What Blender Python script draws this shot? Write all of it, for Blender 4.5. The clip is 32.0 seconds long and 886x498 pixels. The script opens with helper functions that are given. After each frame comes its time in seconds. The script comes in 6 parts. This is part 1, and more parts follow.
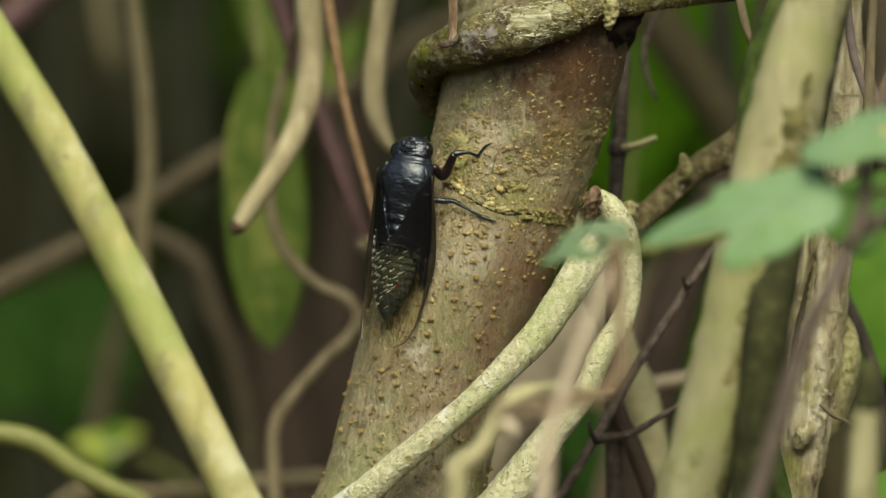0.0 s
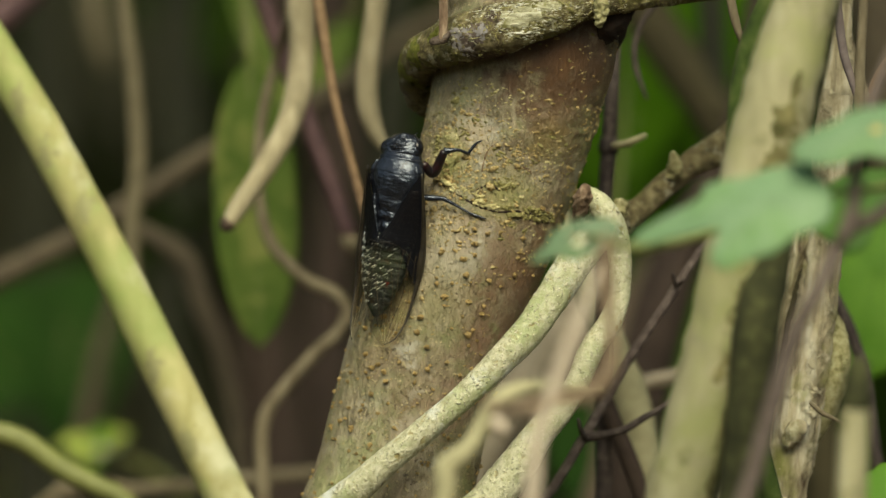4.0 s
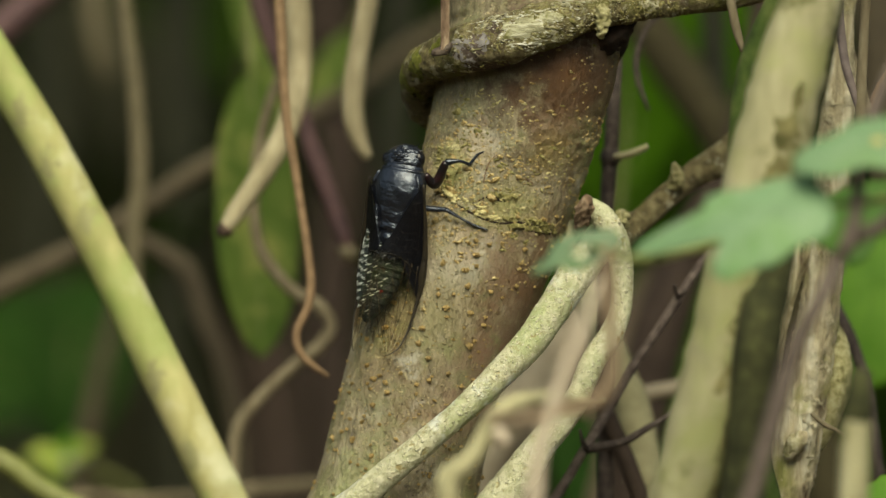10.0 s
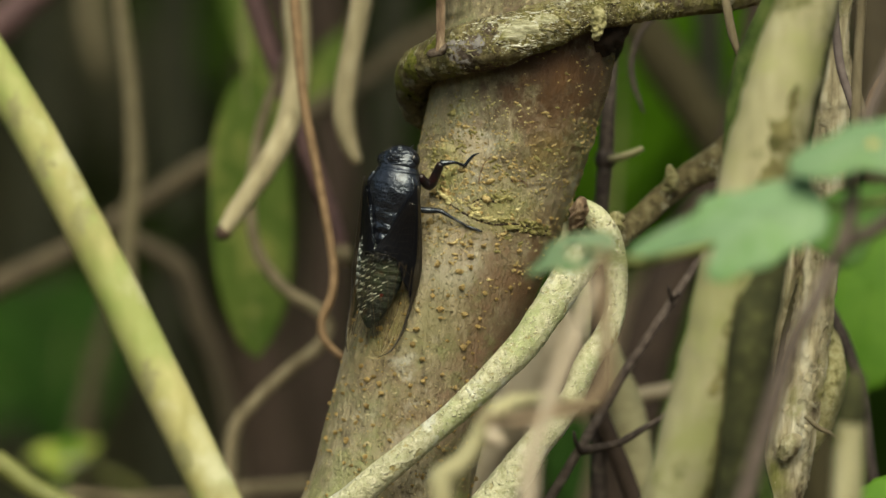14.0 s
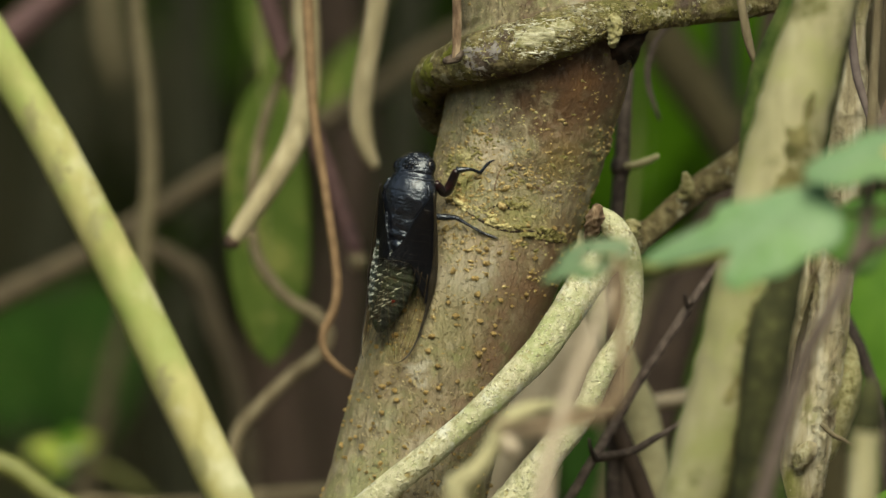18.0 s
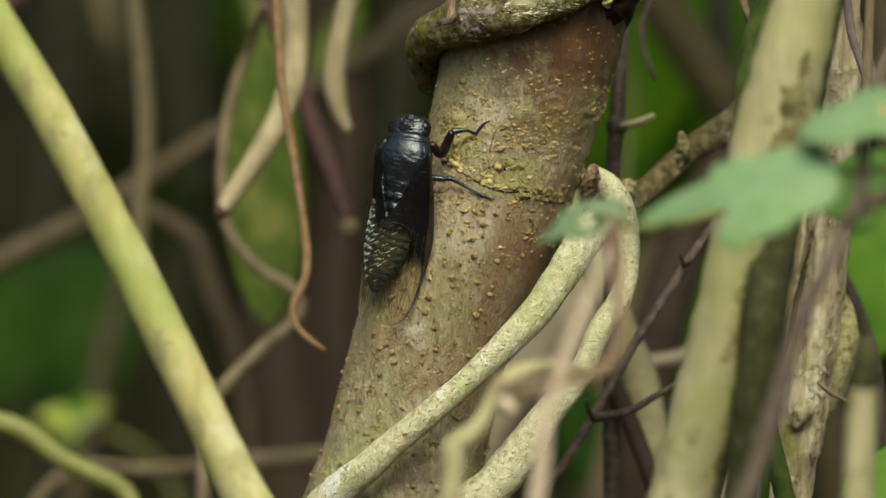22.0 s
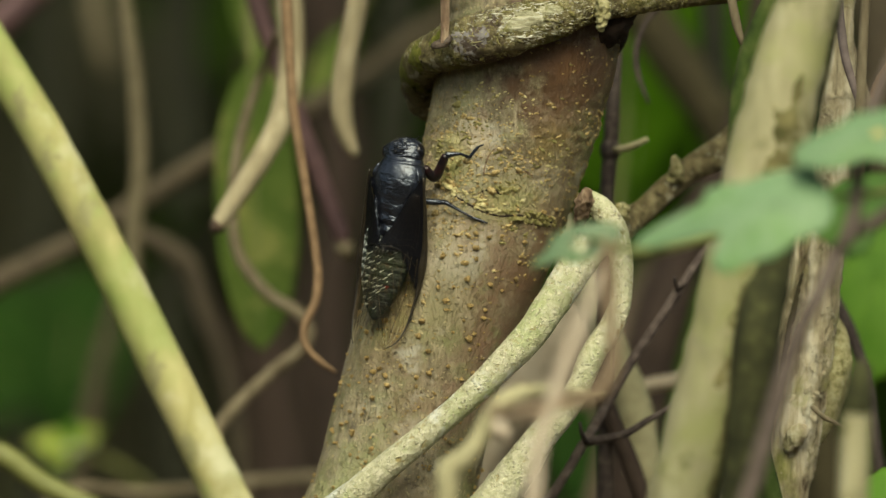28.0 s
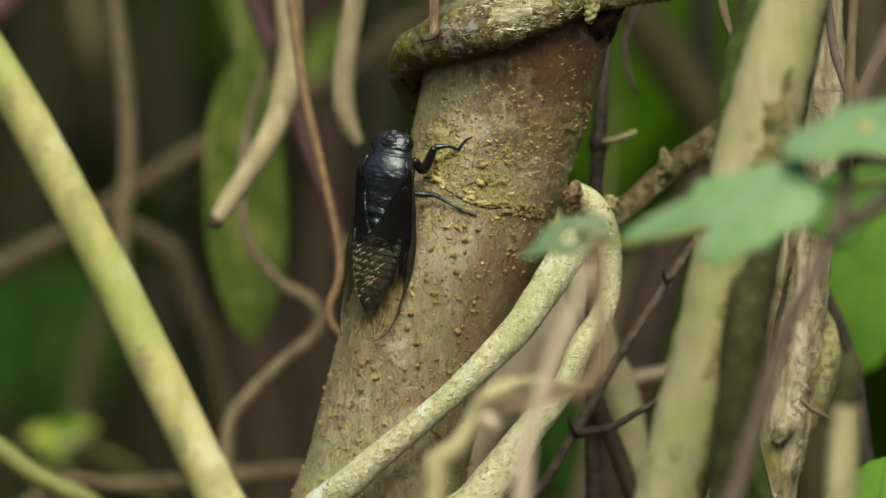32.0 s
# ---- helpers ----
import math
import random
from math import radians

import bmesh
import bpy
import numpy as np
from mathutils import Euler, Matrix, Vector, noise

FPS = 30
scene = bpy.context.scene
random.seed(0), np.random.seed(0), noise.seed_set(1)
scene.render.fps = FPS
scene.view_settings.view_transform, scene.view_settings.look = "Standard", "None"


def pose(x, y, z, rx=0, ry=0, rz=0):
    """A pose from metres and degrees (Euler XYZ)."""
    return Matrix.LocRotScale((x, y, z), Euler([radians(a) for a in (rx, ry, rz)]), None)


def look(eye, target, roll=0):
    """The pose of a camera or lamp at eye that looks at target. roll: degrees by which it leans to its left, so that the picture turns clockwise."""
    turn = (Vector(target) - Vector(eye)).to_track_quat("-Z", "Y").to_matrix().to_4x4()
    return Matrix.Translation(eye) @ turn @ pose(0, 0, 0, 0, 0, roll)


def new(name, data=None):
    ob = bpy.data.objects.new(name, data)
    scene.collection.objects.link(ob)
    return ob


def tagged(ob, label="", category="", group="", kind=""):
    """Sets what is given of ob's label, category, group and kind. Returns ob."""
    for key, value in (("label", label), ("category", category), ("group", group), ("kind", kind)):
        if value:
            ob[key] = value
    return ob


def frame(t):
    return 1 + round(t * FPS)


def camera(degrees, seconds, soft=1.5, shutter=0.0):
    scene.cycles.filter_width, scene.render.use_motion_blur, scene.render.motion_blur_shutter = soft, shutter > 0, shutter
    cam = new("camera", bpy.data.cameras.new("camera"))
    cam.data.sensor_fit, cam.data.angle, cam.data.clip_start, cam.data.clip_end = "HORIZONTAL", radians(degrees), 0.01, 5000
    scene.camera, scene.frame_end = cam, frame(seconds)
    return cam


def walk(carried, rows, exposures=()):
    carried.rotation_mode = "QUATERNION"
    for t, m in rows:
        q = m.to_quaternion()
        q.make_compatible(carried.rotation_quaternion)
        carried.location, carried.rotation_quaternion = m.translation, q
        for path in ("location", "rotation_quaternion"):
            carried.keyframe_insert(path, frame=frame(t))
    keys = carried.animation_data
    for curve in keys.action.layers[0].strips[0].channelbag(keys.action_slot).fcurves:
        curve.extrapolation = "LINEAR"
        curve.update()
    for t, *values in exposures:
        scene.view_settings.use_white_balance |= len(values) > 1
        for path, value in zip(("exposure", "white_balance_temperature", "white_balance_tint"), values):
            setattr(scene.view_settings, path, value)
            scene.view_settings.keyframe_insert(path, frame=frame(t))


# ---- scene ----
# ---- camera: a long lens about two metres from the trunk, held almost still ----
cam = camera(6.07, 32.0, soft=1.5)
cam.data.dof.use_dof = True
cam.data.dof.focus_distance = 1.975
cam.data.dof.aperture_fstop = 8.0
EYE = (0.0, -2.0, 1.1)
walk(cam, [
    (0, pose(*EYE, 90.0000, -0.0000, 0.0000)), (0.5, pose(*EYE, 90.0125, 0.0350, -0.0224)), (1, pose(*EYE, 90.0087, 0.1520, -0.0633)), (1.5, pose(*EYE, 90.0192, 0.0296, -0.0462)),
    (2, pose(*EYE, 90.1061, -0.0254, -0.0651)), (2.5, pose(*EYE, 90.1118, 0.1501, -0.0484)), (3, pose(*EYE, 90.0270, -0.0662, -0.0592)), (3.5, pose(*EYE, 89.9817, -0.1171, -0.0570)),
    (5.5, pose(*EYE, 90.0159, -0.1406, -0.1234)), (6, pose(*EYE, 90.0591, -0.1594, -0.0880)), (6.5, pose(*EYE, 90.0481, -0.2400, -0.0333)), (7, pose(*EYE, 90.0909, -0.2496, 0.0164)),
    (7.5, pose(*EYE, 90.0918, -0.1439, -0.0389)), (8, pose(*EYE, 90.0799, -0.0895, -0.0748)), (8.5, pose(*EYE, 90.0402, -0.1668, -0.0344)), (9, pose(*EYE, 90.0423, -0.2751, 0.0390)),
    (9.5, pose(*EYE, 90.0625, -0.1911, 0.0301)), (10, pose(*EYE, 90.0581, -0.1507, -0.0579)), (10.5, pose(*EYE, 90.0276, -0.1567, -0.0228)), (11, pose(*EYE, 90.0533, -0.2207, -0.0890)),
    (11.5, pose(*EYE, 90.0159, -0.2509, -0.0690)), (12, pose(*EYE, 90.0503, -0.2490, -0.0705)), (12.5, pose(*EYE, 90.0641, -0.1477, -0.1545)), (13, pose(*EYE, 90.0461, -0.2214, -0.1039)),
    (13.5, pose(*EYE, 90.0898, -0.3369, -0.0959)), (14, pose(*EYE, 90.0666, -0.3860, -0.0961)), (14.5, pose(*EYE, 90.0139, -0.4192, -0.0678)), (16.5, pose(*EYE, 90.0748, -0.4569, -0.1154)),
    (17, pose(*EYE, 90.0850, -0.3480, -0.0877)), (17.5, pose(*EYE, 90.0796, -0.2246, -0.0683)), (18, pose(*EYE, 90.1128, -0.5230, 0.0114)), (18.5, pose(*EYE, 90.0994, -0.4415, -0.0704)),
    (19, pose(*EYE, 90.0326, -0.3174, -0.0735)), (19.5, pose(*EYE, 90.0091, -0.2067, -0.1242)), (20, pose(*EYE, 90.0395, -0.1984, -0.0761)), (20.5, pose(*EYE, 90.0918, -0.2711, 0.0043)),
    (21, pose(*EYE, 90.0868, -0.3115, -0.0259)), (21.5, pose(*EYE, 89.9912, -0.2144, -0.0414)), (22, pose(*EYE, 89.8474, -0.0571, -0.0144)), (22.5, pose(*EYE, 89.8636, -0.1725, -0.0165)),
    (23, pose(*EYE, 89.8448, -0.0182, -0.0389)), (23.5, pose(*EYE, 89.8690, -0.0345, -0.0652)), (24, pose(*EYE, 89.9105, 0.1343, -0.0699)), (24.5, pose(*EYE, 89.9920, -0.0934, -0.0580)),
    (25, pose(*EYE, 90.0525, -0.2025, -0.0115)), (25.5, pose(*EYE, 90.0158, -0.2825, 0.0089)), (27.5, pose(*EYE, 90.0178, -0.1827, -0.0882)), (28, pose(*EYE, 90.0089, -0.1522, -0.0593)),
    (28.5, pose(*EYE, 89.9918, -0.0380, -0.1409)), (29, pose(*EYE, 89.9744, -0.0603, -0.1407)), (29.5, pose(*EYE, 89.9864, -0.1578, -0.1063)), (30, pose(*EYE, 90.0103, -0.1562, 0.0188)),
    (30.5, pose(*EYE, 89.9622, -0.1321, -0.0235)), (31, pose(*EYE, 89.9082, -0.0250, -0.0889)), (31.5, pose(*EYE, 89.9238, -0.1668, -0.0961)), (32, pose(*EYE, 89.9566, -0.1674, -0.1363)),
], exposures=[(0.0, 0.55, 7700, -3), (32.0, 0.55, 7700, -3)])

# ---- light: soft daylight under a bright overcast sky ----
world = bpy.data.worlds.new("sky")
scene.world = world
world.use_nodes = True
wn = world.node_tree
sky = wn.nodes.new("ShaderNodeTexSky")
sky.sky_type, sky.sun_disc = "NISHITA", False
sky.sun_elevation, sky.sun_rotation = radians(46), radians(176)
sky.air_density, sky.dust_density = 1.0, 3.0
wn.links.new(sky.outputs["Color"], wn.nodes["Background"].inputs["Color"])
wn.nodes["Background"].inputs["Strength"].default_value = 0.12
lamp = bpy.data.lights.new("sun", "SUN")
lamp.energy, lamp.angle, lamp.color = 2.8, radians(40), (1.0, 0.95, 0.86)
sun = new("sun", lamp)
sun.matrix_world = look((0.15, -2.3, 2.4), (0, 0, 0))

from mathutils.bvhtree import BVHTree

# ---- materials ----
CM = 0.01


def rgb(c):
    return (c[0], c[1], c[2], 1.0)


def surface(name, stops, scale=300, stretch=(1, 1, 1), rough=0.75, bump=0.4, depth=0.0004, patch=None, patch_scale=60,
            patch_at=(0.55, 0.65), speck=None, speck_scale=700, speck_at=(0.25, 0.1), spec=0.3, coat=0.0, vary=0.0, patch2=None,
            patch2_scale=25, patch2_at=(0.52, 0.68), patches=(), stains_and_shade=(), grit=0.6):
    """A procedural surface: fine grain in several colours, patches of moss or lichen, specks, and relief."""
    m = bpy.data.materials.new(name)
    m.use_nodes = True
    t = m.node_tree
    p = t.nodes["Principled BSDF"]
    co = t.nodes.new("ShaderNodeTexCoord")
    mp = t.nodes.new("ShaderNodeMapping")
    mp.inputs["Scale"].default_value = stretch
    t.links.new(co.outputs["Object"], mp.inputs["Vector"])

    def grain(s, detail=6.0, roughness=0.6, stretched=True):
        n = t.nodes.new("ShaderNodeTexNoise")
        n.inputs["Scale"].default_value, n.inputs["Detail"].default_value, n.inputs["Roughness"].default_value = s, detail, roughness
        t.links.new(mp.outputs["Vector"] if stretched else co.outputs["Object"], n.inputs["Vector"])
        return n.outputs["Fac"]

    def ramp(fac, a, b):
        r = t.nodes.new("ShaderNodeMapRange")
        r.inputs["From Min"].default_value, r.inputs["From Max"].default_value = a, b
        t.links.new(fac, r.inputs["Value"])
        return r.outputs["Result"]

    def blend(fac, a, b):
        x = t.nodes.new("ShaderNodeMix")
        x.data_type = "RGBA"
        t.links.new(fac, x.inputs["Factor"])
        t.links.new(a, x.inputs["A"])
        x.inputs["B"].default_value = rgb(b)
        return x.outputs["Result"]

    fine = grain(scale)
    r = t.nodes.new("ShaderNodeValToRGB")
    e = r.color_ramp.elements
    n = len(stops)
    while len(e) < n:
        e.new(0.5)
    for i, c in enumerate(stops):
        e[i].position, e[i].color = 0.3 + 0.4 * i / max(1, n - 1), rgb(c)
    t.links.new(fine, r.inputs["Fac"])
    col = r.outputs["Color"]
    if patch:
        col = blend(ramp(grain(patch_scale, 5.0, 0.65, False), *patch_at), col, patch)
    if patch2:
        col = blend(ramp(grain(patch2_scale, 4.0, 0.6, False), *patch2_at), col, patch2)
    def total(a, b, k):
        x = t.nodes.new("ShaderNodeMath")
        x.operation = "MULTIPLY_ADD"
        x.inputs[1].default_value = k
        t.links.new(b, x.inputs[0])
        t.links.new(a, x.inputs[2])
        return x.outputs["Value"]

    height = total(fine, grain(scale * 3.1, 4.0, 0.7), grit)
    for c, sc, lo, hi, lift in patches:
        f = ramp(grain(sc, 5.0, 0.65, False), lo, hi)
        col = blend(f, col, c)
        if lift:
            height = total(height, f, lift)
    for x, y, z, rad, c, most in stains_and_shade:
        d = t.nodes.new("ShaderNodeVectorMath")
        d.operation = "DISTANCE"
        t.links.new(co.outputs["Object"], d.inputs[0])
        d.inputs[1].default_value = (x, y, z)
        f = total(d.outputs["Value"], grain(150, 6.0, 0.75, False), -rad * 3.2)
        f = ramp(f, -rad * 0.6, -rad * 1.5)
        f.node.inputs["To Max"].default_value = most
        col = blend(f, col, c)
    if speck:
        v = t.nodes.new("ShaderNodeTexVoronoi")
        v.inputs["Scale"].default_value = speck_scale
        t.links.new(co.outputs["Object"], v.inputs["Vector"])
        dots = ramp(v.outputs["Distance"], *speck_at)
        col = blend(dots, col, speck)
        add = t.nodes.new("ShaderNodeMath")
        add.operation = "ADD"
        t.links.new(dots, add.inputs[0])
        t.links.new(height, add.inputs[1])
        height = add.outputs["Value"]
    if vary:
        info = t.nodes.new("ShaderNodeObjectInfo")
        hs = t.nodes.new("ShaderNodeHueSaturation")
        t.links.new(ramp(info.outputs["Random"], 0.0, 1.0), hs.inputs["Value"])
        hs.inputs["Value"].links[0].from_node.inputs["To Min"].default_value = 1 - vary
        hs.inputs["Value"].links[0].from_node.inputs["To Max"].default_value = 1 + vary
        t.links.new(col, hs.inputs["Color"])
        col = hs.outputs["Color"]
    t.links.new(col, p.inputs["Base Color"])
    p.inputs["Roughness"].default_value = rough
    p.inputs["Specular IOR Level"].default_value = spec
    p.inputs["Coat Weight"].default_value = coat
    if bump:
        b = t.nodes.new("ShaderNodeBump")
        b.inputs["Strength"].default_value, b.inputs["Distance"].default_value = bump, depth
        t.links.new(height, b.inputs["Height"])
        t.links.new(b.outputs["Normal"], p.inputs["Normal"])
    return m


def foliage(name, dark, light, scale=80, rough=0.45, spec=0.4, through_light=0.35, vary=0.25, patch=None, patch_scale=60, patch_at=(0.55, 0.7)):
    """Leaf blades: mottled green that lets part of the light through."""
    m = surface(name, [dark, light], scale=scale, rough=rough, bump=0.15, depth=0.0003, spec=spec, vary=vary, patch=patch,
                patch_scale=patch_scale, patch_at=patch_at)
    t = m.node_tree
    p, out = t.nodes["Principled BSDF"], t.nodes["Material Output"]
    tr = t.nodes.new("ShaderNodeBsdfTranslucent")
    mix = t.nodes.new("ShaderNodeMixShader")
    mix.inputs["Fac"].default_value = through_light
    t.links.new(p.inputs["Base Color"].links[0].from_socket, tr.inputs["Color"])
    t.links.new(p.outputs["BSDF"], mix.inputs[1])
    t.links.new(tr.outputs["BSDF"], mix.inputs[2])
    t.links.new(mix.outputs["Shader"], out.inputs["Surface"])
    return m


TRUNK = surface("trunk_bark", [(0.085, 0.07, 0.04), (0.232, 0.197, 0.117), (0.41, 0.355, 0.235)], scale=540, stretch=(1, 1, 0.3), rough=0.44,
                bump=0.95, depth=0.001, spec=0.55, grit=0.7, patches=[((0.19, 0.195, 0.085), 85, 0.46, 0.6, 0), ((0.2, 0.155, 0.092), 62, 0.5, 0.62, 0), ((0.29, 0.25, 0.175), 48, 0.54, 0.66, 0), ((0.36, 0.34, 0.27), 90, 0.58, 0.68, 0), ((0.15, 0.115, 0.058), 120, 0.58, 0.66, 0),
                ((0.09, 0.065, 0.035), 330, 0.66, 0.74, -0.4), ((0.46, 0.39, 0.23), 900, 0.57, 0.63, 0.3), ((0.11, 0.085, 0.05), 760, 0.6, 0.66, -0.3)],
                # reddish-brown stains; those below the wrapped vine also carry its shade in colour
                stains_and_shade=[(0.1700, -0.0500, 1.1385, 0.0140, (0.2, 0.205, 0.12), 0.6), (0.1760, -0.0480, 1.0890, 0.0200, (0.16, 0.105, 0.062), 0.5), (0.1725, -0.0490, 1.0730, 0.0180, (0.19, 0.13, 0.09), 0.45), (0.1640, -0.0500, 1.0610, 0.0150, (0.17, 0.115, 0.06), 0.4), (0.1930, -0.0460, 1.1290, 0.0150, (0.13, 0.08, 0.036), 0.5), (0.1860, -0.0480, 1.1480, 0.0130, (0.1, 0.045, 0.024), 0.75),
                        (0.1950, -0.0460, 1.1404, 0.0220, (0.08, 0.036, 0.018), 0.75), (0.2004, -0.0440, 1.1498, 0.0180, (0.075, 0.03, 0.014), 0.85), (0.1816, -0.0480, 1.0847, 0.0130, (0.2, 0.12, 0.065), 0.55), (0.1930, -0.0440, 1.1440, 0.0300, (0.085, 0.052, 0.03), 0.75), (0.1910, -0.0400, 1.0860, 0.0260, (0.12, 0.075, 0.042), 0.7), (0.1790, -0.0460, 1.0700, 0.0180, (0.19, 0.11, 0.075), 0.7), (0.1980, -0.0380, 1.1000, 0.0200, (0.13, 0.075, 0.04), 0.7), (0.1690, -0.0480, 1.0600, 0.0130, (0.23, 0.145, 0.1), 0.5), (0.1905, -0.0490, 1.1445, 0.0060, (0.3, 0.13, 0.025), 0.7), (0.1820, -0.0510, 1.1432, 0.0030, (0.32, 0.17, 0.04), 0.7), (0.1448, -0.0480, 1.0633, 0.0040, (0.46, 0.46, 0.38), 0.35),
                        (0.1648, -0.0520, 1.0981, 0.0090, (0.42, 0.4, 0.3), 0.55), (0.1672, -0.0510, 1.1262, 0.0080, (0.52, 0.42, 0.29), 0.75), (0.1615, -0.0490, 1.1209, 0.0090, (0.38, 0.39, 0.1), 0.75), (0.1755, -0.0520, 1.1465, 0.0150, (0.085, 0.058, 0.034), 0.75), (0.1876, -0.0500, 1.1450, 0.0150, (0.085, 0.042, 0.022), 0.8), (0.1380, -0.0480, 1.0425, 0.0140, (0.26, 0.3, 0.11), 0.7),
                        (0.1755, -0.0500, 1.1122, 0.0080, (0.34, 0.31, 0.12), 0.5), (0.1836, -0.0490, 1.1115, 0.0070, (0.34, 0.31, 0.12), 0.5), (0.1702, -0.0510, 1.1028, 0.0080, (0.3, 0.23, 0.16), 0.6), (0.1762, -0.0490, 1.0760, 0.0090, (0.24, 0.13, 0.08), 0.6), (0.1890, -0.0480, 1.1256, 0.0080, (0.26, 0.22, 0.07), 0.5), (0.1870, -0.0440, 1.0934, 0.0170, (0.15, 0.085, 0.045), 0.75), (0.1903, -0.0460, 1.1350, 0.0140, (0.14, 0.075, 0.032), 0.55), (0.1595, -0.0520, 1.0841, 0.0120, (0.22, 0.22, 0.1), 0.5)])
LENTICEL = surface("corky_bump", [(0.16, 0.11, 0.045), (0.34, 0.255, 0.11), (0.58, 0.49, 0.27)], scale=1100, rough=0.95, bump=1.0, depth=0.0006, vary=0.3)
CORK = surface("large_corky_bump", [(0.27, 0.17, 0.06), (0.56, 0.39, 0.15), (0.8, 0.66, 0.36)], scale=900, rough=0.9, bump=0.8, depth=0.002, vary=0.25)
LIANA = surface("liana_bark", [(0.27, 0.265, 0.155), (0.47, 0.465, 0.31), (0.64, 0.63, 0.48)], scale=620, rough=0.7, bump=0.9, depth=0.001,
                patches=[((0.33, 0.38, 0.18), 52, 0.48, 0.64, 0), ((0.62, 0.65, 0.6), 48, 0.56, 0.64, 0), ((0.3, 0.25, 0.1), 300, 0.6, 0.7, -0.3)],
                speck=(0.7, 0.67, 0.5), speck_scale=1000, speck_at=(0.3, 0.12))
PALELIANA = surface("pale_liana_bark", [(0.36, 0.36, 0.21), (0.55, 0.55, 0.37), (0.67, 0.66, 0.5)], scale=620, rough=0.72, bump=0.9, depth=0.001,
                    patches=[((0.38, 0.42, 0.23), 56, 0.5, 0.66, 0), ((0.66, 0.66, 0.56), 60, 0.55, 0.66, 0), ((0.3, 0.25, 0.1), 300, 0.6, 0.7, -0.3)],
                    speck=(0.72, 0.7, 0.54), speck_scale=1000, speck_at=(0.3, 0.12))
MOSSY = surface("mossy_bark", [(0.06, 0.048, 0.024), (0.15, 0.125, 0.06), (0.29, 0.255, 0.14)], scale=380, rough=0.9, bump=1.0, depth=0.0022,
                patches=[((0.14, 0.14, 0.036), 80, 0.48, 0.62, 0), ((0.09, 0.065, 0.05), 60, 0.52, 0.62, 0), ((0.42, 0.4, 0.28), 260, 0.56, 0.62, 0.4), ((0.05, 0.04, 0.02), 330, 0.62, 0.68, -0.4)])
STEM = surface("pale_stem_bark", [(0.24, 0.23, 0.09), (0.37, 0.35, 0.155), (0.47, 0.44, 0.22)], scale=120, stretch=(1, 1, 0.3), rough=0.65, bump=0.5, depth=0.0008,
               patches=[((0.24, 0.3, 0.09), 26, 0.42, 0.66, 0), ((0.3, 0.34, 0.13), 75, 0.52, 0.64, 0), ((0.5, 0.5, 0.33), 34, 0.54, 0.68, 0), ((0.25, 0.2, 0.08), 60, 0.62, 0.7, 0)])
TAN = surface("tan_stem_bark", [(0.185, 0.178, 0.1), (0.3, 0.285, 0.17), (0.42, 0.4, 0.265)], scale=110, stretch=(1, 1, 0.3), rough=0.75, bump=0.4,
              patch=(0.1, 0.1, 0.035), patch_scale=60, patch_at=(0.56, 0.66), patch2=(0.25, 0.265, 0.11), patch2_scale=32)
FLAKY = surface("flaky_bark", [(0.08, 0.055, 0.03), (0.46, 0.4, 0.26), (0.76, 0.72, 0.56)], scale=360, stretch=(1, 1, 0.14), rough=0.9, bump=1.0,
                depth=0.002, patches=[((0.24, 0.24, 0.08), 50, 0.5, 0.65, 0), ((0.62, 0.56, 0.38), 220, 0.56, 0.62, 0.4)])
PALEDRY = surface("pale_dry_vine", [(0.2, 0.172, 0.105), (0.31, 0.27, 0.17), (0.41, 0.365, 0.245)], scale=260, stretch=(1, 1, 0.3), rough=0.8, bump=0.6, depth=0.0008)
DRY = surface("dry_vine", [(0.1, 0.08, 0.048), (0.165, 0.137, 0.086), (0.235, 0.2, 0.13)], scale=300, stretch=(1, 1, 0.3), rough=0.8, bump=0.4)
TENDRIL = surface("brown_tendril", [(0.14, 0.09, 0.05), (0.25, 0.165, 0.095)], scale=300, rough=0.7, bump=0.3)
PURPLE = surface("purple_brown_stem", [(0.07, 0.04, 0.045), (0.13, 0.075, 0.075)], scale=200, rough=0.6, bump=0.3)
BACKPURPLE = surface("purplish_grey_twig", [(0.12, 0.095, 0.09), (0.22, 0.18, 0.17)], scale=260, rough=0.8, bump=0.4)
DARKTWIG = surface("dark_twig", [(0.02, 0.015, 0.014), (0.05, 0.039, 0.035), (0.1, 0.08, 0.07)], scale=500, rough=0.8, bump=0.5)
GREYTWIG = surface("greyish_twig", [(0.15, 0.108, 0.068), (0.25, 0.185, 0.122)], scale=250, rough=0.8, bump=0.4)
FORKBARK = surface("grey_brown_twig_bark", [(0.045, 0.033, 0.03), (0.1, 0.078, 0.07), (0.17, 0.14, 0.125)], scale=420, rough=0.8, bump=0.7, depth=0.0008)
GREYBARK = surface("grey_bark", [(0.06, 0.045, 0.038), (0.125, 0.1, 0.086)], scale=250, rough=0.8, bump=0.4)
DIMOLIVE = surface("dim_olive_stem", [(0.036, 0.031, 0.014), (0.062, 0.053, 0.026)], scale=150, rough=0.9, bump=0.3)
# bark of the deepest vines, darkened to hold the thicket's deep shade
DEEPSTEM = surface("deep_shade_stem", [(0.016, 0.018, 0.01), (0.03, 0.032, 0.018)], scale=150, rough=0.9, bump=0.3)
OLIVETWIG = surface("olive_twig", [(0.25, 0.235, 0.135), (0.4, 0.375, 0.225)], scale=220, rough=0.8, bump=0.5)
MIDSTEM = surface("dull_olive_stem", [(0.1, 0.086, 0.05), (0.165, 0.142, 0.088)], scale=200, rough=0.85, bump=0.4)
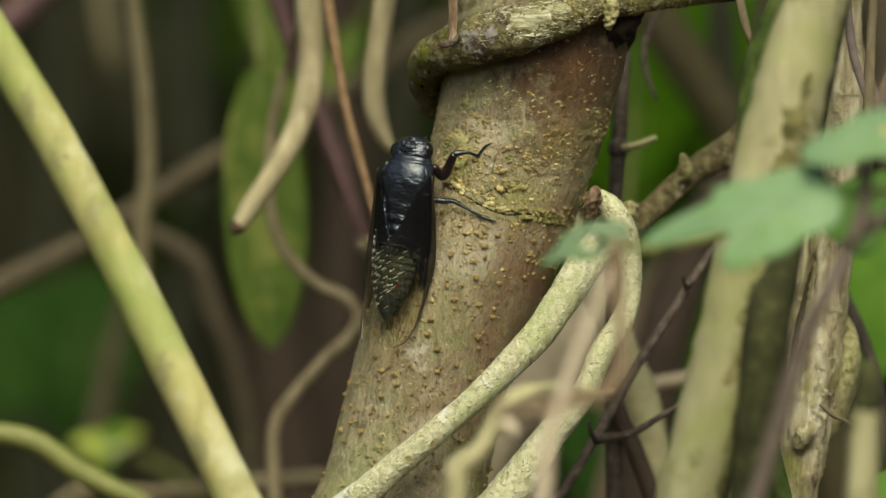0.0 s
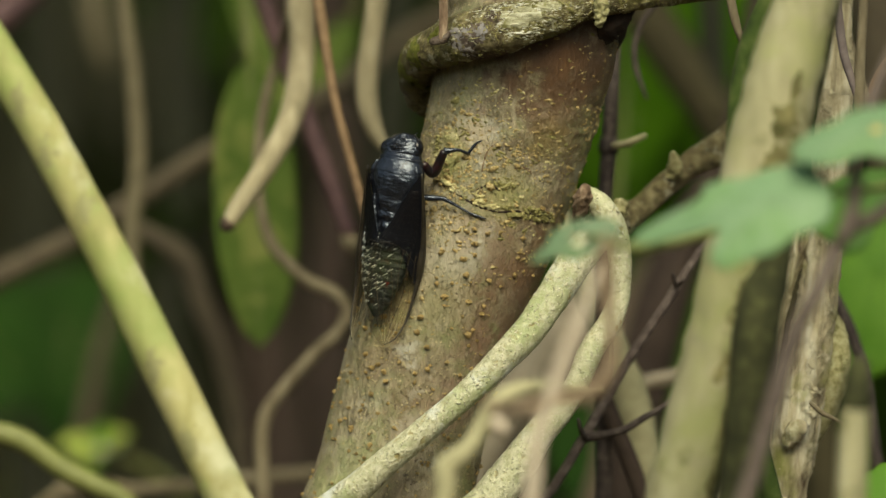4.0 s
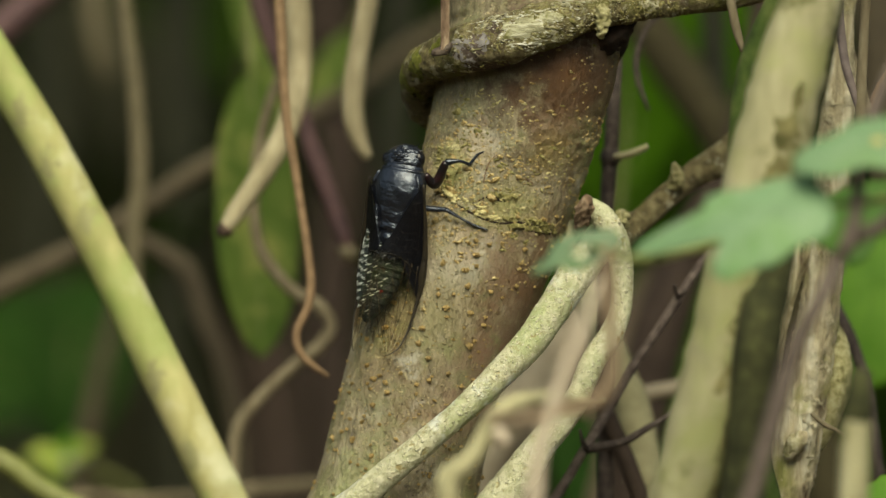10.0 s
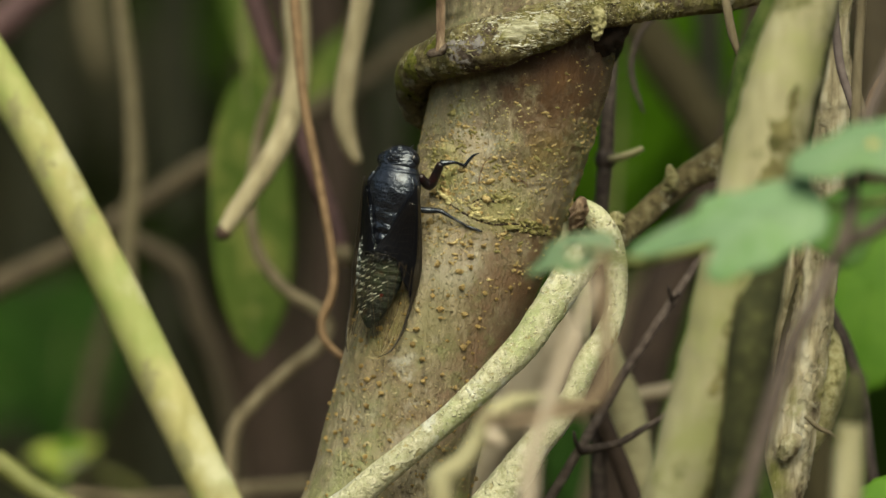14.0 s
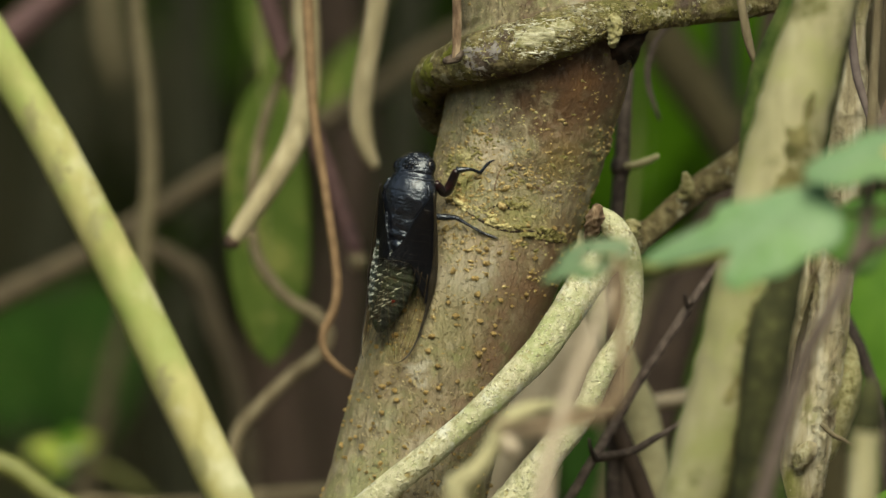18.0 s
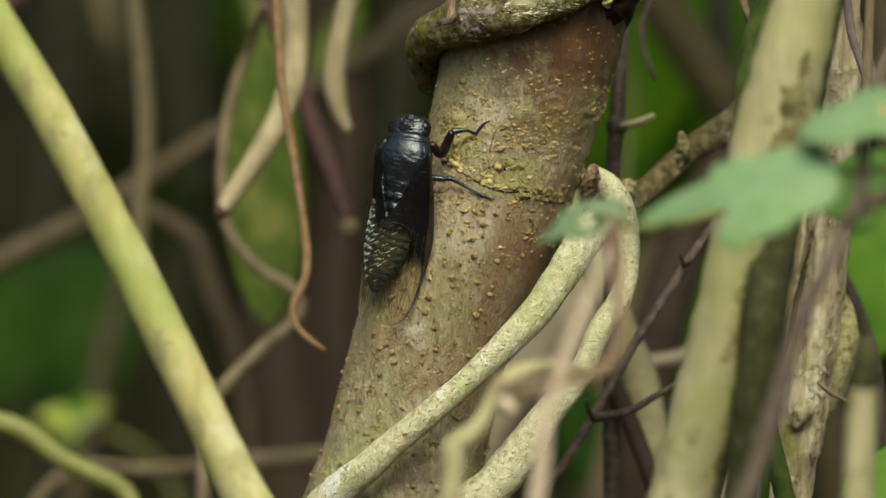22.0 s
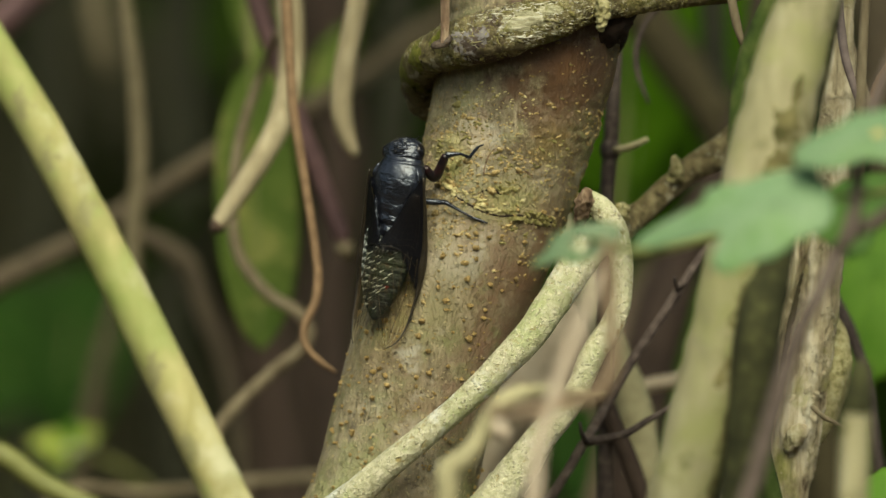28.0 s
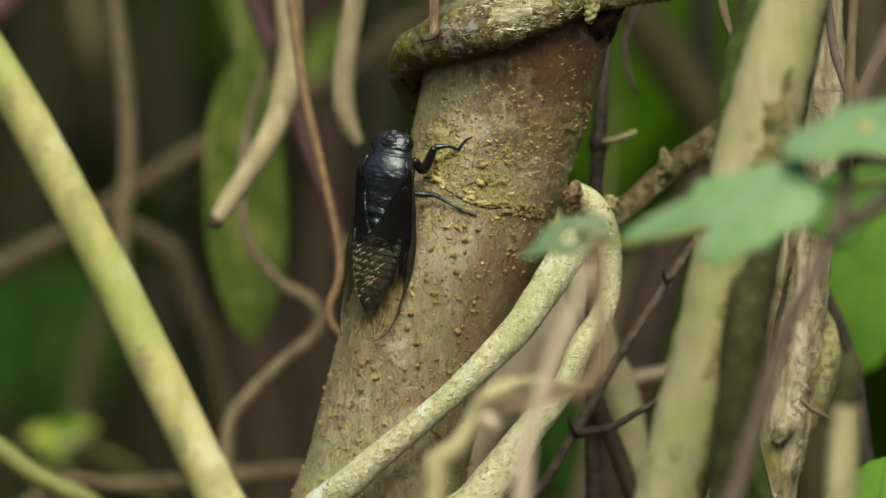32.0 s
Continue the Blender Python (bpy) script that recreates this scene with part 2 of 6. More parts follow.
# bark of the vines further back, shade mixed into its brown
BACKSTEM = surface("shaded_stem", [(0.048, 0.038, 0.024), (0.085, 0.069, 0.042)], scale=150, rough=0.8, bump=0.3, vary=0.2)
GREENSTEM = surface("green_stem", [(0.12, 0.132, 0.04), (0.2, 0.215, 0.075)], scale=150, rough=0.5, bump=0.2)
CUT = surface("cut_end", [(0.03, 0.02, 0.015), (0.1, 0.07, 0.05)], scale=600, rough=0.9, bump=0.5)
LEAF = foliage("fresh_leaf", (0.09, 0.235, 0.015), (0.15, 0.32, 0.03), rough=0.55)
DEEPLEAF = foliage("deep_green_leaf", (0.045, 0.13, 0.012), (0.085, 0.2, 0.022), rough=0.6)
PALELEAF = foliage("pale_leaf", (0.13, 0.25, 0.115), (0.215, 0.335, 0.19), scale=45, rough=0.5, spec=0.4, patch=(0.1, 0.24, 0.05), patch_scale=38, patch_at=(0.5, 0.7))
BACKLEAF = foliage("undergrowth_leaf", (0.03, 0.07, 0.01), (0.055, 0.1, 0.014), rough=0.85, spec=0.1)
OLDLEAF = foliage("ageing_leaf", (0.055, 0.1, 0.016), (0.115, 0.165, 0.035), patch=(0.22, 0.24, 0.07), patch_scale=36, patch_at=(0.5, 0.6), rough=0.8, spec=0.15)
# leaves low in the thicket: their shade is put into the green
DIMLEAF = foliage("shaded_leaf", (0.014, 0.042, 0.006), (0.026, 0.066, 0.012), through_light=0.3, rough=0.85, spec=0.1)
# sprig leaves: sunlight put into the leaf colour
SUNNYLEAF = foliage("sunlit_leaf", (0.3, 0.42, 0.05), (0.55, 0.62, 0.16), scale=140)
# one whitish sprig leaf paints the highlight at the sprig's middle
GLINTLEAF = foliage("highlight_leaf", (0.7, 0.72, 0.55), (0.85, 0.85, 0.74), scale=140)
LICHEN = surface("lichen_crust", [(0.2, 0.19, 0.1), (0.46, 0.45, 0.3), (0.68, 0.67, 0.52)], scale=520, stretch=(0.35, 1, 2.2), rough=0.95, bump=1.0, depth=0.0014,
                 patches=[((0.24, 0.23, 0.09), 140, 0.5, 0.6, 0)])
# olive of the lichen blotches, also of the shade on the broad sapling
LICHENSHADE = surface("dark_lichen_and_shade", [(0.06, 0.06, 0.02), (0.13, 0.12, 0.05), (0.22, 0.2, 0.09)], scale=200, rough=0.95, bump=0.5)
BLUELICHEN = surface("bluish_lichen", [(0.14, 0.13, 0.125), (0.24, 0.23, 0.225)], scale=300, rough=0.9, bump=0.4)
MOSSFILM = surface("algae_film", [(0.2, 0.2, 0.088), (0.29, 0.285, 0.145)], scale=150, rough=0.9, bump=0.3)
MOSSGREEN = surface("moss_green_bark", [(0.018, 0.034, 0.006), (0.042, 0.07, 0.013), (0.085, 0.11, 0.03)], scale=200, rough=0.95, bump=0.5)
PALETWIG = surface("pale_pinkish_twig", [(0.36, 0.3, 0.225), (0.52, 0.45, 0.355)], scale=250, rough=0.8, bump=0.4)
GLOWLEAF = foliage("backlit_leaf", (0.035, 0.1, 0.003), (0.06, 0.14, 0.006), through_light=0.4, rough=0.85, spec=0.1)
YELLOWSPOT = surface("yellow_spot", [(0.4, 0.3, 0.08), (0.55, 0.42, 0.15)], scale=300, rough=0.7, bump=0.2)
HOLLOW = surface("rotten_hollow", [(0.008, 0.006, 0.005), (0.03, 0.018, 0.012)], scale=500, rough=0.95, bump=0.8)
MAROON = surface("maroon_stem", [(0.032, 0.022, 0.017), (0.06, 0.042, 0.032)], scale=150, rough=0.85, bump=0.3)
GOLDMOSS = surface("yellow_green_moss", [(0.07, 0.08, 0.012), (0.14, 0.15, 0.025), (0.25, 0.25, 0.06)], scale=500, rough=0.95, bump=1.0, depth=0.001)
DARKBARK = surface("bare_dark_bark", [(0.04, 0.03, 0.024), (0.085, 0.064, 0.05), (0.16, 0.13, 0.105)], scale=350, rough=0.85, bump=1.0, depth=0.001)
WARTY = surface("warty_growth", [(0.14, 0.13, 0.05), (0.32, 0.3, 0.15), (0.46, 0.44, 0.27)], scale=600, rough=0.95, bump=1.0, depth=0.001)
STUBBARK = surface("brown_stub_bark", [(0.06, 0.035, 0.022), (0.19, 0.13, 0.085), (0.4, 0.32, 0.22)], scale=420, stretch=(1, 1, 0.3), rough=0.9, bump=1.0, depth=0.0015)
FIBRE = surface("whitish_lichen_fibre", [(0.38, 0.37, 0.28), (0.56, 0.56, 0.46), (0.74, 0.74, 0.66)], scale=900, rough=0.9, bump=0.6)
PALEGRIT = surface("pale_grit", [(0.34, 0.31, 0.19), (0.54, 0.52, 0.38), (0.72, 0.7, 0.58)], scale=900, rough=0.9, bump=0.6)
CREAM = surface("cream_flake", [(0.24, 0.2, 0.08), (0.46, 0.41, 0.2), (0.66, 0.61, 0.36)], scale=900, rough=0.85, bump=1.0, depth=0.0006)
OLIVEFLAKE = surface("olive_flake", [(0.1, 0.092, 0.03), (0.21, 0.192, 0.07), (0.38, 0.34, 0.16)], scale=900, rough=0.9, bump=1.0, depth=0.0006)
# blackish green: shade put into colour on and beside the broad sapling
BLACKGREEN = surface("blackish_green", [(0.018, 0.02, 0.008), (0.035, 0.038, 0.015), (0.07, 0.075, 0.028)], scale=200, rough=0.95, bump=0.5)
# pale bark toned down, partial shade being part of the colour
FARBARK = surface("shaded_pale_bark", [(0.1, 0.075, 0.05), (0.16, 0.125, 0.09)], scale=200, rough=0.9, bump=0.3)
OLIVEBARK = surface("dull_tan_bark", [(0.26, 0.22, 0.155), (0.4, 0.345, 0.255)], scale=200, rough=0.85, bump=0.3)
LITTER = surface("leaf_litter", [(0.03, 0.02, 0.012), (0.08, 0.055, 0.03), (0.13, 0.09, 0.05)], scale=40, rough=0.95, bump=0.6, depth=0.01)
EARTH = surface("dark_bank", [(0.036, 0.037, 0.02), (0.066, 0.066, 0.036), (0.098, 0.094, 0.054)], scale=6, rough=0.95, bump=0.5, depth=0.02)


# ---- shapes ----
def empty(name, at=(0, 0, 0)):
    ob = new(name)
    ob.empty_display_size = 0.02
    ob.location = at
    return ob


def part(name, bm, material, parent=None, label="", smooth=True):
    me = bpy.data.meshes.new(name)
    bm.to_mesh(me)
    bm.free()
    me.materials.append(material)
    if smooth:
        me.shade_smooth()
    ob = new(name, me)
    if parent is not None:
        ob.parent = parent
    if label:
        ob["label"] = label
    return ob


def spline(pts, step, fine=None):
    """A smooth line (centripetal Catmull-Rom) through points of any width, sampled about every step in its first three numbers;
    fine: (low z, high z, step) of a stretch that is sampled more closely."""
    p = [np.array(q, float) for q in pts]
    p = [2 * p[0] - p[1]] + p + [2 * p[-1] - p[-2]]
    out = []
    for i in range(1, len(p) - 2):
        a, b, c, d = p[i - 1 : i + 3]
        t1 = max(1e-6, np.linalg.norm((b - a)[:3])) ** 0.5
        t2 = t1 + max(1e-6, np.linalg.norm((c - b)[:3])) ** 0.5
        t3 = t2 + max(1e-6, np.linalg.norm((d - c)[:3])) ** 0.5
        st = fine[2] if fine and fine[0] < b[2] < fine[1] and fine[0] < c[2] < fine[1] else step
        n = max(2, int(np.linalg.norm((c - b)[:3]) / st))
        for k in range(n):
            t = t1 + (t2 - t1) * k / n
            a1, a2, a3 = a + (b - a) * t / t1, b + (c - b) * (t - t1) / (t2 - t1), c + (d - c) * (t - t2) / (t3 - t2)
            b1, b2 = a1 + (a2 - a1) * t / t2, a2 + (a3 - a2) * (t - t1) / (t3 - t1)
            out.append(b1 + (b2 - b1) * (t - t1) / (t2 - t1))
    out.append(p[-2])
    return out


def tube(pts, sides=16, step=0.4, rough=0.03, lumps=0.05, lump_size=1.6, seed=0, node_every=0.0, shape=None, fine=None, along=1.0):
    """A stem from points (x, y, z, radius) in centimetres, with an uneven outline; ends are closed and rounded."""
    line = spline(pts, step, fine)
    bm = bmesh.new()
    rings = []
    xyz = [Vector(q[:3]) for q in line]
    tang = [(xyz[min(i + 1, len(xyz) - 1)] - xyz[max(i - 1, 0)]).normalized() for i in range(len(xyz))]
    side = tang[0].orthogonal().normalized()
    run = 0.0
    off = Vector((seed * 7.3, seed * 3.1, -seed * 5.7))
    for i, q in enumerate(line):
        if i:
            run += (xyz[i] - xyz[i - 1]).length
        side = (side - tang[i] * side.dot(tang[i])).normalized()
        up = tang[i].cross(side)
        r = max(q[3], 0.002)
        if node_every:
            k = (run % node_every) / node_every
            r *= 1 + 0.16 * math.exp(-((k - 0.5) * 14) ** 2)
        ring = []
        for j in range(sides):
            a = 2 * math.pi * j / sides
            n = side * math.cos(a) + up * math.sin(a)
            c = xyz[i] + n * r
            e = Vector((c.x, c.y, c.z * along)) + off
            g = 1 + lumps * noise.noise(e / (lump_size * max(0.4, r))) + rough * noise.noise(e / (0.3 * max(0.3, r)))
            if along < 1:
                g += rough * (0.5 - 2 * abs(noise.noise(e / (0.16 * max(0.3, r)))))
            if shape:
                g += shape(c, a, q)
            ring.append(bm.verts.new((xyz[i] + n * (r * g)) * CM))
        rings.append(ring)
    for a, b in zip(rings, rings[1:]):
        for j in range(sides):
            bm.faces.new((a[j], a[(j + 1) % sides], b[(j + 1) % sides], b[j]))
    for ring, i, s in ((rings[0], 0, -1), (rings[-1], -1, 1)):
        tip = bm.verts.new((xyz[i] + tang[i] * (s * 0.35 * line[i][3])) * CM)
        for j in range(sides):
            f = (ring[j], ring[(j + 1) % sides], tip)
            bm.faces.new(f if s > 0 else f[::-1])
    return bm


def blob(at, size, seed=0, rough=0.2, detail=2, turn=None):
    """An uneven rounded lump, in centimetres."""
    bm = bmesh.new()
    bmesh.ops.create_icosphere(bm, subdivisions=detail, radius=1)
    for v in bm.verts:
        g = 1 + rough * noise.noise(v.co * 1.7 + Vector((seed * 3.7, seed, -seed)))
        c = Vector([v.co[i] * size[i] * g for i in range(3)])
        if turn:
            c = turn @ c
        v.co = (c + Vector(at)) * CM
    return bm


def loft(sections, sides=24, unit=0.001, bumps=0.0):
    """A body along y from sections (y, half width, half height, middle z), closed at both ends."""
    bm = bmesh.new()
    rings = []
    for y, w, h, zc in sections:
        ring = []
        for j in range(sides):
            a = 2 * math.pi * j / sides
            g = 1 + bumps * noise.noise(Vector((w * math.cos(a), y, h * math.sin(a))) * 0.6)
            ring.append(bm.verts.new(Vector((w * math.cos(a) * g, y, zc + h * math.sin(a) * g)) * unit))
        rings.append(ring)
    for a, b in zip(rings, rings[1:]):
        for j in range(sides):
            bm.faces.new((a[j], a[(j + 1) % sides], b[(j + 1) % sides], b[j]))
    bm.faces.new(rings[0][::-1])
    bm.faces.new(rings[-1])
    bmesh.ops.recalc_face_normals(bm, faces=bm.faces)
    return bm


def skin(ob):
    """The surface of a part, to seat small pieces on it (in its thing's space)."""
    me = ob.data
    return BVHTree.FromPolygons([v.co.copy() for v in me.vertices], [tuple(p.vertices) for p in me.polygons])


def crust(name, tree_skin, at, towards, size, material, parent, seed=0, label="", thick=0.012, o=None, ragged=0.5):
    """A thin ragged patch (lichen, moss, scar) that lies on a skin: at in centimetres of the place, facing towards."""
    n = Vector(towards).normalized()
    x = n.cross(Vector((0.13, 0.02, 1))).normalized()
    y = n.cross(x)
    c0 = Vector(at[:3]) - (o or Vector())
    bm = bmesh.new()
    rings, m = 6, 26
    rows = []
    for i in range(rings + 1):
        row = []
        for j in range(m):
            a = 2 * math.pi * j / m
            g = 1 + ragged * noise.noise(Vector((math.cos(a) * 1.6, math.sin(a) * 1.6, seed * 3.3))) + 0.5 * ragged * noise.noise(Vector((math.cos(a) * 5, math.sin(a) * 5, seed)))
            d = i / rings * g
            q = (c0 + x * (size[0] * d * math.cos(a)) + y * (size[1] * d * math.sin(a)) + n * 3) * CM
            hit = tree_skin.ray_cast(q, -n)
            if hit[0] is None:
                hit = tree_skin.find_nearest(q - n * 0.03)
            lift = thick * (1 - (i / rings) ** 3) * (1 + 0.8 * noise.noise(Vector(q) * 900)) - (0.01 if i == rings else 0)
            row.append(bm.verts.new(hit[0] + n * (lift * CM)))
        rows.append(row)
    for a, b in zip(rows[1:], rows[2:]):
        for j in range(m):
            bm.faces.new((a[j], b[j], b[(j + 1) % m], a[(j + 1) % m]))
    bm.faces.new(rows[1])
    for v in rows[0]:
        bm.verts.remove(v)
    bmesh.ops.recalc_face_normals(bm, faces=bm.faces)
    return part(name, bm, material, parent, label)


def scatter(name, ground_skin, pts, count, size, material, parent, o, label, seed, front=0.3, reach=3.0, flat=0.6, turn=6.3, clump=-1.0, long=2.0):
    """Small irregular grains strewn over the side of a stem that faces the clearing, joined into one part."""
    rng = random.Random(seed)
    line = [q for q in spline(pts, 0.1) if 102.5 < q[2] < 118.5 and abs(q[0]) < 13]
    ball = bmesh.new()
    bmesh.ops.create_icosphere(ball, subdivisions=1, radius=1)
    cells, cell_f = [v.co.copy() for v in ball.verts], [[v.index for v in f.verts] for f in ball.faces]
    ball.free()
    vs, fs = [], []
    for k in range(count):
        q = rng.choice(line)
        a, b = rng.uniform(-3.3, 0.2), rng.uniform(-0.9, 0.9)
        n = Vector((math.cos(a) * math.cos(b), math.sin(a) * math.cos(b), math.sin(b)))
        hit = ground_skin.ray_cast((Vector(q[:3]) + n * reach - o) * CM, -n, reach * CM)
        if hit[0] is None or hit[1].dot(n) < front:
            continue
        if noise.noise(hit[0] * 95 + Vector((seed, 0, 0))) + 0.5 * noise.noise(hit[0] * 260) < clump:
            continue
        sx = size * rng.lognormvariate(0, 0.4) * CM
        m = Matrix.Translation(hit[0]) @ hit[1].to_track_quat("Z", "X").to_matrix().to_4x4() @ Matrix.Rotation(rng.uniform(-turn / 2, turn / 2), 4, "Z") @ Matrix.Diagonal((sx, sx * rng.uniform(1, long), sx * flat, 1))
        base = len(vs)
        vs += [m @ (c * (1 + 0.6 * noise.noise(c * 1.7 + Vector((k, 0, 0))))) for c in cells]
        fs += [[base + i for i in f] for f in cell_f]
    me = bpy.data.meshes.new(name)
    me.from_pydata(vs, [], fs)
    me.materials.append(material)
    me.shade_smooth()
    ob = new(name, me)
    ob.parent = parent
    ob["label"] = label
    ob["kind"] = "stuff"
    return ob


def join(parts):
    """One bmesh out of several."""
    out = bmesh.new()
    for b in parts:
        me = bpy.data.meshes.new("piece")
        b.to_mesh(me)
        b.free()
        out.from_mesh(me)
        bpy.data.meshes.remove(me)
    return out


def blade(width, length, lobes=0.0, cup=0.12, curl=0.2, n=18, m=8, point=1.6, thick=0.03, seed=0, wave=0.05, bulge=0.75, blunt=0.8):
    """A leaf blade along +y from its stalk, in centimetres: width at its widest, folded along the midrib, curled to its tip."""
    bm = bmesh.new()
    grid = []
    for i in range(n + 1):
        s = i / n
        w = 0.5 * width * (math.sin(math.pi * min(1, s**bulge)) ** blunt) * (1 - 0.25 * s ** point)
        w *= 1 + lobes * math.cos(s * 9.0 + seed)
        w = max(w, 0.01)
        row = []
        for j in range(-m, m + 1):
            x = w * j / m
            z = cup * abs(x) - curl * length * s * s + wave * width * noise.noise(Vector((x / width * 2.2, s * 3.3, seed * 2.1)))
            z -= 0.015 * width * math.cos(math.pi * 2 * (s * 8 - abs(j / m) * 2.5)) * (abs(j / m))
            row.append((x, s * length, z))
        grid.append(row)
    top = [[bm.verts.new(Vector(q) * CM) for q in row] for row in grid]
    low = [[bm.verts.new((Vector(q) - Vector((0, 0, thick))) * CM) for q in row] for row in grid]
    for i in range(n):
        for j in range(2 * m):
            bm.faces.new((top[i][j], top[i][j + 1], top[i + 1][j + 1], top[i + 1][j]))
            bm.faces.new((low[i][j], low[i + 1][j], low[i + 1][j + 1], low[i][j + 1]))
        for j, flip in ((0, 1), (2 * m, 0)):
            f = (top[i][j], top[i + 1][j], low[i + 1][j], low[i][j])
            bm.faces.new(f[::-1] if not flip else f)
    return bm


def lobed(radius, lobes, thick=0.025, cup=0.06, seed=0, ripple=0.03, hole=None):
    """A lobed leaf blade in the xy plane round its middle, in centimetres; lobes: (degrees, length beyond radius, spread in degrees)."""
    bm = bmesh.new()
    rings, m = 12, 96
    def reach(a):
        r = radius
        for deg, amp, wide in lobes:
            d = (math.degrees(a) - deg + 180) % 360 - 180
            r += amp * math.exp(-((d / wide) ** 2))
        return r * (1 + 0.02 * math.sin(a * 23 + seed))
    sheets = []
    for low in (0.0, -thick):
        rows = [[bm.verts.new((0, 0, low * CM))] * m]
        for i in range(1, rings + 1):
            row = []
            for j in range(m):
                a = 2 * math.pi * j / m
                r = reach(a) * i / rings
                z = -cup * r * r / max(radius, 0.1) + ripple * noise.noise(Vector((r * math.cos(a), r * math.sin(a), seed)) * 1.3) + low
                row.append(bm.verts.new(Vector((r * math.cos(a), r * math.sin(a), z)) * CM))
            rows.append(row)
        sheets.append(rows)
    for rows in sheets:
        for j in range(m):
            bm.faces.new((rows[0][0], rows[1][j], rows[1][(j + 1) % m]))
        for a, b in zip(rows[1:], rows[2:]):
            for j in range(m):
                bm.faces.new((a[j], b[j], b[(j + 1) % m], a[(j + 1) % m]))
    for j in range(m):
        bm.faces.new((sheets[0][-1][j], sheets[1][-1][j], sheets[1][-1][(j + 1) % m], sheets[0][-1][(j + 1) % m]))
    if hole:
        cut = [v for v in bm.verts if (v.co / CM - Vector((hole[0], hole[1], v.co.z / CM))).length < hole[2]]
        bmesh.ops.delete(bm, geom=cut, context="VERTS")
    bmesh.ops.recalc_face_normals(bm, faces=bm.faces)
    return bm


def at_cm(*p):
    return Vector(p[:3]) * CM


def aim(base, tip, face):
    """The pose of a leaf whose stalk end is at base, whose tip points at tip and whose upper side turns towards face."""
    y = (Vector(tip[:3]) - Vector(base[:3])).normalized()
    z = Vector(face)
    z = (z - y * z.dot(y)).normalized()
    x = y.cross(z)
    return Matrix.Translation(at_cm(*base)) @ Matrix((x, y, z)).transposed().to_4x4()


# ---- the ground and the distance ----
def ground():
    bm = bmesh.new()
    n = 90
    def height(x, y):
        far = min(1.0, math.hypot(x, y) / 3.0)
        return 0.03 * noise.noise(Vector((x * 2.0, y * 2.0, 0))) + far * 0.15 * noise.noise(Vector((x * 0.3, y * 0.3, 4)))
    edge = [math.copysign((abs(i) / n * 2) ** 4 * 12.5, i) for i in range(-n, n + 1)]
    v = [[bm.verts.new((x, y, height(x, y) - 0.03)) for x in edge] for y in edge]
    for i in range(2 * n):
        for j in range(2 * n):
            bm.faces.new((v[i][j], v[i][j + 1], v[i + 1][j + 1], v[i + 1][j]))
    ob = part("ground", bm, LITTER)
    tagged(ob, "dark forest floor of damp leaf litter and soil", "ground", kind="structure")


def bank():
    """The dim wooded rise that closes the view behind the thicket."""
    bm = bmesh.new()
    n, m = 60, 20
    rows = []
    for i in range(n + 1):
        a = math.pi * (i / n)
        row = []
        for j in range(m + 1):
            h = 3.2 * j / m
            d = 2.9 + 0.25 * h + 0.2 * noise.noise(Vector((a * 4, h * 2, 1)))
            row.append(bm.verts.new((d * 1.3 * math.cos(a), 0.6 + d * math.sin(a), h - 0.15)))
        rows.append(row)
    for a, b in zip(rows, rows[1:]):
        for j in range(m):
            bm.faces.new((a[j], b[j], b[j + 1], a[j + 1]))
    tagged(part("backdrop", bm, EARTH), "dim overgrown bank in deep forest shade", "backdrop", kind="structure")
    # an unseen bank added behind the eye, so that light comes from high sky
    bm = bmesh.new()
    rows = []
    for i in range(n + 1):
        a = math.pi * (1 + i / n)
        row = []
        for j in range(m + 1):
            h = 2.4 * j / m * (1 + 0.15 * noise.noise(Vector((a * 6, 0, 3))))
            d = 6.2 + 0.3 * h + 0.5 * noise.noise(Vector((a * 4, h * 2, 1)))
            row.append(bm.verts.new((d * math.cos(a), 0.4 + d * math.sin(a), h - 0.25)))
        rows.append(row)
    for a, b in zip(rows, rows[1:]):
        for j in range(m):
            bm.faces.new((a[j], b[j], b[j + 1], a[j + 1]))
    tagged(part("backdrop", bm, EARTH), "unseen dark bank added behind the eye to block low sky", "backdrop", kind="structure")


ground()
bank()


# ---- stems, vines and twigs ----
def stem(name, pts, material, label, category="vine", step=0.5, sides=14, piece="stem", rough=0.03, lumps=0.06, group="", node_every=0.0, seed=1, along=1.0):
    """A thing of one stem: an empty at its lower end that carries the stem."""
    low = min(pts, key=lambda q: q[2])
    thing = empty(name, at_cm(*low))
    local = [(q[0] - low[0], q[1] - low[1], q[2] - low[2], q[3]) for q in pts]
    part(piece, tube(local, sides, step, rough, lumps, seed=seed, node_every=node_every, along=along), material, thing)
    tagged(thing, label, category, group)
    return thing


def more(thing, pts, material, piece="twig", step=0.4, sides=10, label="", rough=0.03, lumps=0.06, seed=2, under=None, along=1.0):
    """A further stem of a thing, its points in the place's centimetres."""
    o = thing.location / CM
    local = [(q[0] - o.x, q[1] - o.y, q[2] - o.z, q[3]) for q in pts]
    return part(piece, tube(local, sides, step, rough, lumps, seed=seed, along=along), material, under or thing, label)


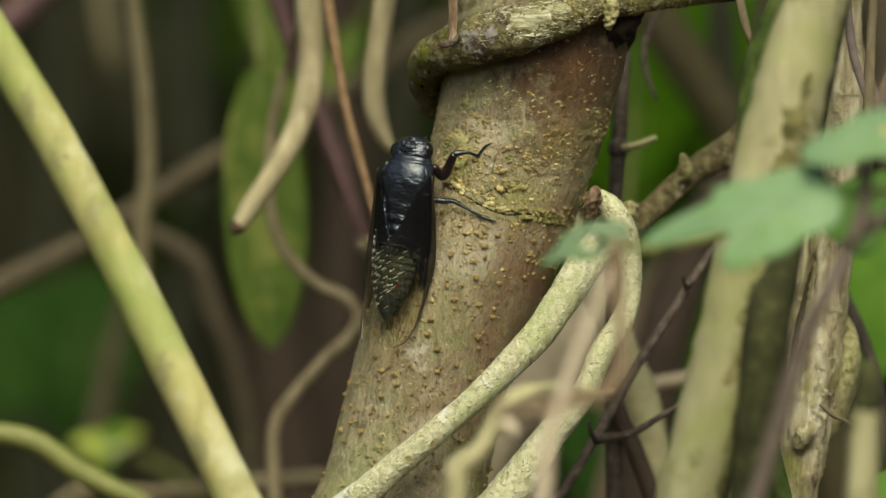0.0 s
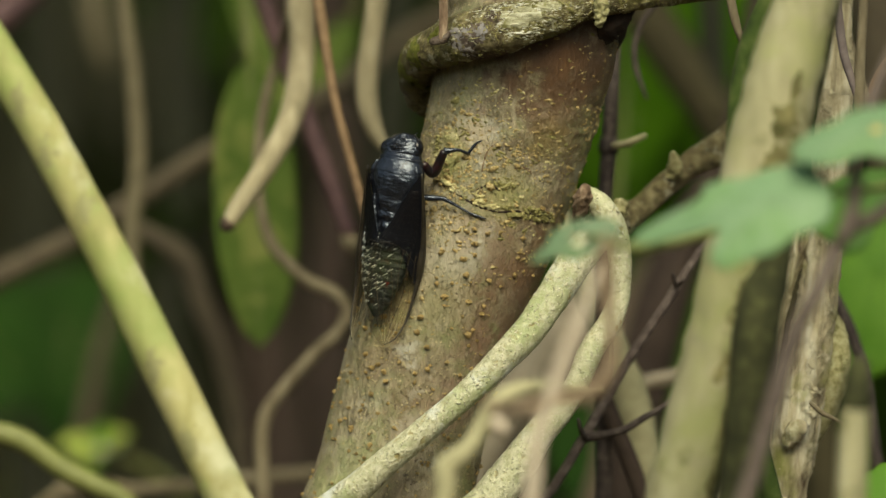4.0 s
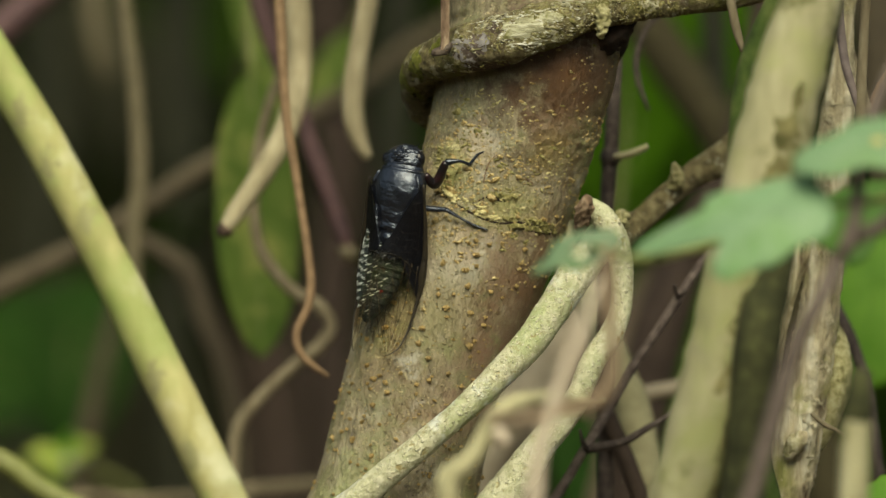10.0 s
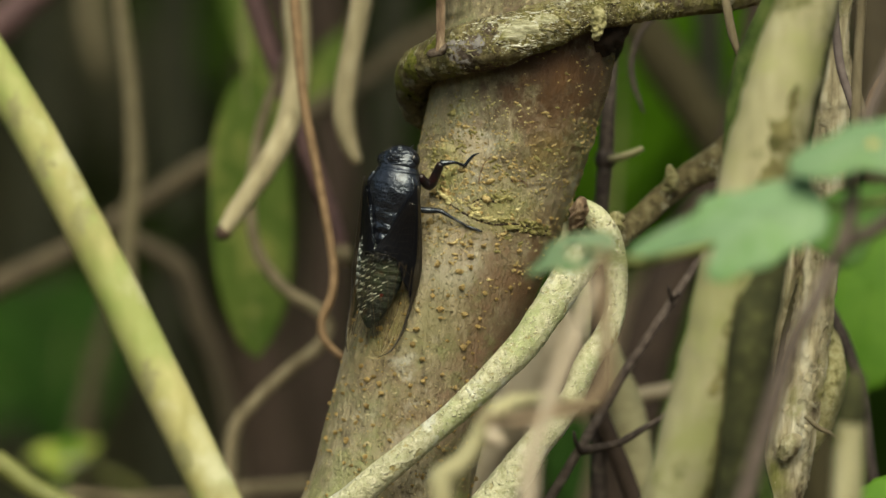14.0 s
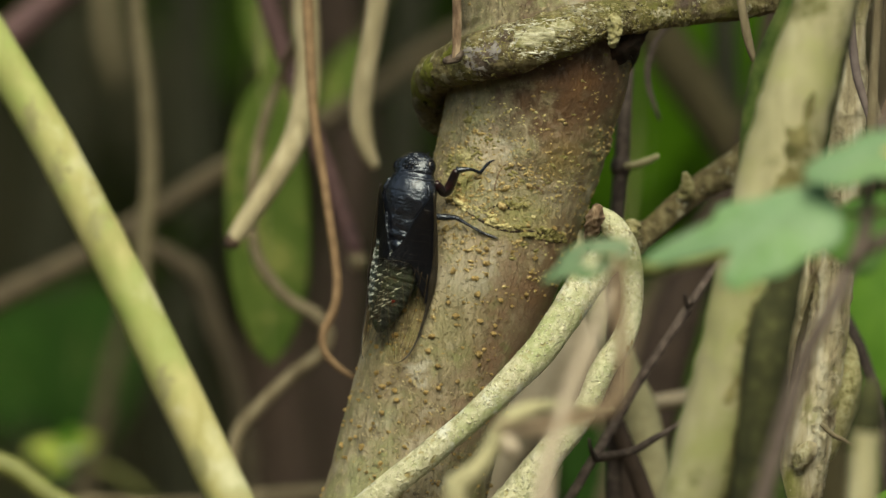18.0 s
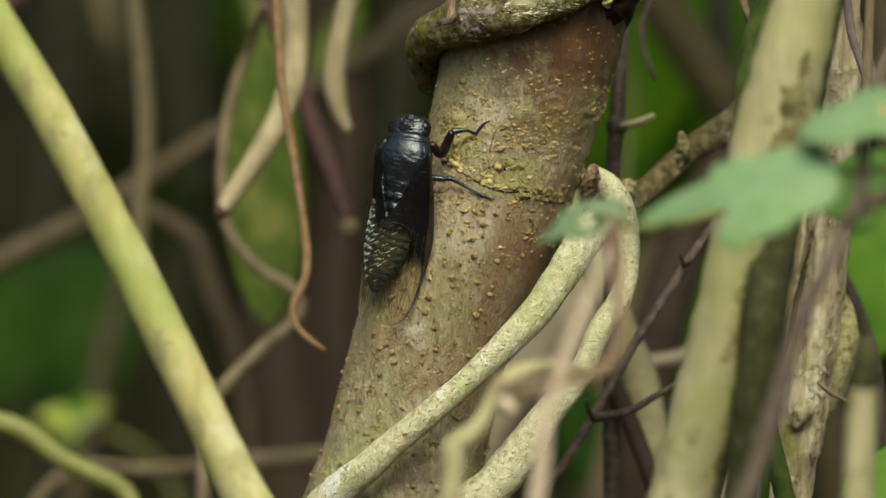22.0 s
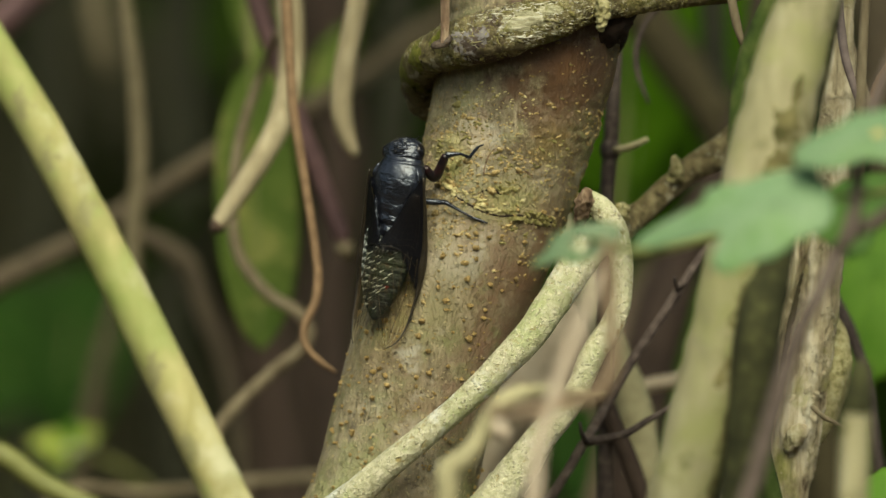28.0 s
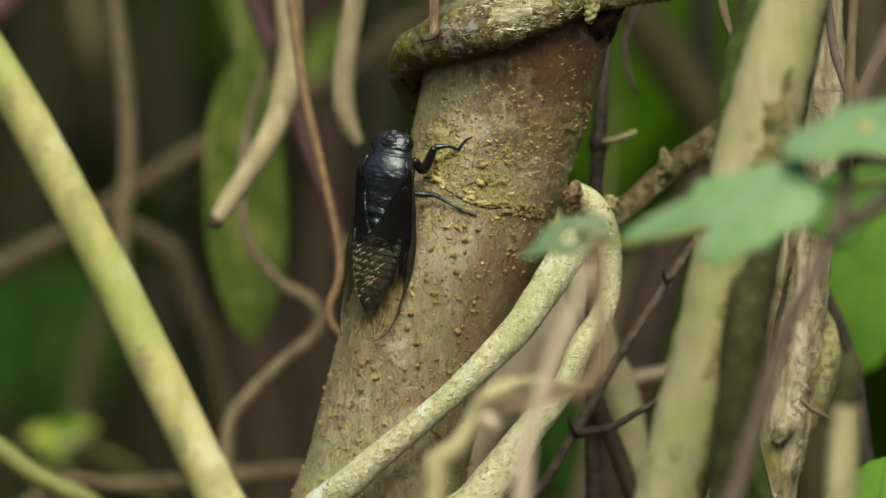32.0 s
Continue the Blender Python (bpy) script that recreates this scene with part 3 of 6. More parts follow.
# ---- the tree with the twining liana ----
def ring_scar(c, a, q):
    """The swollen, wrinkled ring round the trunk and the flare under the wrapped vine."""
    k = math.exp(-(((c.z - 112.2 - 0.12 * c.x) / 0.75) ** 2))
    wr = noise.noise(Vector((c.x * 1.5, c.y * 1.5, c.z * 5.5)))
    fine = noise.noise(Vector((c.x * 5, c.y * 5, c.z * 9)))
    rag = abs(noise.noise(Vector((c.x * 3.2 + 9, c.y * 3.2, c.z * 6))))
    spread = math.exp(-(((c.z - 112.9) / 1.6) ** 2))
    return k * (0.018 + 0.028 * wr + 0.03 * rag) + spread * 0.01 * rag + 0.003 * fine


TRUNK_LINE = [(-16, 3, 0, 3.2), (-10.5, 1.5, 60, 2.7), (-4.5, 0.5, 93, 2.35), (-1.4, 0, 102.71, 2.06), (-0.87, 0, 104.47, 1.94), (-0.12, 0, 107.58, 1.89), (0.7, 0, 109.61, 1.93), (1.47, 0, 111.64, 1.89), (1.91, 0, 113.39, 2.03), (2.22, 0, 114.75, 2.16),
              (2.27, 0, 115.69, 2.11), (1.97, 0, 116.78, 1.69), (1.43, 0, 120.02, 1.42), (2.0, 2, 150, 1.3), (6, 6, 200, 1.0), (4, 12, 260, 0.6)]


def host_tree():
    tree = empty("tree", (-0.16, 0.03, 0))
    o = tree.location / CM
    local = [(q[0] - o.x, q[1] - o.y, q[2] - o.z, q[3]) for q in TRUNK_LINE]

    def shape(c, a, q):
        return ring_scar(c + o, a, q)

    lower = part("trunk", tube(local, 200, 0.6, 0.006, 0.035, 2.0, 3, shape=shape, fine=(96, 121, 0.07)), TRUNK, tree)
    bark = skin(lower)
    tagged(tree, "slender young tree with olive-brown bark dotted with corky bumps", "tree")
    # the broken branch stub beneath the wrapping vine
    more(tree, [(3.21, 1, 114.66, 0.82), (3.88, 0.5, 115, 0.62), (4.21, 0.3, 115.24, 0.49), (4.41, 0.1, 115.35, 0.32), (4.52, 0, 115.38, 0.19)], HOLLOW, "branch_stub", label="short broken branch stub, dark at its end", sides=28, step=0.15)
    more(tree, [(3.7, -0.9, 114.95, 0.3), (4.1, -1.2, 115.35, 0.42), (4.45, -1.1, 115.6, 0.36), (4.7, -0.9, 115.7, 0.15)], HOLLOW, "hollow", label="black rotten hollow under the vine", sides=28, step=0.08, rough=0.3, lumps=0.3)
    # corky bumps: each one placed on the trunk's surface
    rng = random.Random(11)
    line = spline(TRUNK_LINE, 0.3)
    line = [q for q in line if 99 < q[2] < 118.5]
    shapes = []
    for k in range(6):
        me = bpy.data.meshes.new("lenticel")
        b = blob((0, 0, 0), (0.8, 0.72, 0.95), k, 0.6, 3)
        b.to_mesh(me)
        b.free()
        me.materials.append(CORK)
        me.shade_smooth()
        shapes.append(me)
    counted = [0]
    ball = bmesh.new()
    bmesh.ops.create_icosphere(ball, subdivisions=1, radius=1)
    grit_v, grit_f = [], []
    cells = [(v.co.copy()) for v in ball.verts]
    cell_f = [[v.index for v in f.verts] for f in ball.faces]
    ring_line = [q for q in line if 111.0 < q[2] < 114.4]
    for k in range(3100):
        q = rng.choice(line) if k < 2400 else rng.choice(ring_line)
        a = rng.uniform(-3.1, 0.15)
        n = Vector((math.cos(a), math.sin(a), 0.0))
        c = Vector(q[:3]) + Vector((0, 0, rng.uniform(-.2, .2)))
        hit = bark.ray_cast((c + n * 6 - o) * CM, -n)
        if hit[0] is None:
            continue
        cluster = noise.noise(Vector((c.x + n.x * 2, c.y + n.y * 2, c.z)) * 0.9) + 0.25
        ring = math.exp(-(((c.z - 112.6) / 1.2) ** 2))
        if rng.random() > (0.05 + 0.95 * cluster + 0.2 * ring if k < 2400 else 0.15 + 1.2 * (cluster - 0.1) + 0.5 * math.exp(-(((c.z - 111.9 - 0.1 * (c.x + n.x * 2)) / 0.5) ** 2))):
            continue
        if c.z > 113.2 and rng.random() < 0.5:
            continue
        size = min(0.085, (0.026 if k < 2400 else 0.02) * rng.lognormvariate(0.1, 0.5))
        m = Matrix.Translation(hit[0]) @ hit[1].to_track_quat("Z", "X").to_matrix().to_4x4()
        sx = size * CM
        full = size
        wide = rng.uniform(1.0, 1.8)
        if len(grit_v) > 0 and size > 0.042 and counted[0] < 110 and c.z < 111.4:
            counted[0] += 1
            ob = new("lenticel", shapes[k % 6])
            ob.parent = tree
            ob.matrix_basis = m @ Matrix.Diagonal((full * 0.9, full * min(wide, 1.3), full, 1))
        else:
            mm = m @ Matrix.Rotation(rng.uniform(-.6, .6), 4, "Z") @ Matrix.Diagonal((sx * 0.72, sx * wide, sx * 0.55, 1))
            base = len(grit_v)
            for co in cells:
                grit_v.append(mm @ (co * (1 + 0.7 * noise.noise(co * 1.9 + Vector((k, 0, 0))))))
            grit_f += [[base + i for i in f] for f in cell_f]
    low_line = [q for q in line if q[2] < 111.3]
    for k in range(215):
        q = rng.choice(low_line)
        a = rng.uniform(-3.1, 0.1)
        n = Vector((math.cos(a), math.sin(a), 0.0))
        c = Vector(q[:3]) + Vector((0, 0, rng.uniform(-.2, .2)))
        hit = bark.ray_cast((c + n * 6 - o) * CM, -n)
        if hit[0] is None:
            continue
        sx = min(0.075, 0.032 * rng.lognormvariate(0.1, 0.42))
        ob = new("lenticel", shapes[k % 6])
        ob.parent = tree
        ob.matrix_basis = Matrix.Translation(hit[0] + hit[1] * (sx * 0.2 * CM)) @ hit[1].to_track_quat("Z", "X").to_matrix().to_4x4() @ Matrix.Diagonal((sx, sx * rng.uniform(.9, 1.5), sx * 1.35, 1))
    ball.free()
    scatter("split_bark", bark, [(1.35, 0, 111.3, 1.89), (1.68, 0, 112.38, 1.95), (1.91, 0, 113.39, 2.03)], 1300, 0.017, CREAM, tree, o, "cream flakes of split bark", 21, 0.45, 6.0, 0.6, 1.2, 0.34, 3.0)
    scatter("split_bark", bark, [(1.3, 0, 111.16, 1.89), (1.64, 0, 112.31, 1.95), (1.91, 0, 113.39, 2.03)], 1200, 0.02, OLIVEFLAKE, tree, o, "olive flakes of split bark", 22, 0.45, 6.0, 0.5, 1.2, 0.3, 3.0)
    scatter("split_bark", bark, [(1.24, 0, 111.01, 1.89), (1.35, 0, 111.37, 1.89)], 2000, 0.022, LENTICEL, tree, o, "ochre flakes of split bark", 23, 0.4, 6.0, 1.0, 1.4, 0.2, 2.4)
    scatter("split_bark", bark, [(0.22, 0, 111.91, 1.89), (1.3, 0, 112.31, 1.89)], 350, 0.022, OLIVEFLAKE, tree, o, "olive flakes of split bark", 24, 0.45, 6.0, 0.7, 3.0, 0.25, 4.0)

    def seam(name, line, radius, material, label, seed, sink=0.0, crumbs=True):
        """A crumbling ridge (many small lumps) or a crack that follows the bark through points (x, z) in centimetres."""
        pick = random.Random(seed)
        path = spline([(x, 0.0, z, radius) for x, z in line], 0.03)
        pts, lumps = [], []
        for i, (x, _, z, r) in enumerate(path):
            fade = min(1.0, 0.3 + 0.25 * min(i, len(path) - 1 - i))
            for k in range(2 if crumbs else 1):
                spread = radius * 1.1 if crumbs else 0.0
                hit = bark.ray_cast((Vector((x + pick.uniform(-spread, spread), -8, z + pick.uniform(-spread, spread))) - o) * CM, Vector((0, 1, 0)))
                if hit[0] is None:
                    continue
                q = hit[0] / CM - hit[1] * sink
                if not crumbs:
                    pts.append((q.x, q.y, q.z, r * fade * pick.uniform(0.5, 1.2)))
                elif noise.noise(Vector((x * 2.2, z * 2.2, seed))) > -0.25:
                    g = r * fade * pick.lognormvariate(-0.35, 0.45)
                    turn = Matrix.Rotation(pick.uniform(-0.7, 0.7), 3, "Y")
                    lumps.append(blob(q, (g * pick.uniform(1, 2.2), g * 0.9, g * 0.7), pick.randrange(99), 0.9, 1, turn))
        part(name, join(lumps) if crumbs else tube(pts, 10, 0.03, 0.4, 0.5, 1.1, seed), material, tree, label)

    fold = [(0.15, 111.6), (0.45, 111.4), (0.79, 111.19), (1.16, 111.0), (1.59, 110.9), (1.99, 110.92), (2.39, 110.85), (2.93, 110.71)]
    seam("bark_ridge", fold[:5], 0.055, CREAM, "pale crumbling lip of the ring scar", 1, 0.0)
    seam("bark_ridge", fold[4:], 0.045, OLIVEFLAKE, "olive crumbling lip of the ring scar", 2, 0.0)
    seam("bark_ridge", [(0.6, 111.38), (0.85, 111.3), (1.2, 111.17), (1.6, 111.08)], 0.04, CREAM, "pale crumbling lip of the ring scar", 3)
    seam("bark_ridge", [(1.1, 111.42), (1.3, 111.5), (1.55, 111.5), (1.68, 111.4), (1.9, 111.42), (2.28, 111.33)], 0.04, OLIVEFLAKE, "olive crumbling edge of a wound", 4)
    seam("bark_ridge", [(0.1, 111.72), (0.2, 111.55), (0.38, 111.6), (0.5, 111.48)], 0.06, LENTICEL, "ochre corky lump beside the insect", 5)
    seam("bark_ridge", [(1.75, 110.78), (2.15, 110.72), (2.6, 110.66), (2.95, 110.6)], 0.045, OLIVEFLAKE, "olive crumbling lip of the ring scar", 6)
    seam("bark_ridge", [(2.3, 112.72), (2.5, 112.66), (2.65, 112.52)], 0.035, LENTICEL, "ochre corky fold", 7)
    seam("bark_ridge", [(1.9, 111.86), (2.2, 111.84), (2.35, 111.7)], 0.022, STUBBARK, "brown corky fold", 8)
    seam("bark_ridge", [(0.1, 112.2), (0.16, 112.45), (0.14, 112.7)], 0.05, OLIVEFLAKE, "fibrous yellowish bark", 9)
    seam("bark_ridge", [(0.28, 112.15), (0.34, 112.4), (0.31, 112.62)], 0.045, OLIVEFLAKE, "fibrous yellowish bark", 10)
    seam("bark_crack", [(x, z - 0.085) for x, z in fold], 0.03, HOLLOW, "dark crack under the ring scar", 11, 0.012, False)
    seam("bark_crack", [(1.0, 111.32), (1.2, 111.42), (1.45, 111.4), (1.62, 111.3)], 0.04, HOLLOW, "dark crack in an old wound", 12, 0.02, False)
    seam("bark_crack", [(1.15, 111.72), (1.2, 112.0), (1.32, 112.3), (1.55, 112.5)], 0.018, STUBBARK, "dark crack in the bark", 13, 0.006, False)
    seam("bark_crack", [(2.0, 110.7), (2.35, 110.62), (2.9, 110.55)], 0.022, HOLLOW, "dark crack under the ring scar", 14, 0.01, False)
    # the large corky bumps that stand out
    for k, (x, z, r) in enumerate(((-0.14, 107.62, 0.094), (-0.79, 107.25, 0.08), (-1.15, 107.02, 0.107), (0.82, 107.91, 0.14), (0.84, 107.65, 0.08), (0.94, 108.02, 0.08), (-0.43, 106.77, 0.067), (-0.9, 105.69, 0.08), (-1.47, 105.29, 0.094),
                                   (-1.98, 105.13, 0.067), (-1.8, 105.07, 0.067), (-1.93, 105.64, 0.094), (-2.07, 105.9, 0.067), (-1.71, 106.09, 0.067), (-2.17, 106.28, 0.067), (-2.33, 106.52, 0.08), (-2.41, 105.7, 0.08),
                                   (0.33, 107.25, 0.08), (0.64, 106.94, 0.08), (0.0, 106.61, 0.067), (-0.32, 108.32, 0.08), (0.79, 109.33, 0.12), (0.46, 109.13, 0.08), (0.1, 109.12, 0.08), (1.33, 109.2, 0.094), (0.2, 109.85, 0.107),
                                   (1.93, 109.33, 0.094), (1.2, 108.59, 0.08), (0.99, 109.8, 0.094), (2.13, 110.2, 0.094), (1.59, 110.33, 0.08), (0.99, 110.4, 0.094))):
        hit = bark.ray_cast((Vector((x, -8, z)) - o) * CM, Vector((0, 1, 0)))
        if hit[0] is None:
            continue
        ob = new("lenticel", shapes[k % 6])
        ob.parent = tree
        r *= 0.68
        ob.matrix_basis = Matrix.Translation(hit[0] + hit[1] * (r * 0.25 * CM)) @ hit[1].to_track_quat("Z", "X").to_matrix().to_4x4() @ Matrix.Rotation(k * 1.3, 4, "Z") @ Matrix.Diagonal((r, r * 1.25, r * 1.1, 1))
    me = bpy.data.meshes.new("bark_grit")
    me.from_pydata(grit_v, [], grit_f)
    me.materials.append(LENTICEL)
    me.shade_smooth()
    ob = new("bark_grit", me)
    ob.parent = tree
    ob["label"] = "fine corky grit on the bark"
    ob["kind"] = "stuff"
    return tree


host_tree()


def wrapping_vine():
    v = stem("wrapping_vine", [(0.63, 2.4, 113.09, 0.27), (-0.16, 1.6, 113.62, 0.46), (-0.38, 0.3, 114.3, 0.46), (0.01, -1.1, 114.73, 0.51), (0.88, -2.2, 114.95, 0.56), (1.94, -2.62, 115.26, 0.59), (3.01, -2.45, 115.64, 0.53), (4.09, -1.8, 115.93, 0.45), (5.59, -1.2, 116.14, 0.38),
              (8.31, -0.5, 116.76, 0.35), (14, 3, 126, .3), (22, 10, 150, .3), (24, 20, 215, .25)], MOSSY, "thick mossy vine wrapped round the tree trunk", step=0.08, sides=64, rough=0.1, lumps=0.14)
    vine_skin, o = skin(v.children[0]), v.location / CM
    for k, (q, w, h) in enumerate((((2.1, -3, 115.43, 0.000), .42, .24), ((2.74, -3, 115.66, 0.000), .36, .15), ((1.83, -3, 115.25, 0.000), .2, .2), ((2.43, -3, 115.36, 0.000), .2, .1), ((1.68, -3, 115.45, 0.000), .12, .1))):
        crust("lichen_patch", vine_skin, q, (-0.05, -1, 0.25), (w, h), LICHEN, v, k, "pale lichen crust", 0.03, o, 0.75)
    way = [(-0.38, 0.3, 114.3, 0.46), (0.01, -1.1, 114.73, 0.51), (0.88, -2.2, 114.95, 0.56), (1.94, -2.62, 115.26, 0.59), (3.01, -2.45, 115.64, 0.53), (4.09, -1.8, 115.93, 0.45), (5.59, -1.2, 116.14, 0.38)]
    patch = [(1.8, -2.55, 115.22, 0.55), (2.2, -2.62, 115.34, 0.58), (2.6, -2.55, 115.48, 0.55)]
    scatter("lichen_fibre", vine_skin, patch, 650, 0.0095, FIBRE, v, o, "whitish fibres of a lichen patch", 34, 0.35, 3.0, 0.6, 0.7, -0.15, 7.0)
    scatter("lichen_fibre", vine_skin, way[3:6], 1100, 0.009, WARTY, v, o, "olive fibres of bark", 35, 0.2, 3.0, 0.7, 0.7, -0.3, 8.0)
    scatter("bark_pit", vine_skin, way[1:6], 260, 0.01, HOLLOW, v, o, "dark pits between the fibres", 36, 0.2, 3.0, 0.3, 0.9, 0.0, 6.0)
    scatter("bark_flake", vine_skin, way[4:], 220, 0.01, PALEGRIT, v, o, "pale raised fibres of lichen", 31, 0.3, 3.0, 0.5, 0.8, 0.1, 4.0)
    scatter("bark_flake", vine_skin, way[2:], 1800, 0.014, OLIVEFLAKE, v, o, "olive moss crumbs", 32, 0.3, 3.0, 0.6, 6.0, 0.05, 3.0)
    scatter("bark_flake", vine_skin, way[:3], 900, 0.013, OLIVEFLAKE, v, o, "olive moss crumbs", 33, 0.3, 3.0, 0.5, 6.0, 0.1, 2.0)
    for k, (q, face, w, h) in enumerate((((-0.75, 0.0, 114.3), (-0.8, -0.7, 0.1), .45, .5), ((-0.45, -1.2, 114.55), (-0.6, -0.8, 0.2), .35, .4), ((0.1, -2, 115.0), (-0.2, -0.9, 0.4), .2, .18), ((-0.6, -0.2, 113.85), (-0.7, -0.8, -0.1), .3, .3))):
        crust("moss_cushion", vine_skin, q, face, (w, h), GOLDMOSS, v, 50 + k, "yellow-green moss", 0.02, o, 0.9)
    crust("dark_patch", vine_skin, (0.88, -3, 114.92, 0.000), (-0.05, -1, 0.1), (.45, .35), DARKBARK, v, 7, "dark bare patch of bark", 0.004, o, 1.2)
    for k, (x, z, w, h) in enumerate(((0.6, 114.95, .2, .26), (0.95, 115.0, .24, .2), (1.15, 115.1, .16, .2), (0.75, 114.65, .26, .1), (0.45, 115.12, .1, .12))):
        crust("lichen_patch", vine_skin, (x, -3, z), (-0.05, -1, 0.1), (w, h), BLUELICHEN, v, 8 + k, "grey lichen patch", 0.004, o, 0.8)
    more(v, [(3.89, -2.6, 115.93, 0.12), (3.97, -2.7, 115.71, 0.17), (3.95, -2.7, 115.44, 0.16), (3.91, -2.6, 115.21, 0.080)], WARTY, "bark_wart", label="pale flaky growth", sides=36, step=0.025, rough=0.5, lumps=0.5)
    return v


wrapping_vine()
t = stem("twig", [(0.21, -2.75, 114.89, 0.12), (0.23, -2.75, 115.05, 0.11), (0.24, -2.7, 115.85, 0.11), (0.19, -2.6, 117.44, 0.11), (0.4, -2, 122, .1), (2, 0, 150, .08)], STUBBARK, "thin dry twig resting against the wrapped vine", "twig", 0.15, 12)
more(t, [(-0.03, -2.85, 114.82, 0.093), (0.09, -2.75, 114.86, 0.11), (0.26, -2.75, 114.94, 0.12), (0.37, -2.7, 115.05, 0.080)], DARKBARK, "node", label="brown shrivelled node", rough=0.3, step=0.06)


def twining_liana():
    low = [(-22, 6, 0, .7), (-18, 4, 50, .6), (-10, -1, 90, .5), (-3, -2.2, 103.12, 0.43), (-1.79, -2.8, 104.27, 0.37), (-1.12, -2.9, 104.88, 0.33), (-0.45, -2.92, 105.44, 0.31), (0.21, -2.9, 106, 0.3), (0.88, -2.85, 106.59, 0.31), (1.55, -2.7, 107.25, 0.34), (2.22, -2.4, 107.94, 0.38), (2.78, -2, 108.71, 0.402), (3.34, -1.5, 109.59, 0.43), (3.83, -0.6, 110.24, 0.418), (4.13, 0.6, 110.73, 0.339)]
    down = [(3.56, -0.8, 111.32, 0.175), (3.91, -1, 111.05, 0.283), (4.22, -1, 110.64, 0.31), (4.42, -0.8, 110.05, 0.29), (4.46, -0.7, 109.41, 0.27), (4.43, -0.7, 108.73, 0.263), (4.21, -0.9, 108.17, 0.283), (3.91, -1.1, 107.76, 0.296), (3.7, -1.2, 107.39, 0.296), (3.46, -1.2, 106.78, 0.296), (3.07, -1.2, 106.15, 0.323), (2.61, -1.2, 105.63, 0.363),
            (2.25, -1.2, 105.13, 0.416), (1.79, -1.2, 104.48, 0.47), (1.17, -1.2, 103.76, 0.497), (-0.19, -1.2, 102.76, 0.47), (-3, 1, 90, .5), (-6, 4, 50, .6), (-9, 7, 0, .7)]
    v = stem("twining_liana", low,
             LIANA, "pale greenish liana with gritty bark crossing the tree trunk", step=0.12, sides=48, rough=0.03, lumps=0.06)
    more(v, [(3.65, -1.5, 111.44, 0.11), (3.6, -1.6, 111.27, 0.17), (3.53, -1.4, 110.98, 0.19), (3.45, -1, 110.55, 0.11)], STUBBARK, "stub", label="brown broken stub", sides=32, step=0.03, rough=0.35, lumps=0.3)
    more(v, down,
         PALELIANA, "hanging_stem", sides=48, step=0.12, rough=0.04, lumps=0.06)
    o = v.location / CM
    scatter("bark_grit", skin(v.children[0]), low, 2600, 0.019, PALEGRIT, v, o, "fine pale warts on the bark", 5, flat=0.45)
    scatter("bark_grit", skin(v.children[-2]), down, 3200, 0.02, PALEGRIT, v, o, "fine pale warts on the bark", 6, flat=0.5)
    scatter("bark_grit", skin(v.children[0]), low, 1500, 0.022, LENTICEL, v, o, "brown corky grit on the bark", 8, clump=0.12)
    scatter("bark_grit", skin(v.children[2]), down, 2200, 0.026, LENTICEL, v, o, "brown corky grit on the bark", 9, clump=0.0)
    scatter("bark_pitting", skin(v.children[0]), low, 260, 0.022, CUT, v, o, "tiny dark pits", 7, flat=0.25)
    return v


twining_liana()
t = stem("mossy_branch", [(4.36, 1, 110.39, 0.35), (4.99, 1.6, 110.91, 0.31), (5.69, 2.2, 111.55, 0.29), (6.38, 2.6, 112.07, 0.33), (7.02, 3, 112.43, 0.4), (8.5, 4, 114.01, 0.4), (14, 8, 126, .4), (20, 14, 170, .35), (22, 20, 230, .3)], MOSSY, "mossy woody branch growing up beside the tree", "branch", 0.2, 28, rough=0.08, lumps=0.12)
more(t, [(5.76, 2, 111.73, 0.16), (5.85, 1.8, 111.95, 0.18), (5.82, 1.7, 112.14, 0.12), (5.75, 1.6, 112.28, 0.055)], WARTY, "bud", rough=0.7, lumps=0.6, step=0.03, sides=32)
more(t, [(4.53, 0.6, 110.77, 0.14), (4.5, 0.4, 110.96, 0.18), (4.44, 0.3, 111.12, 0.095)], WARTY, "bud", rough=0.7, lumps=0.6, step=0.03, sides=32)

t = stem("jointed_sapling", [(4.6, 8, 0, .35), (4.4, 6, 80, .25), (4.17, 4, 110.29, 0.19), (4.22, 4, 111.53, 0.18), (4.29, 4, 112.47, 0.19), (4.36, 4, 114.01, 0.18), (4.43, 4.5, 115.55, 0.17), (5, 6, 140, .18), (8, 9, 230, .15)], DARKTWIG, "thin dark jointed sapling behind the tree", "sapling", 0.2, 14)
more(t, [(4.29, 4, 112.28, 0.22), (4.29, 4, 112.47, 0.26), (4.29, 4, 112.66, 0.21)], DARKTWIG, "joint", step=0.06)
more(t, [(4.39, 3.6, 112.46, 0.083), (4.76, 3.4, 112.53, 0.096), (5.17, 3.2, 112.72, 0.06)], OLIVETWIG, "shoot", label="pale broken side shoot")
stem("dry_twig", [(5.25, 5.22, 113.62, 0.042), (5, 5.22, 114.32, 0.069), (4.94, 5.22, 114.94, 0.069), (5.19, 5.22, 115.63, 0.069), (5.57, 5.22, 116.12, 0.056), (7, 7, 124, .08), (12, 10, 160, .1)], DARKTWIG, "thin dark curled twig hanging behind the trunk", "twig", 0.2, 8)

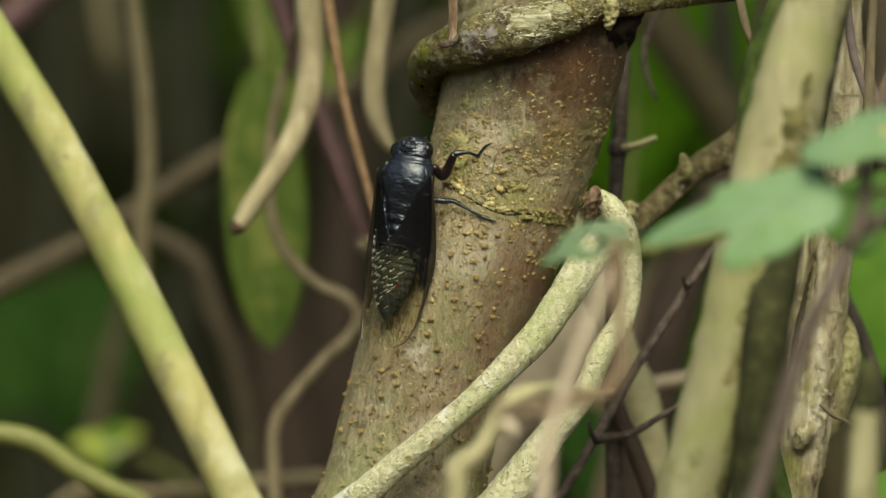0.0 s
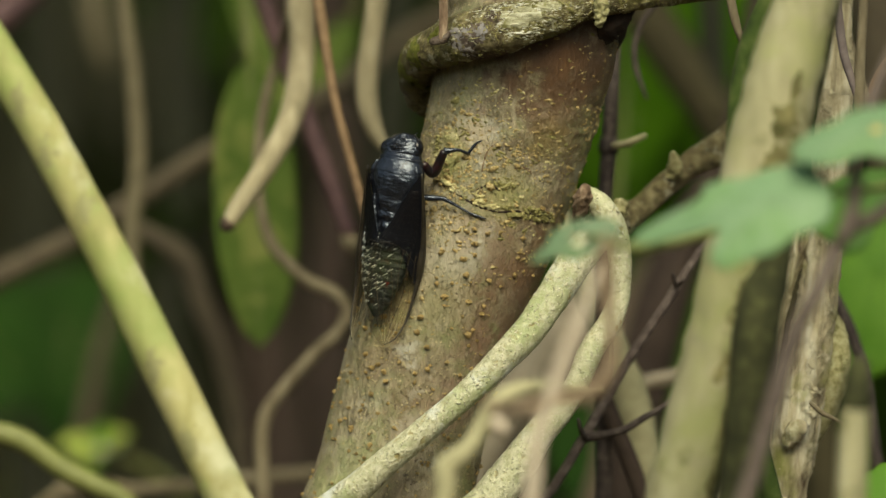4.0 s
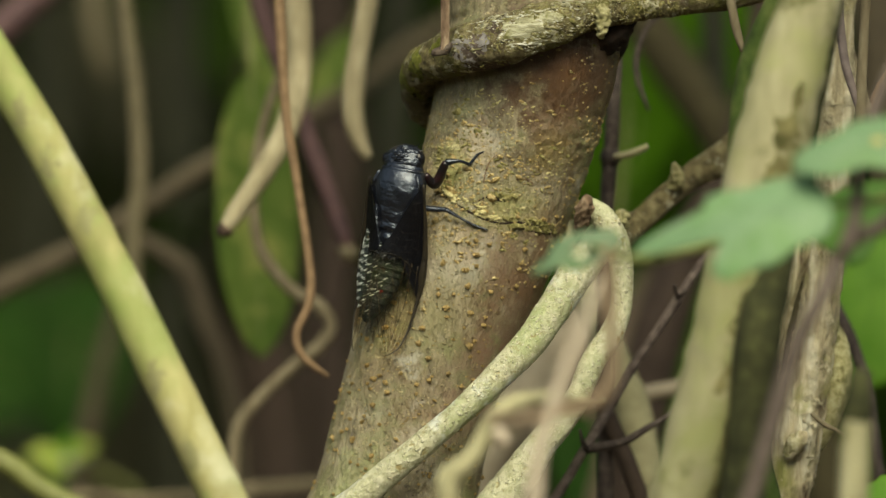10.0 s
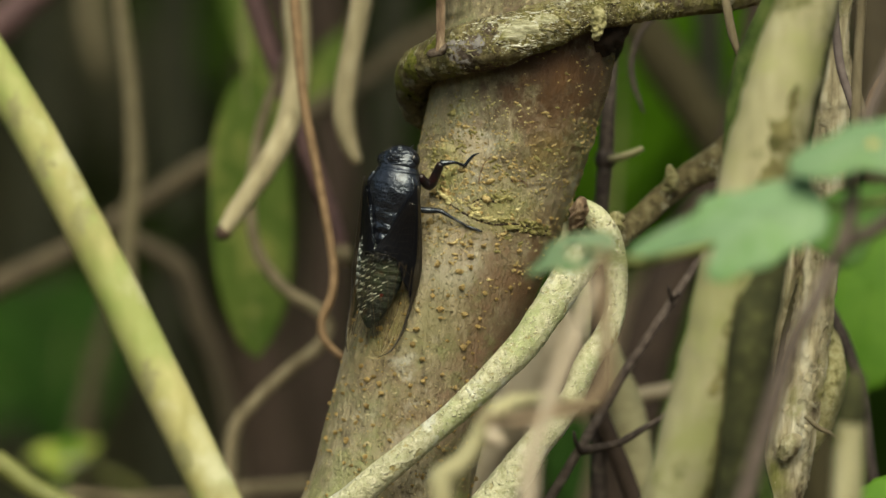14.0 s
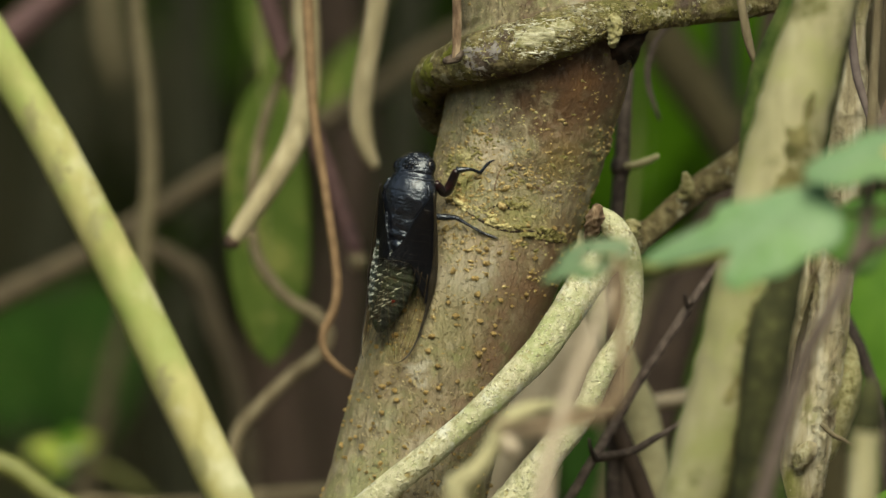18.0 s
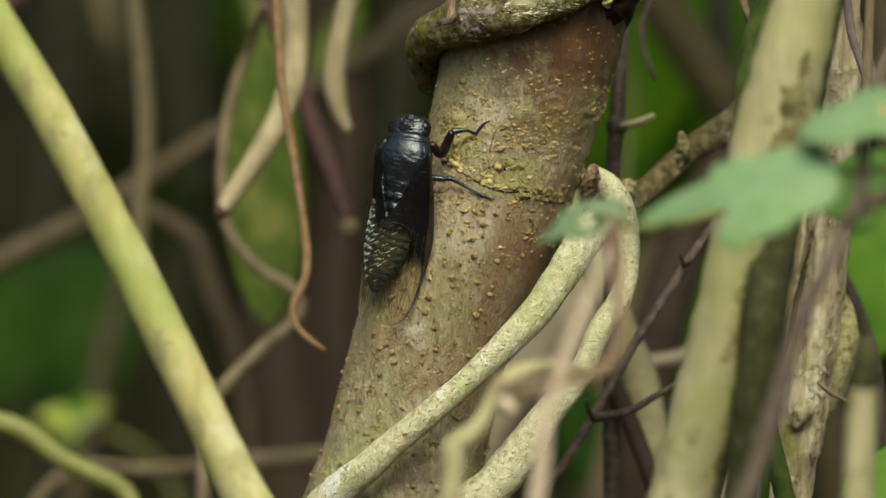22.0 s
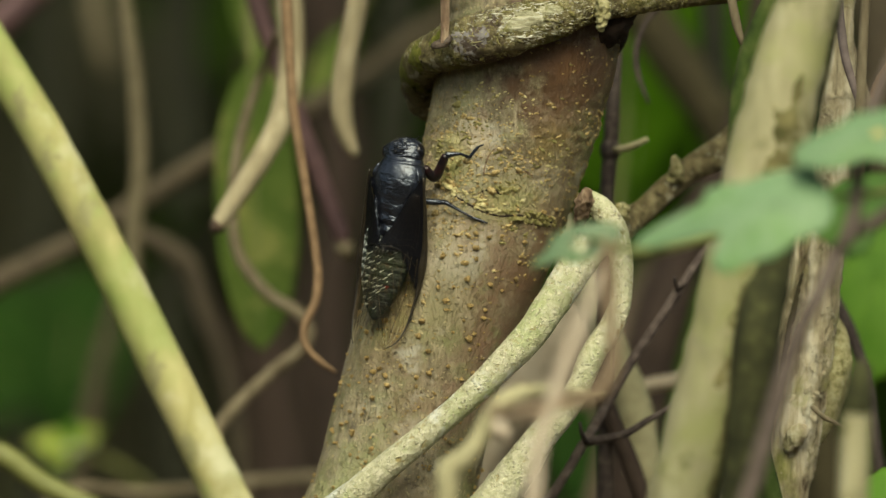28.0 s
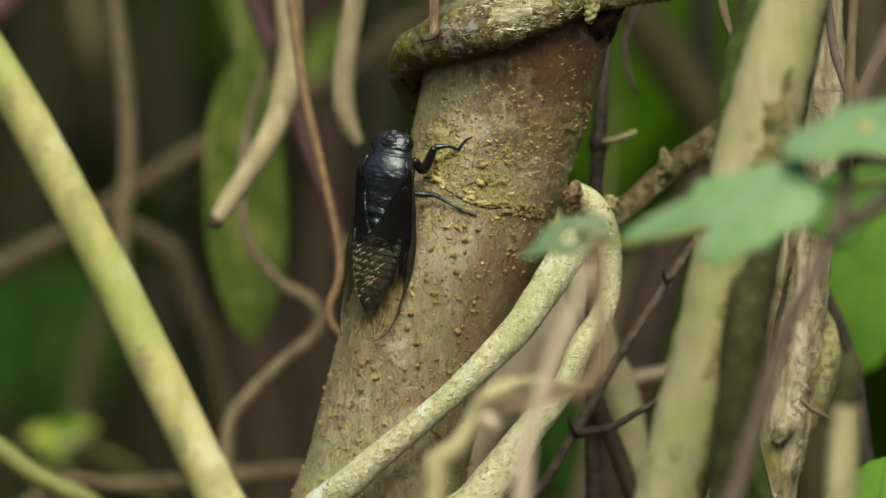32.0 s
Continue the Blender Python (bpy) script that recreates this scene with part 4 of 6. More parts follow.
# the thorny forked twig
t = stem("forked_twig", [(2, 3, 84, .2), (1.99, 1.8, 102.92, 0.12), (2.94, 1.6, 104.22, 0.12), (3.65, 1.5, 105.41, 0.12), (4.1, 1.6, 106.17, 0.125), (4.69, 1.7, 107.22, 0.12), (5.47, 1.8, 108.38, 0.112), (5.93, 1.9, 109.09, 0.115), (6.45, 2, 109.88, 0.1), (7.61, 2.5, 111.38, 0.071), (11, 4, 120, .1)], FORKBARK,
         "dark forked twig with small thorny spurs", "twig", 0.15, 12, rough=0.08)
more(t, [(3.62, 1.5, 105.38, 0.12), (4.57, 1.3, 105.58, 0.098), (5.12, 1.2, 105.9, 0.080), (5.73, 1.2, 106.26, 0.071), (6.9, 1.5, 107.15, 0.061)], DARKTWIG, "fork", rough=0.08, step=0.15)
more(t, [(3.69, 1.4, 105.36, 0.071), (3.56, 1.2, 105.61, 0.053), (3.51, 1.1, 105.87, 0.035)], DARKTWIG, "spur", step=0.06)
more(t, [(5.88, 1.6, 109.03, 0.061), (5.8, 1.4, 109.26, 0.053), (5.77, 1.3, 109.39, 0.027)], DARKTWIG, "spur", step=0.06)
more(t, [(5.92, 1.6, 109.09, 0.061), (6.05, 1.4, 109.2, 0.044)], DARKTWIG, "spur", step=0.06)
stem("rear_liana", [(18, 12, 0, .7), (14, 9, 70, .6), (5.81, 6.67, 103.17, 0.5), (5.19, 6.67, 104.7, 0.5), (4.84, 6.67, 106.38, 0.48), (4.28, 6.67, 107.78, 0.42), (3.88, 8.12, 108.89, 0.39), (3.08, 11.02, 110.87, 0.37), (2, 11, 125, .35), (0, 14, 220, .3)], OLIVETWIG, "olive woody liana behind the twigs", step=0.3, sides=18)

stem("shaded_vine", [(3.81, 4, 107.25, 0.19), (4.33, 4, 105.94, 0.22), (4.7, 4, 105.05, 0.23), (5.12, 4, 103.94, 0.23), (5.74, 4, 102.29, 0.23), (8, 6, 60, .25), (9, 8, 0, .3)], MAROON, "dark purplish woody vine behind the forked twig", step=0.3, sides=12)

# twigs nearer the eye than the trunk
t = stem("grey_twig", [(1, -10, 0, .3), (1.6, -11, 60, .25), (2, -23, 103.84, 0.18), (2.13, -23, 104.92, 0.18), (2.22, -23, 105.87, 0.167), (2.49, -23, 106.77, 0.167), (2.75, -23, 107.53, 0.154), (3.05, -23, 108.27, 0.144), (3.31, -23, 108.99, 0.108), (3.53, -23, 109.57, 0.06)], PALETWIG, "pale pinkish-grey dry twig among the vines", "twig", 0.3, 12)
more(t, [(3.67, -23, 110.3, 0.072), (3.67, -23, 109.76, 0.119), (3.71, -23, 108.93, 0.144), (3.78, -23, 108.09, 0.154), (3.77, -23, 107.46, 0.167), (3.52, -23, 107.03, 0.167), (2.98, -23, 106.8, 0.154), (2.45, -23, 106.68, 0.154), (1.86, -23, 106.56, 0.144), (1.35, -22, 106.55, 0.133), (1.11, -22, 106.65, 0.084)], GREYTWIG, "side_twig", step=0.2, lumps=0.12)
t = stem("crooked_twig", [(-1, -10, 0, .35), (-0.5, -11, 70, .28), (0.20, -16, 103.54, 0.249), (0.28, -16, 104.71, 0.274), (0.32, -16, 105.18, 0.274), (0.72, -16, 105.46, 0.224), (1.05, -16, 105.96, 0.199), (1.32, -16, 106.51, 0.224), (1.80, -16, 106.80, 0.187), (2.44, -15, 106.89, 0.162), (3.34, -10, 106.7, 0.141), (3.9, -9, 106.72, 0.07)], OLIVETWIG, "crooked yellowish dry twig with knotted bends", "twig", 0.2, 14, lumps=0.2)
more(t, [(1.22, -16, 106.30, 0.187), (1.45, -16, 106.06, 0.211), (1.64, -16, 105.88, 0.100)], PALETWIG, "knot", step=0.1, label="pale greyish knot", lumps=0.3)

stem("level_twig", [(3.83, 10, 106.3, 0.128), (4.83, 10, 106.5, 0.185), (5.96, 10, 106.71, 0.199), (7.1, 10, 106.82, 0.185), (7.67, 10, 106.26, 0.185), (7.74, 10, 105.12, 0.185), (7.75, 10, 103.7, 0.185), (8, 10, 60, .2), (8, 10, 0, .25)], OLIVEBARK, "dull tan twig bent behind the broad sapling", "twig", 0.3, 12)

# the large stems
t = stem("sapling", [(6, -4, 0, 1.1), (3, -6, 50, .9), (-3.14, -9.57, 100.87, 0.64), (-4.8, -9.57, 104.5, 0.52), (-6.49, -9.57, 107.95, 0.52), (-7.46, -9.57, 109.88, 0.5), (-8.99, -9.57, 112.72, 0.49), (-10.71, -9.57, 115.55, 0.49), (-13.12, -9.57, 119.41, 0.49), (-26, -8, 150, .7), (-40, -6, 220, .6)], STEM,
     "smooth yellowish-green slanting sapling before the thicket", "sapling", 0.3, 36, rough=0.01, lumps=0.04)
o, face = t.location / CM, skin(t.children[0])
for k, (q, w, h) in enumerate((((-8.68, -9.57, 111.94, 0.000), .4, .5), ((-7.78, -9.57, 110.79, 0.000), .25, .45), ((-9.32, -9.57, 113.23, 0.000), .3, .6), ((-6.23, -9.57, 107.18, 0.000), .25, .5), ((-5.46, -9.57, 105.51, 0.000), .3, .6))):
    crust("algae_patch", face, q, (-0.3, -1, 0.1), (w, h), MOSSFILM, t, k + 60, "greenish algae patch", 0.002, o, 0.9)
t = stem("sapling", [(2, -6, 0, 1.4), (4, -8, 60, 1.0), (5.1, -11.02, 101.83, 0.818), (5.6, -11.02, 104.37, 0.767), (6.1, -11.02, 106.42, 0.754), (6.58, -11.02, 108.48, 0.728), (7.08, -11.02, 110.52, 0.818), (7.62, -11.02, 112.57, 0.86), (8.06, -11.02, 114.36, 0.79), (8.51, -11.02, 115.89, 0.69), (9.15, -11.02, 118.45, 0.66), (14, -8, 150, .7), (20, -6, 230, .6)], TAN,
     "broad tan sapling blotched with dark lichen", "sapling", 0.25, 44, rough=0.03, lumps=0.07)
o = t.location / CM
face = skin(t.children[0])
for k, (q, w, h) in enumerate((((7.72, -11.02, 112.85, 0.000), .42, .4), ((8.13, -11.02, 112.19, 0.000), .45, .42), ((7.55, -11.02, 111.95, 0.000), .3, .34), ((8.06, -11.02, 113.59, 0.000), .18, .3))):
    crust("lichen_blotch", face, q, (0.15, -1, 0), (w, h), LICHENSHADE, t, k, "dark olive lichen blotch", 0.008, o, 0.9)
for k, (q, w, h) in enumerate((((6.85, -11.02, 108.48, 0.000), .3, .9), ((6.59, -11.02, 106.69, 0.000), .22, .5))):
    crust("moss_film", face, q, (0.2, -1, 0), (w, h), MOSSFILM, t, k + 20, "yellow-green algae film", 0.003, o, 0.9)
# right flank: the sapling's shaded side put into olive and blackish patches
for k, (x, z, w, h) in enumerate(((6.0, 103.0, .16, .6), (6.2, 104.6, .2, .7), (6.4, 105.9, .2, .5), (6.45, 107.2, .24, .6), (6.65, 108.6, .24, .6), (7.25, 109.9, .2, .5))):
    crust("algae_patch", face, (x, -11.02, z), (0.3, -0.95, 0), (w, h), LICHENSHADE, t, k + 30, "olive mottling with the flank shade put into its colour", 0.004, o, 1.2)
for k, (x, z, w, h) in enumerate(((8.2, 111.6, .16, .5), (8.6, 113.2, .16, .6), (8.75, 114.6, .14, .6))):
    crust("algae_patch", face, (x, -11.02, z), (0.75, -0.75, 0), (w, h), BLACKGREEN, t, k + 40, "blackish patches with the flank shade put into their colour", 0.004, o, 1.1)
# stem added for the dark shaded side and gap beside the sapling
stem("dark_sapling", [(3, -2, 0, 0.8), (5, -5, 60, 0.7), (6.45, -11.5, 101.75, 0.42), (6.84, -11.6, 104.31, 0.42), (7.1, -11.6, 106.39, 0.48), (7.34, -11.6, 108.47, 0.54), (7.72, -10.8, 110.34, 0.48), (8.12, -9.5, 112.03, 0.4), (8.63, -9, 113.84, 0.31), (9.01, -9, 115.52, 0.284), (15, -5, 150, .5), (21, -4, 230, .45)], BLACKGREEN, "blackish stem standing in for shade beside the broad sapling", "sapling", 0.3, 24)
stem("mossy_vine", [(20, 0, 0, .6), (18, -2, 60, .5), (6.97, -4, 108.95, 0.21), (7, -4, 110.54, 0.21), (7.03, -6.67, 112.37, 0.26), (7.22, -6.67, 113.8, 0.34), (7.61, -6.67, 115.11, 0.37), (8.24, -6.67, 116.55, 0.37), (12, -2, 135, .4), (18, 0, 220, .35)], MOSSGREEN, "moss-green vine behind the broad sapling", "vine", 0.3, 16)
t = stem("old_liana", [(8, 4, 0, 1.6), (8, 2, 60, 1.2), (8.2, 0, 101.76, 0.54), (8.44, 0, 104.06, 0.51), (8.67, 0, 105.55, 0.57), (8.87, 0, 106.77, 0.57), (9.08, 0, 107.85, 0.51), (9.25, 0, 109.2, 0.46), (9.41, 0, 110.69, 0.43), (9.58, 0, 112.72, 0.45), (9.66, 0, 113.94, 0.41), (9.72, 0, 115.15, 0.3), (9.82, 0, 116.24, 0.27), (13, 1, 130, .4), (18, 4, 230, .35)], FLAKY,
     "old climbing liana with pale flaky bark", "liana", 0.1, 72, rough=0.1, lumps=0.12, along=0.16)
more(t, [(6.88, 1, 102.95, 0.27), (7.22, 1, 104.17, 0.26), (7.48, 0.8, 105.26, 0.26), (7.75, 0.6, 106.22, 0.26), (8.04, 0.4, 107.3, 0.26), (8.22, 0.2, 108.25, 0.24), (8.44, 0, 109.2, 0.24), (8.87, 0, 110.28, 0.27), (9.41, 0, 111.5, 0.22)], FLAKY, "strand", rough=0.11, lumps=0.14, step=0.1, sides=60, along=0.16)
more(t, [(8.89, 0.5, 105.27, 0.27), (9.4, 0.2, 106.09, 0.3), (9.71, 0, 106.97, 0.3), (9.7, 0.4, 107.85, 0.27), (9.49, 1, 108.45, 0.22), (9.32, 1, 109.2, 0.19)], WARTY, "mossy_strand", label="greenish mossy strand", step=0.12, sides=18, rough=0.1)
more(t, [(8.47, -0.55, 105.29, 0.18), (8.66, -0.65, 105.59, 0.24), (8.85, -0.6, 105.83, 0.16)], FLAKY, "knot", label="gnarled scar on the bark", step=0.06, sides=20, rough=0.4)
t = stem("grey_climber", [(12, -6, 0, .4), (12, -6, 50, .3), (6.27, -20.38, 103.2, 0.204), (6.83, -20.38, 104.91, 0.194), (7.18, -20.38, 106.13, 0.204), (7.44, -20.38, 107.04, 0.204), (7.83, -20.38, 108.25, 0.194), (8.31, -20.38, 109.16, 0.166), (9.01, -18.92, 110.35, 0.156), (9.99, -18.92, 110.93, 0.175), (16, -10, 122, .2), (22, -6, 170, .2)], GREYBARK, "grey-brown climbing twig leaning across the flaky liana", "twig", 0.3, 14)
more(t, [(8.84, -19.51, 110.13, 0.175), (9.1, -19.21, 110.87, 0.156), (9.19, -18.92, 111.72, 0.145), (9.59, -17.42, 113.22, 0.128), (14, -10, 122, .12)], GREYBARK, "side_twig", step=0.3)
for q in (((7.3, -23.27, 107.03, 0), .22, .34), ((7.03, -23.27, 106.08, 0), .2, .32), ((7.68, -23.27, 108.22, 0), .16, .28)):
    crust("lichen_patch", skin(t.children[0]), q[0], (0, -1, 0), q[1:], BLUELICHEN, t, 3, "bluish-grey lichen patch", 0.004, t.location / CM)
t = stem("broken_sapling", [(15, -10, 0, .6), (14, -10, 70, .5), (9.12, -18.27, 103.13, 0.36), (9.13, -18.27, 104.85, 0.34), (9.17, -18.27, 106.08, 0.33), (9.2, -18.27, 106.63, 0.32)], TAN, "short broken pale sapling with a dark top", "sapling", 0.3, 18)
more(t, [(9.19, -18.27, 106.47, 0.34), (9.22, -18.27, 106.94, 0.31), (9.27, -18.27, 107.55, 0.22)], BLACKGREEN, "rotten_top", label="dark top", rough=0.1)
stem("hanging_twig", [(10.01, -3, 111.28, 0.053), (9.99, -3, 111.48, 0.12), (10.03, -3, 112.54, 0.15), (10.06, -3, 114.28, 0.13), (10.15, -3, 115.88, 0.12), (10.23, -3, 118.01, 0.12), (13, 0, 140, .15), (16, 3, 200, .15)], DRY, "thin grey-brown twig hanging among the stems", "twig", 0.3, 10)
stem("thin_pale_vine", [(11.04, 0, 112.45, 0.12), (10.5, 0, 113.26, 0.12), (10.16, 0, 114.21, 0.12), (9.82, 0.5, 115.57, 0.12), (9.78, 0.5, 116.79, 0.11), (12, 2, 125, .1), (13, 3, 180, .1)], DRY, "thin pale vine among the stems", "vine", 0.2, 10)
stem("dry_twig", [(9.53, 5, 109.77, 0.125), (9.81, 5, 108.91, 0.139), (10.2, 5, 108.11, 0.153), (10.62, 5, 106.72, 0.153), (10.84, 5, 105.2, 0.153), (11, 5, 104.09, 0.153), (13, 6, 80, .18), (13.5, 7, 0, .2)], DARKTWIG, "dark bent twig beside the bright leaf", "twig", 0.3, 10)
stem("hanging_twig", [(10.04, -3, 113.31, 0.053), (9.88, -3, 113.91, 0.093), (9.69, -3, 114.51, 0.107), (9.58, -3, 115.24, 0.107), (9.52, -3, 116.11, 0.107), (10.4, -2, 124, .12), (13, 2, 190, .15)], BACKPURPLE, "thin purplish-grey twig hanging before the flaky liana", "twig", 0.3, 10)
stem("thin_pale_vine", [(7.3, -2, 114.89, 0.067), (7.15, -2, 115.37, 0.11), (7.04, -2, 115.91, 0.11), (6.91, -2, 117.11, 0.11), (8, 0, 124, .1), (9, 2, 170, .1)], DRY, "thin pale hanging vine end", "vine", 0.2, 10)
stem("thin_pale_vine", [(11.64, 1, 115.18, 0.095), (10.96, 1, 114.5, 0.095), (10.63, 1, 113.96, 0.095), (10.49, 1, 113.41, 0.095), (10.75, 1, 112.6, 0.082), (11.77, 1, 111.51, 0.082)], TENDRIL, "fine reddish vine arching between stems", "vine", 0.2, 8)
stem("thin_pale_vine", [(8.99, -1, 106.31, 0.054), (9.3, -1, 106.04, 0.067), (9.5, -1, 105.95, 0.054), (9.8, -1, 105.79, 0.027)], DRY, "short pale rootlet beside the flaky liana", "vine", 0.2, 8)

# ---- leaves near the lens ----
def leaf(name, base, tip, face, width, material, label, stalk=None, stalk_mat=None, lobes=0.0, cup=0.12, curl=0.1, seed=0, group="leaves", wave=0.05, bulge=0.75, blunt=0.8):
    length = (Vector(tip[:3]) - Vector(base[:3])).length
    m = aim(base, tip, face)
    thing = empty(name)
    thing.matrix_world = m
    part("blade", blade(width, length, lobes, cup, curl, seed=seed, wave=wave, bulge=bulge, blunt=blunt), material, thing)
    rib = [(0, length * s, -curl * length * s * s - 0.02, 0.045 * (1 - 0.8 * s) * max(1, width / 4)) for s in (0, .25, .5, .75, .97)]
    part("midrib", tube(rib, 8, 0.3), stalk_mat or GREENSTEM, thing)
    if stalk:
        inv = m.inverted()
        loc = [(*(inv @ (Vector(q[:3]) * CM) / CM), q[3]) for q in stalk]
        part("stalk", tube(loc, 8, 0.3), stalk_mat or GREENSTEM, thing)
    tagged(thing, label, "leaf", group)
    return thing


def lobed_leaf(middle, face, radius, lobes, material, label, stalk, hole=None, seed=0, cup=0.06, spot=None):
    """A lobed leaf round its middle, its upper side towards face, on a stalk that runs back into the thicket."""
    z = Vector(face).normalized()
    x = Vector((1, 0, 0))
    x = (x - z * x.dot(z)).normalized()
    m = Matrix.Translation(at_cm(*middle)) @ Matrix((x, z.cross(x), z)).transposed().to_4x4()
    thing = empty("leaf")
    thing.matrix_world = m
    part("blade", lobed(radius, lobes, seed=seed, cup=cup, hole=hole), material, thing)
    inv = m.inverted()
    part("stalk", tube([(*(inv @ (Vector(q[:3]) * CM) / CM), q[3]) for q in stalk], 8, 0.3), GREENSTEM, thing)
    for deg, amp, wide in lobes:
        a, r = math.radians(deg), radius + amp
        rib = [(r * s * math.cos(a), r * s * math.sin(a), -cup * (r * s) ** 2 / max(radius, .1), 0.02 * (1 - .8 * s)) for s in (0.02, .4, .75, .92)]
        part("vein", tube(rib, 6, 0.3, 0, 0), material, thing)
    if spot:
        part("spot", blob((spot[0], spot[1], 0), (spot[2], spot[2] * .8, 0.03), 3, 0.3), YELLOWSPOT, thing, "yellow dying spot")
    tagged(thing, label, "leaf", "leaves near the eye")
    return thing


lobed_leaf((7.3, -19.73, 110.98, 0.000), (-0.12, -0.86, 0.5), 0.82, ((187, 2.1, 10), (226, 1.0, 20), (163, 0.75, 22), (35, 0.4, 40), (262, 0.4, 28), (-20, 0.4, 35)), PALELEAF, "pale green lobed leaf hanging in front of the stems",
           [(8.02, -19.14, 110.93, 0.073), (8.78, -18.71, 111.18, 0.074), (9.86, -16.82, 111.31, 0.087), (11.53, -13.92, 112.03, 0.1), (17, -8, 130, .1), (20, -4, 170, .1)], seed=1)
lobed_leaf((9.28, -19.73, 112.52, 0.000), (-0.05, -0.8, 0.6), 0.62, ((195, 1.0, 24), (20, 1.3, 30), (230, 0.35, 20), (330, 0.5, 30)), PALELEAF, "pale green leaf with a yellow dying spot",
           [(9.96, -19.44, 112.45, 0.061), (11.1, -16.82, 112.55, 0.074), (12.88, -12.47, 113.06, 0.089), (17, -8, 132, .1)], seed=2, spot=(0.28, 0.02, 0.12))
lobed_leaf((9.3, -14, 111.0), (-0.25, -0.8, 0.5), 0.75, ((200, 0.3, 40), (20, 0.6, 40), (270, 0.5, 30)), DEEPLEAF, "fresh green leaf behind the pale leaves",
           [(9.5, -13.6, 111.2, 0.06), (10.4, -13, 111.6, 0.07), (12.5, -11, 114, 0.08), (17, -8, 130, .1), (20, -4, 175, .1)], seed=8)
lobed_leaf((3.2, -16.82, 110.18, 0.000), (-0.1, -0.92, 0.35), 0.42, ((180, 0.26, 30), (20, 0.5, 30), (240, 0.1, 30), (203, 0.6, 10)), PALELEAF, "small torn pale green leaf on a thin stalk",
           [(3.42, -16.82, 110.26, 0.062), (4.34, -19.73, 109.99, 0.085), (5.76, -15.38, 110.2, 0.100), (6.87, -13.92, 110.52, 0.1), (9.22, -9.57, 110.79, 0.1)], hole=(-0.02, -0.02, 0.17), seed=3)
lobed_leaf((11.15, 11.02, 109.3, 0.000), (-0.3, -0.9, 0.3), 1.2, ((255, 1.5, 45), (200, 0.3, 40), (80, 0.8, 40), (-10, 0.6, 40), (140, 0.9, 30)), LEAF, "bright green broad leaf beside the flaky liana",
           [(11.53, 11.61, 109.58, 0.1), (12.3, 12.47, 110.16, 0.11), (13.16, 12.47, 112.03, 0.11), (16, 12, 130, .12), (18, 14, 200, .12)], seed=4)
lobed_leaf((10.54, -6.67, 104, 0.000), (-0.2, -0.8, 0.5), 0.8, ((170, 0.5, 40), (80, 0.5, 40)), LEAF, "green leaf low beside the broken sapling",
           [(10.83, -6.09, 103.98, 0.079), (11.8, -5.22, 103.43, 0.092), (14, -4, 70, .1), (15, -4, 0, .1)], seed=6)

# ---- the swaying vines behind ----
SWAYING = {}
SWAYING["hook"] = stem("hooked_vine", [(-5.14, 6.67, 110.46, 0.162), (-4.81, 6.67, 110.96, 0.243), (-4.11, 6.67, 112.04, 0.288), (-3.49, 7.4, 113.31, 0.306), (-3.29, 8.12, 114.66, 0.333), (-3.34, 8.12, 116.21, 0.342), (-3.43, 8.12, 118.32, 0.342), (-4, 8, 135, 0.27), (-8, 10, 230, 0.27)], PALEDRY, "pale brown vine end bent like a hook", step=0.25, sides=18)
more(SWAYING["hook"], [(-5.21, 6.67, 110.39, 0.084), (-5.12, 6.67, 110.5, 0.2), (-5.03, 6.67, 110.6, 0.21)], CUT, "cut_tip", label="dark withered tip", step=0.1)
SWAYING["blunt"] = stem("hanging_vine", [(-1.29, 8.12, 112.49, 0.13), (-1.49, 8.12, 112.83, 0.21), (-1.69, 8.12, 113.46, 0.27), (-1.66, 8.12, 114.8, 0.27), (-1.46, 8.12, 116.21, 0.27), (-1.32, 8.12, 118.32, 0.27), (-1, 8, 135, .25), (-3, 10, 230, .3)], PALEDRY, "pale brown vine hanging with a blunt end", step=0.25, sides=16)
SWAYING["winding"] = stem("winding_vine", [(-3.39, 9.57, 115.83, 0.10), (-3.84, 11.02, 114.74, 0.11), (-4.2, 11.02, 113.8, 0.14), (-4.42, 11.02, 112.87, 0.14), (-4.55, 11.02, 111.87, 0.14), (-4.55, 11.02, 110.94, 0.14), (-4.34, 11.02, 110.09, 0.16), (-3.62, 11.02, 109.19, 0.16), (-2.87, 11.02, 108.73, 0.17), (-2.61, 11.02, 108.3, 0.17), (-2.8, 11.02, 107.85, 0.17), (-3.48, 11.02, 107.3, 0.17), (-4.28, 11.02, 106.56, 0.17), (-4.8, 11.02, 105.99, 0.18), (-5.01, 11.02, 105.49, 0.18), (-5.08, 11.02, 104.59, 0.18), (-5.14, 11.02, 103.45, 0.18), (-6, 12, 95, .3), (-7, 14, 0, .4)], DRY, "winding brown vine behind the tree", step=0.2, sides=16)
SWAYING["tendril"] = stem("dry_tendril", [(-8, 7, 230, .2), (-5, 5, 140, .17), (-3.92, 4, 118.84, 0.18), (-3.81, 4, 116.36, 0.15), (-3.75, 4, 115.26, 0.14), (-3.7, 4, 114.29, 0.13), (-3.63, 4, 113.46, 0.12), (-3.46, 4, 112.43, 0.12), (-3.28, 4, 111.32, 0.11), (-3.09, 4, 110.08, 0.11), (-3.02, 4, 109.32, 0.11), (-3.09, 4, 108.77, 0.11), (-3.37, 4, 108.15, 0.11), (-3.3, 4, 107.71, 0.097), (-2.88, 4, 107.28, 0.083), (-2.58, 4, 107.1, 0.041)], TENDRIL, "thin brown dry tendril with a curled end", step=0.2, sides=12)
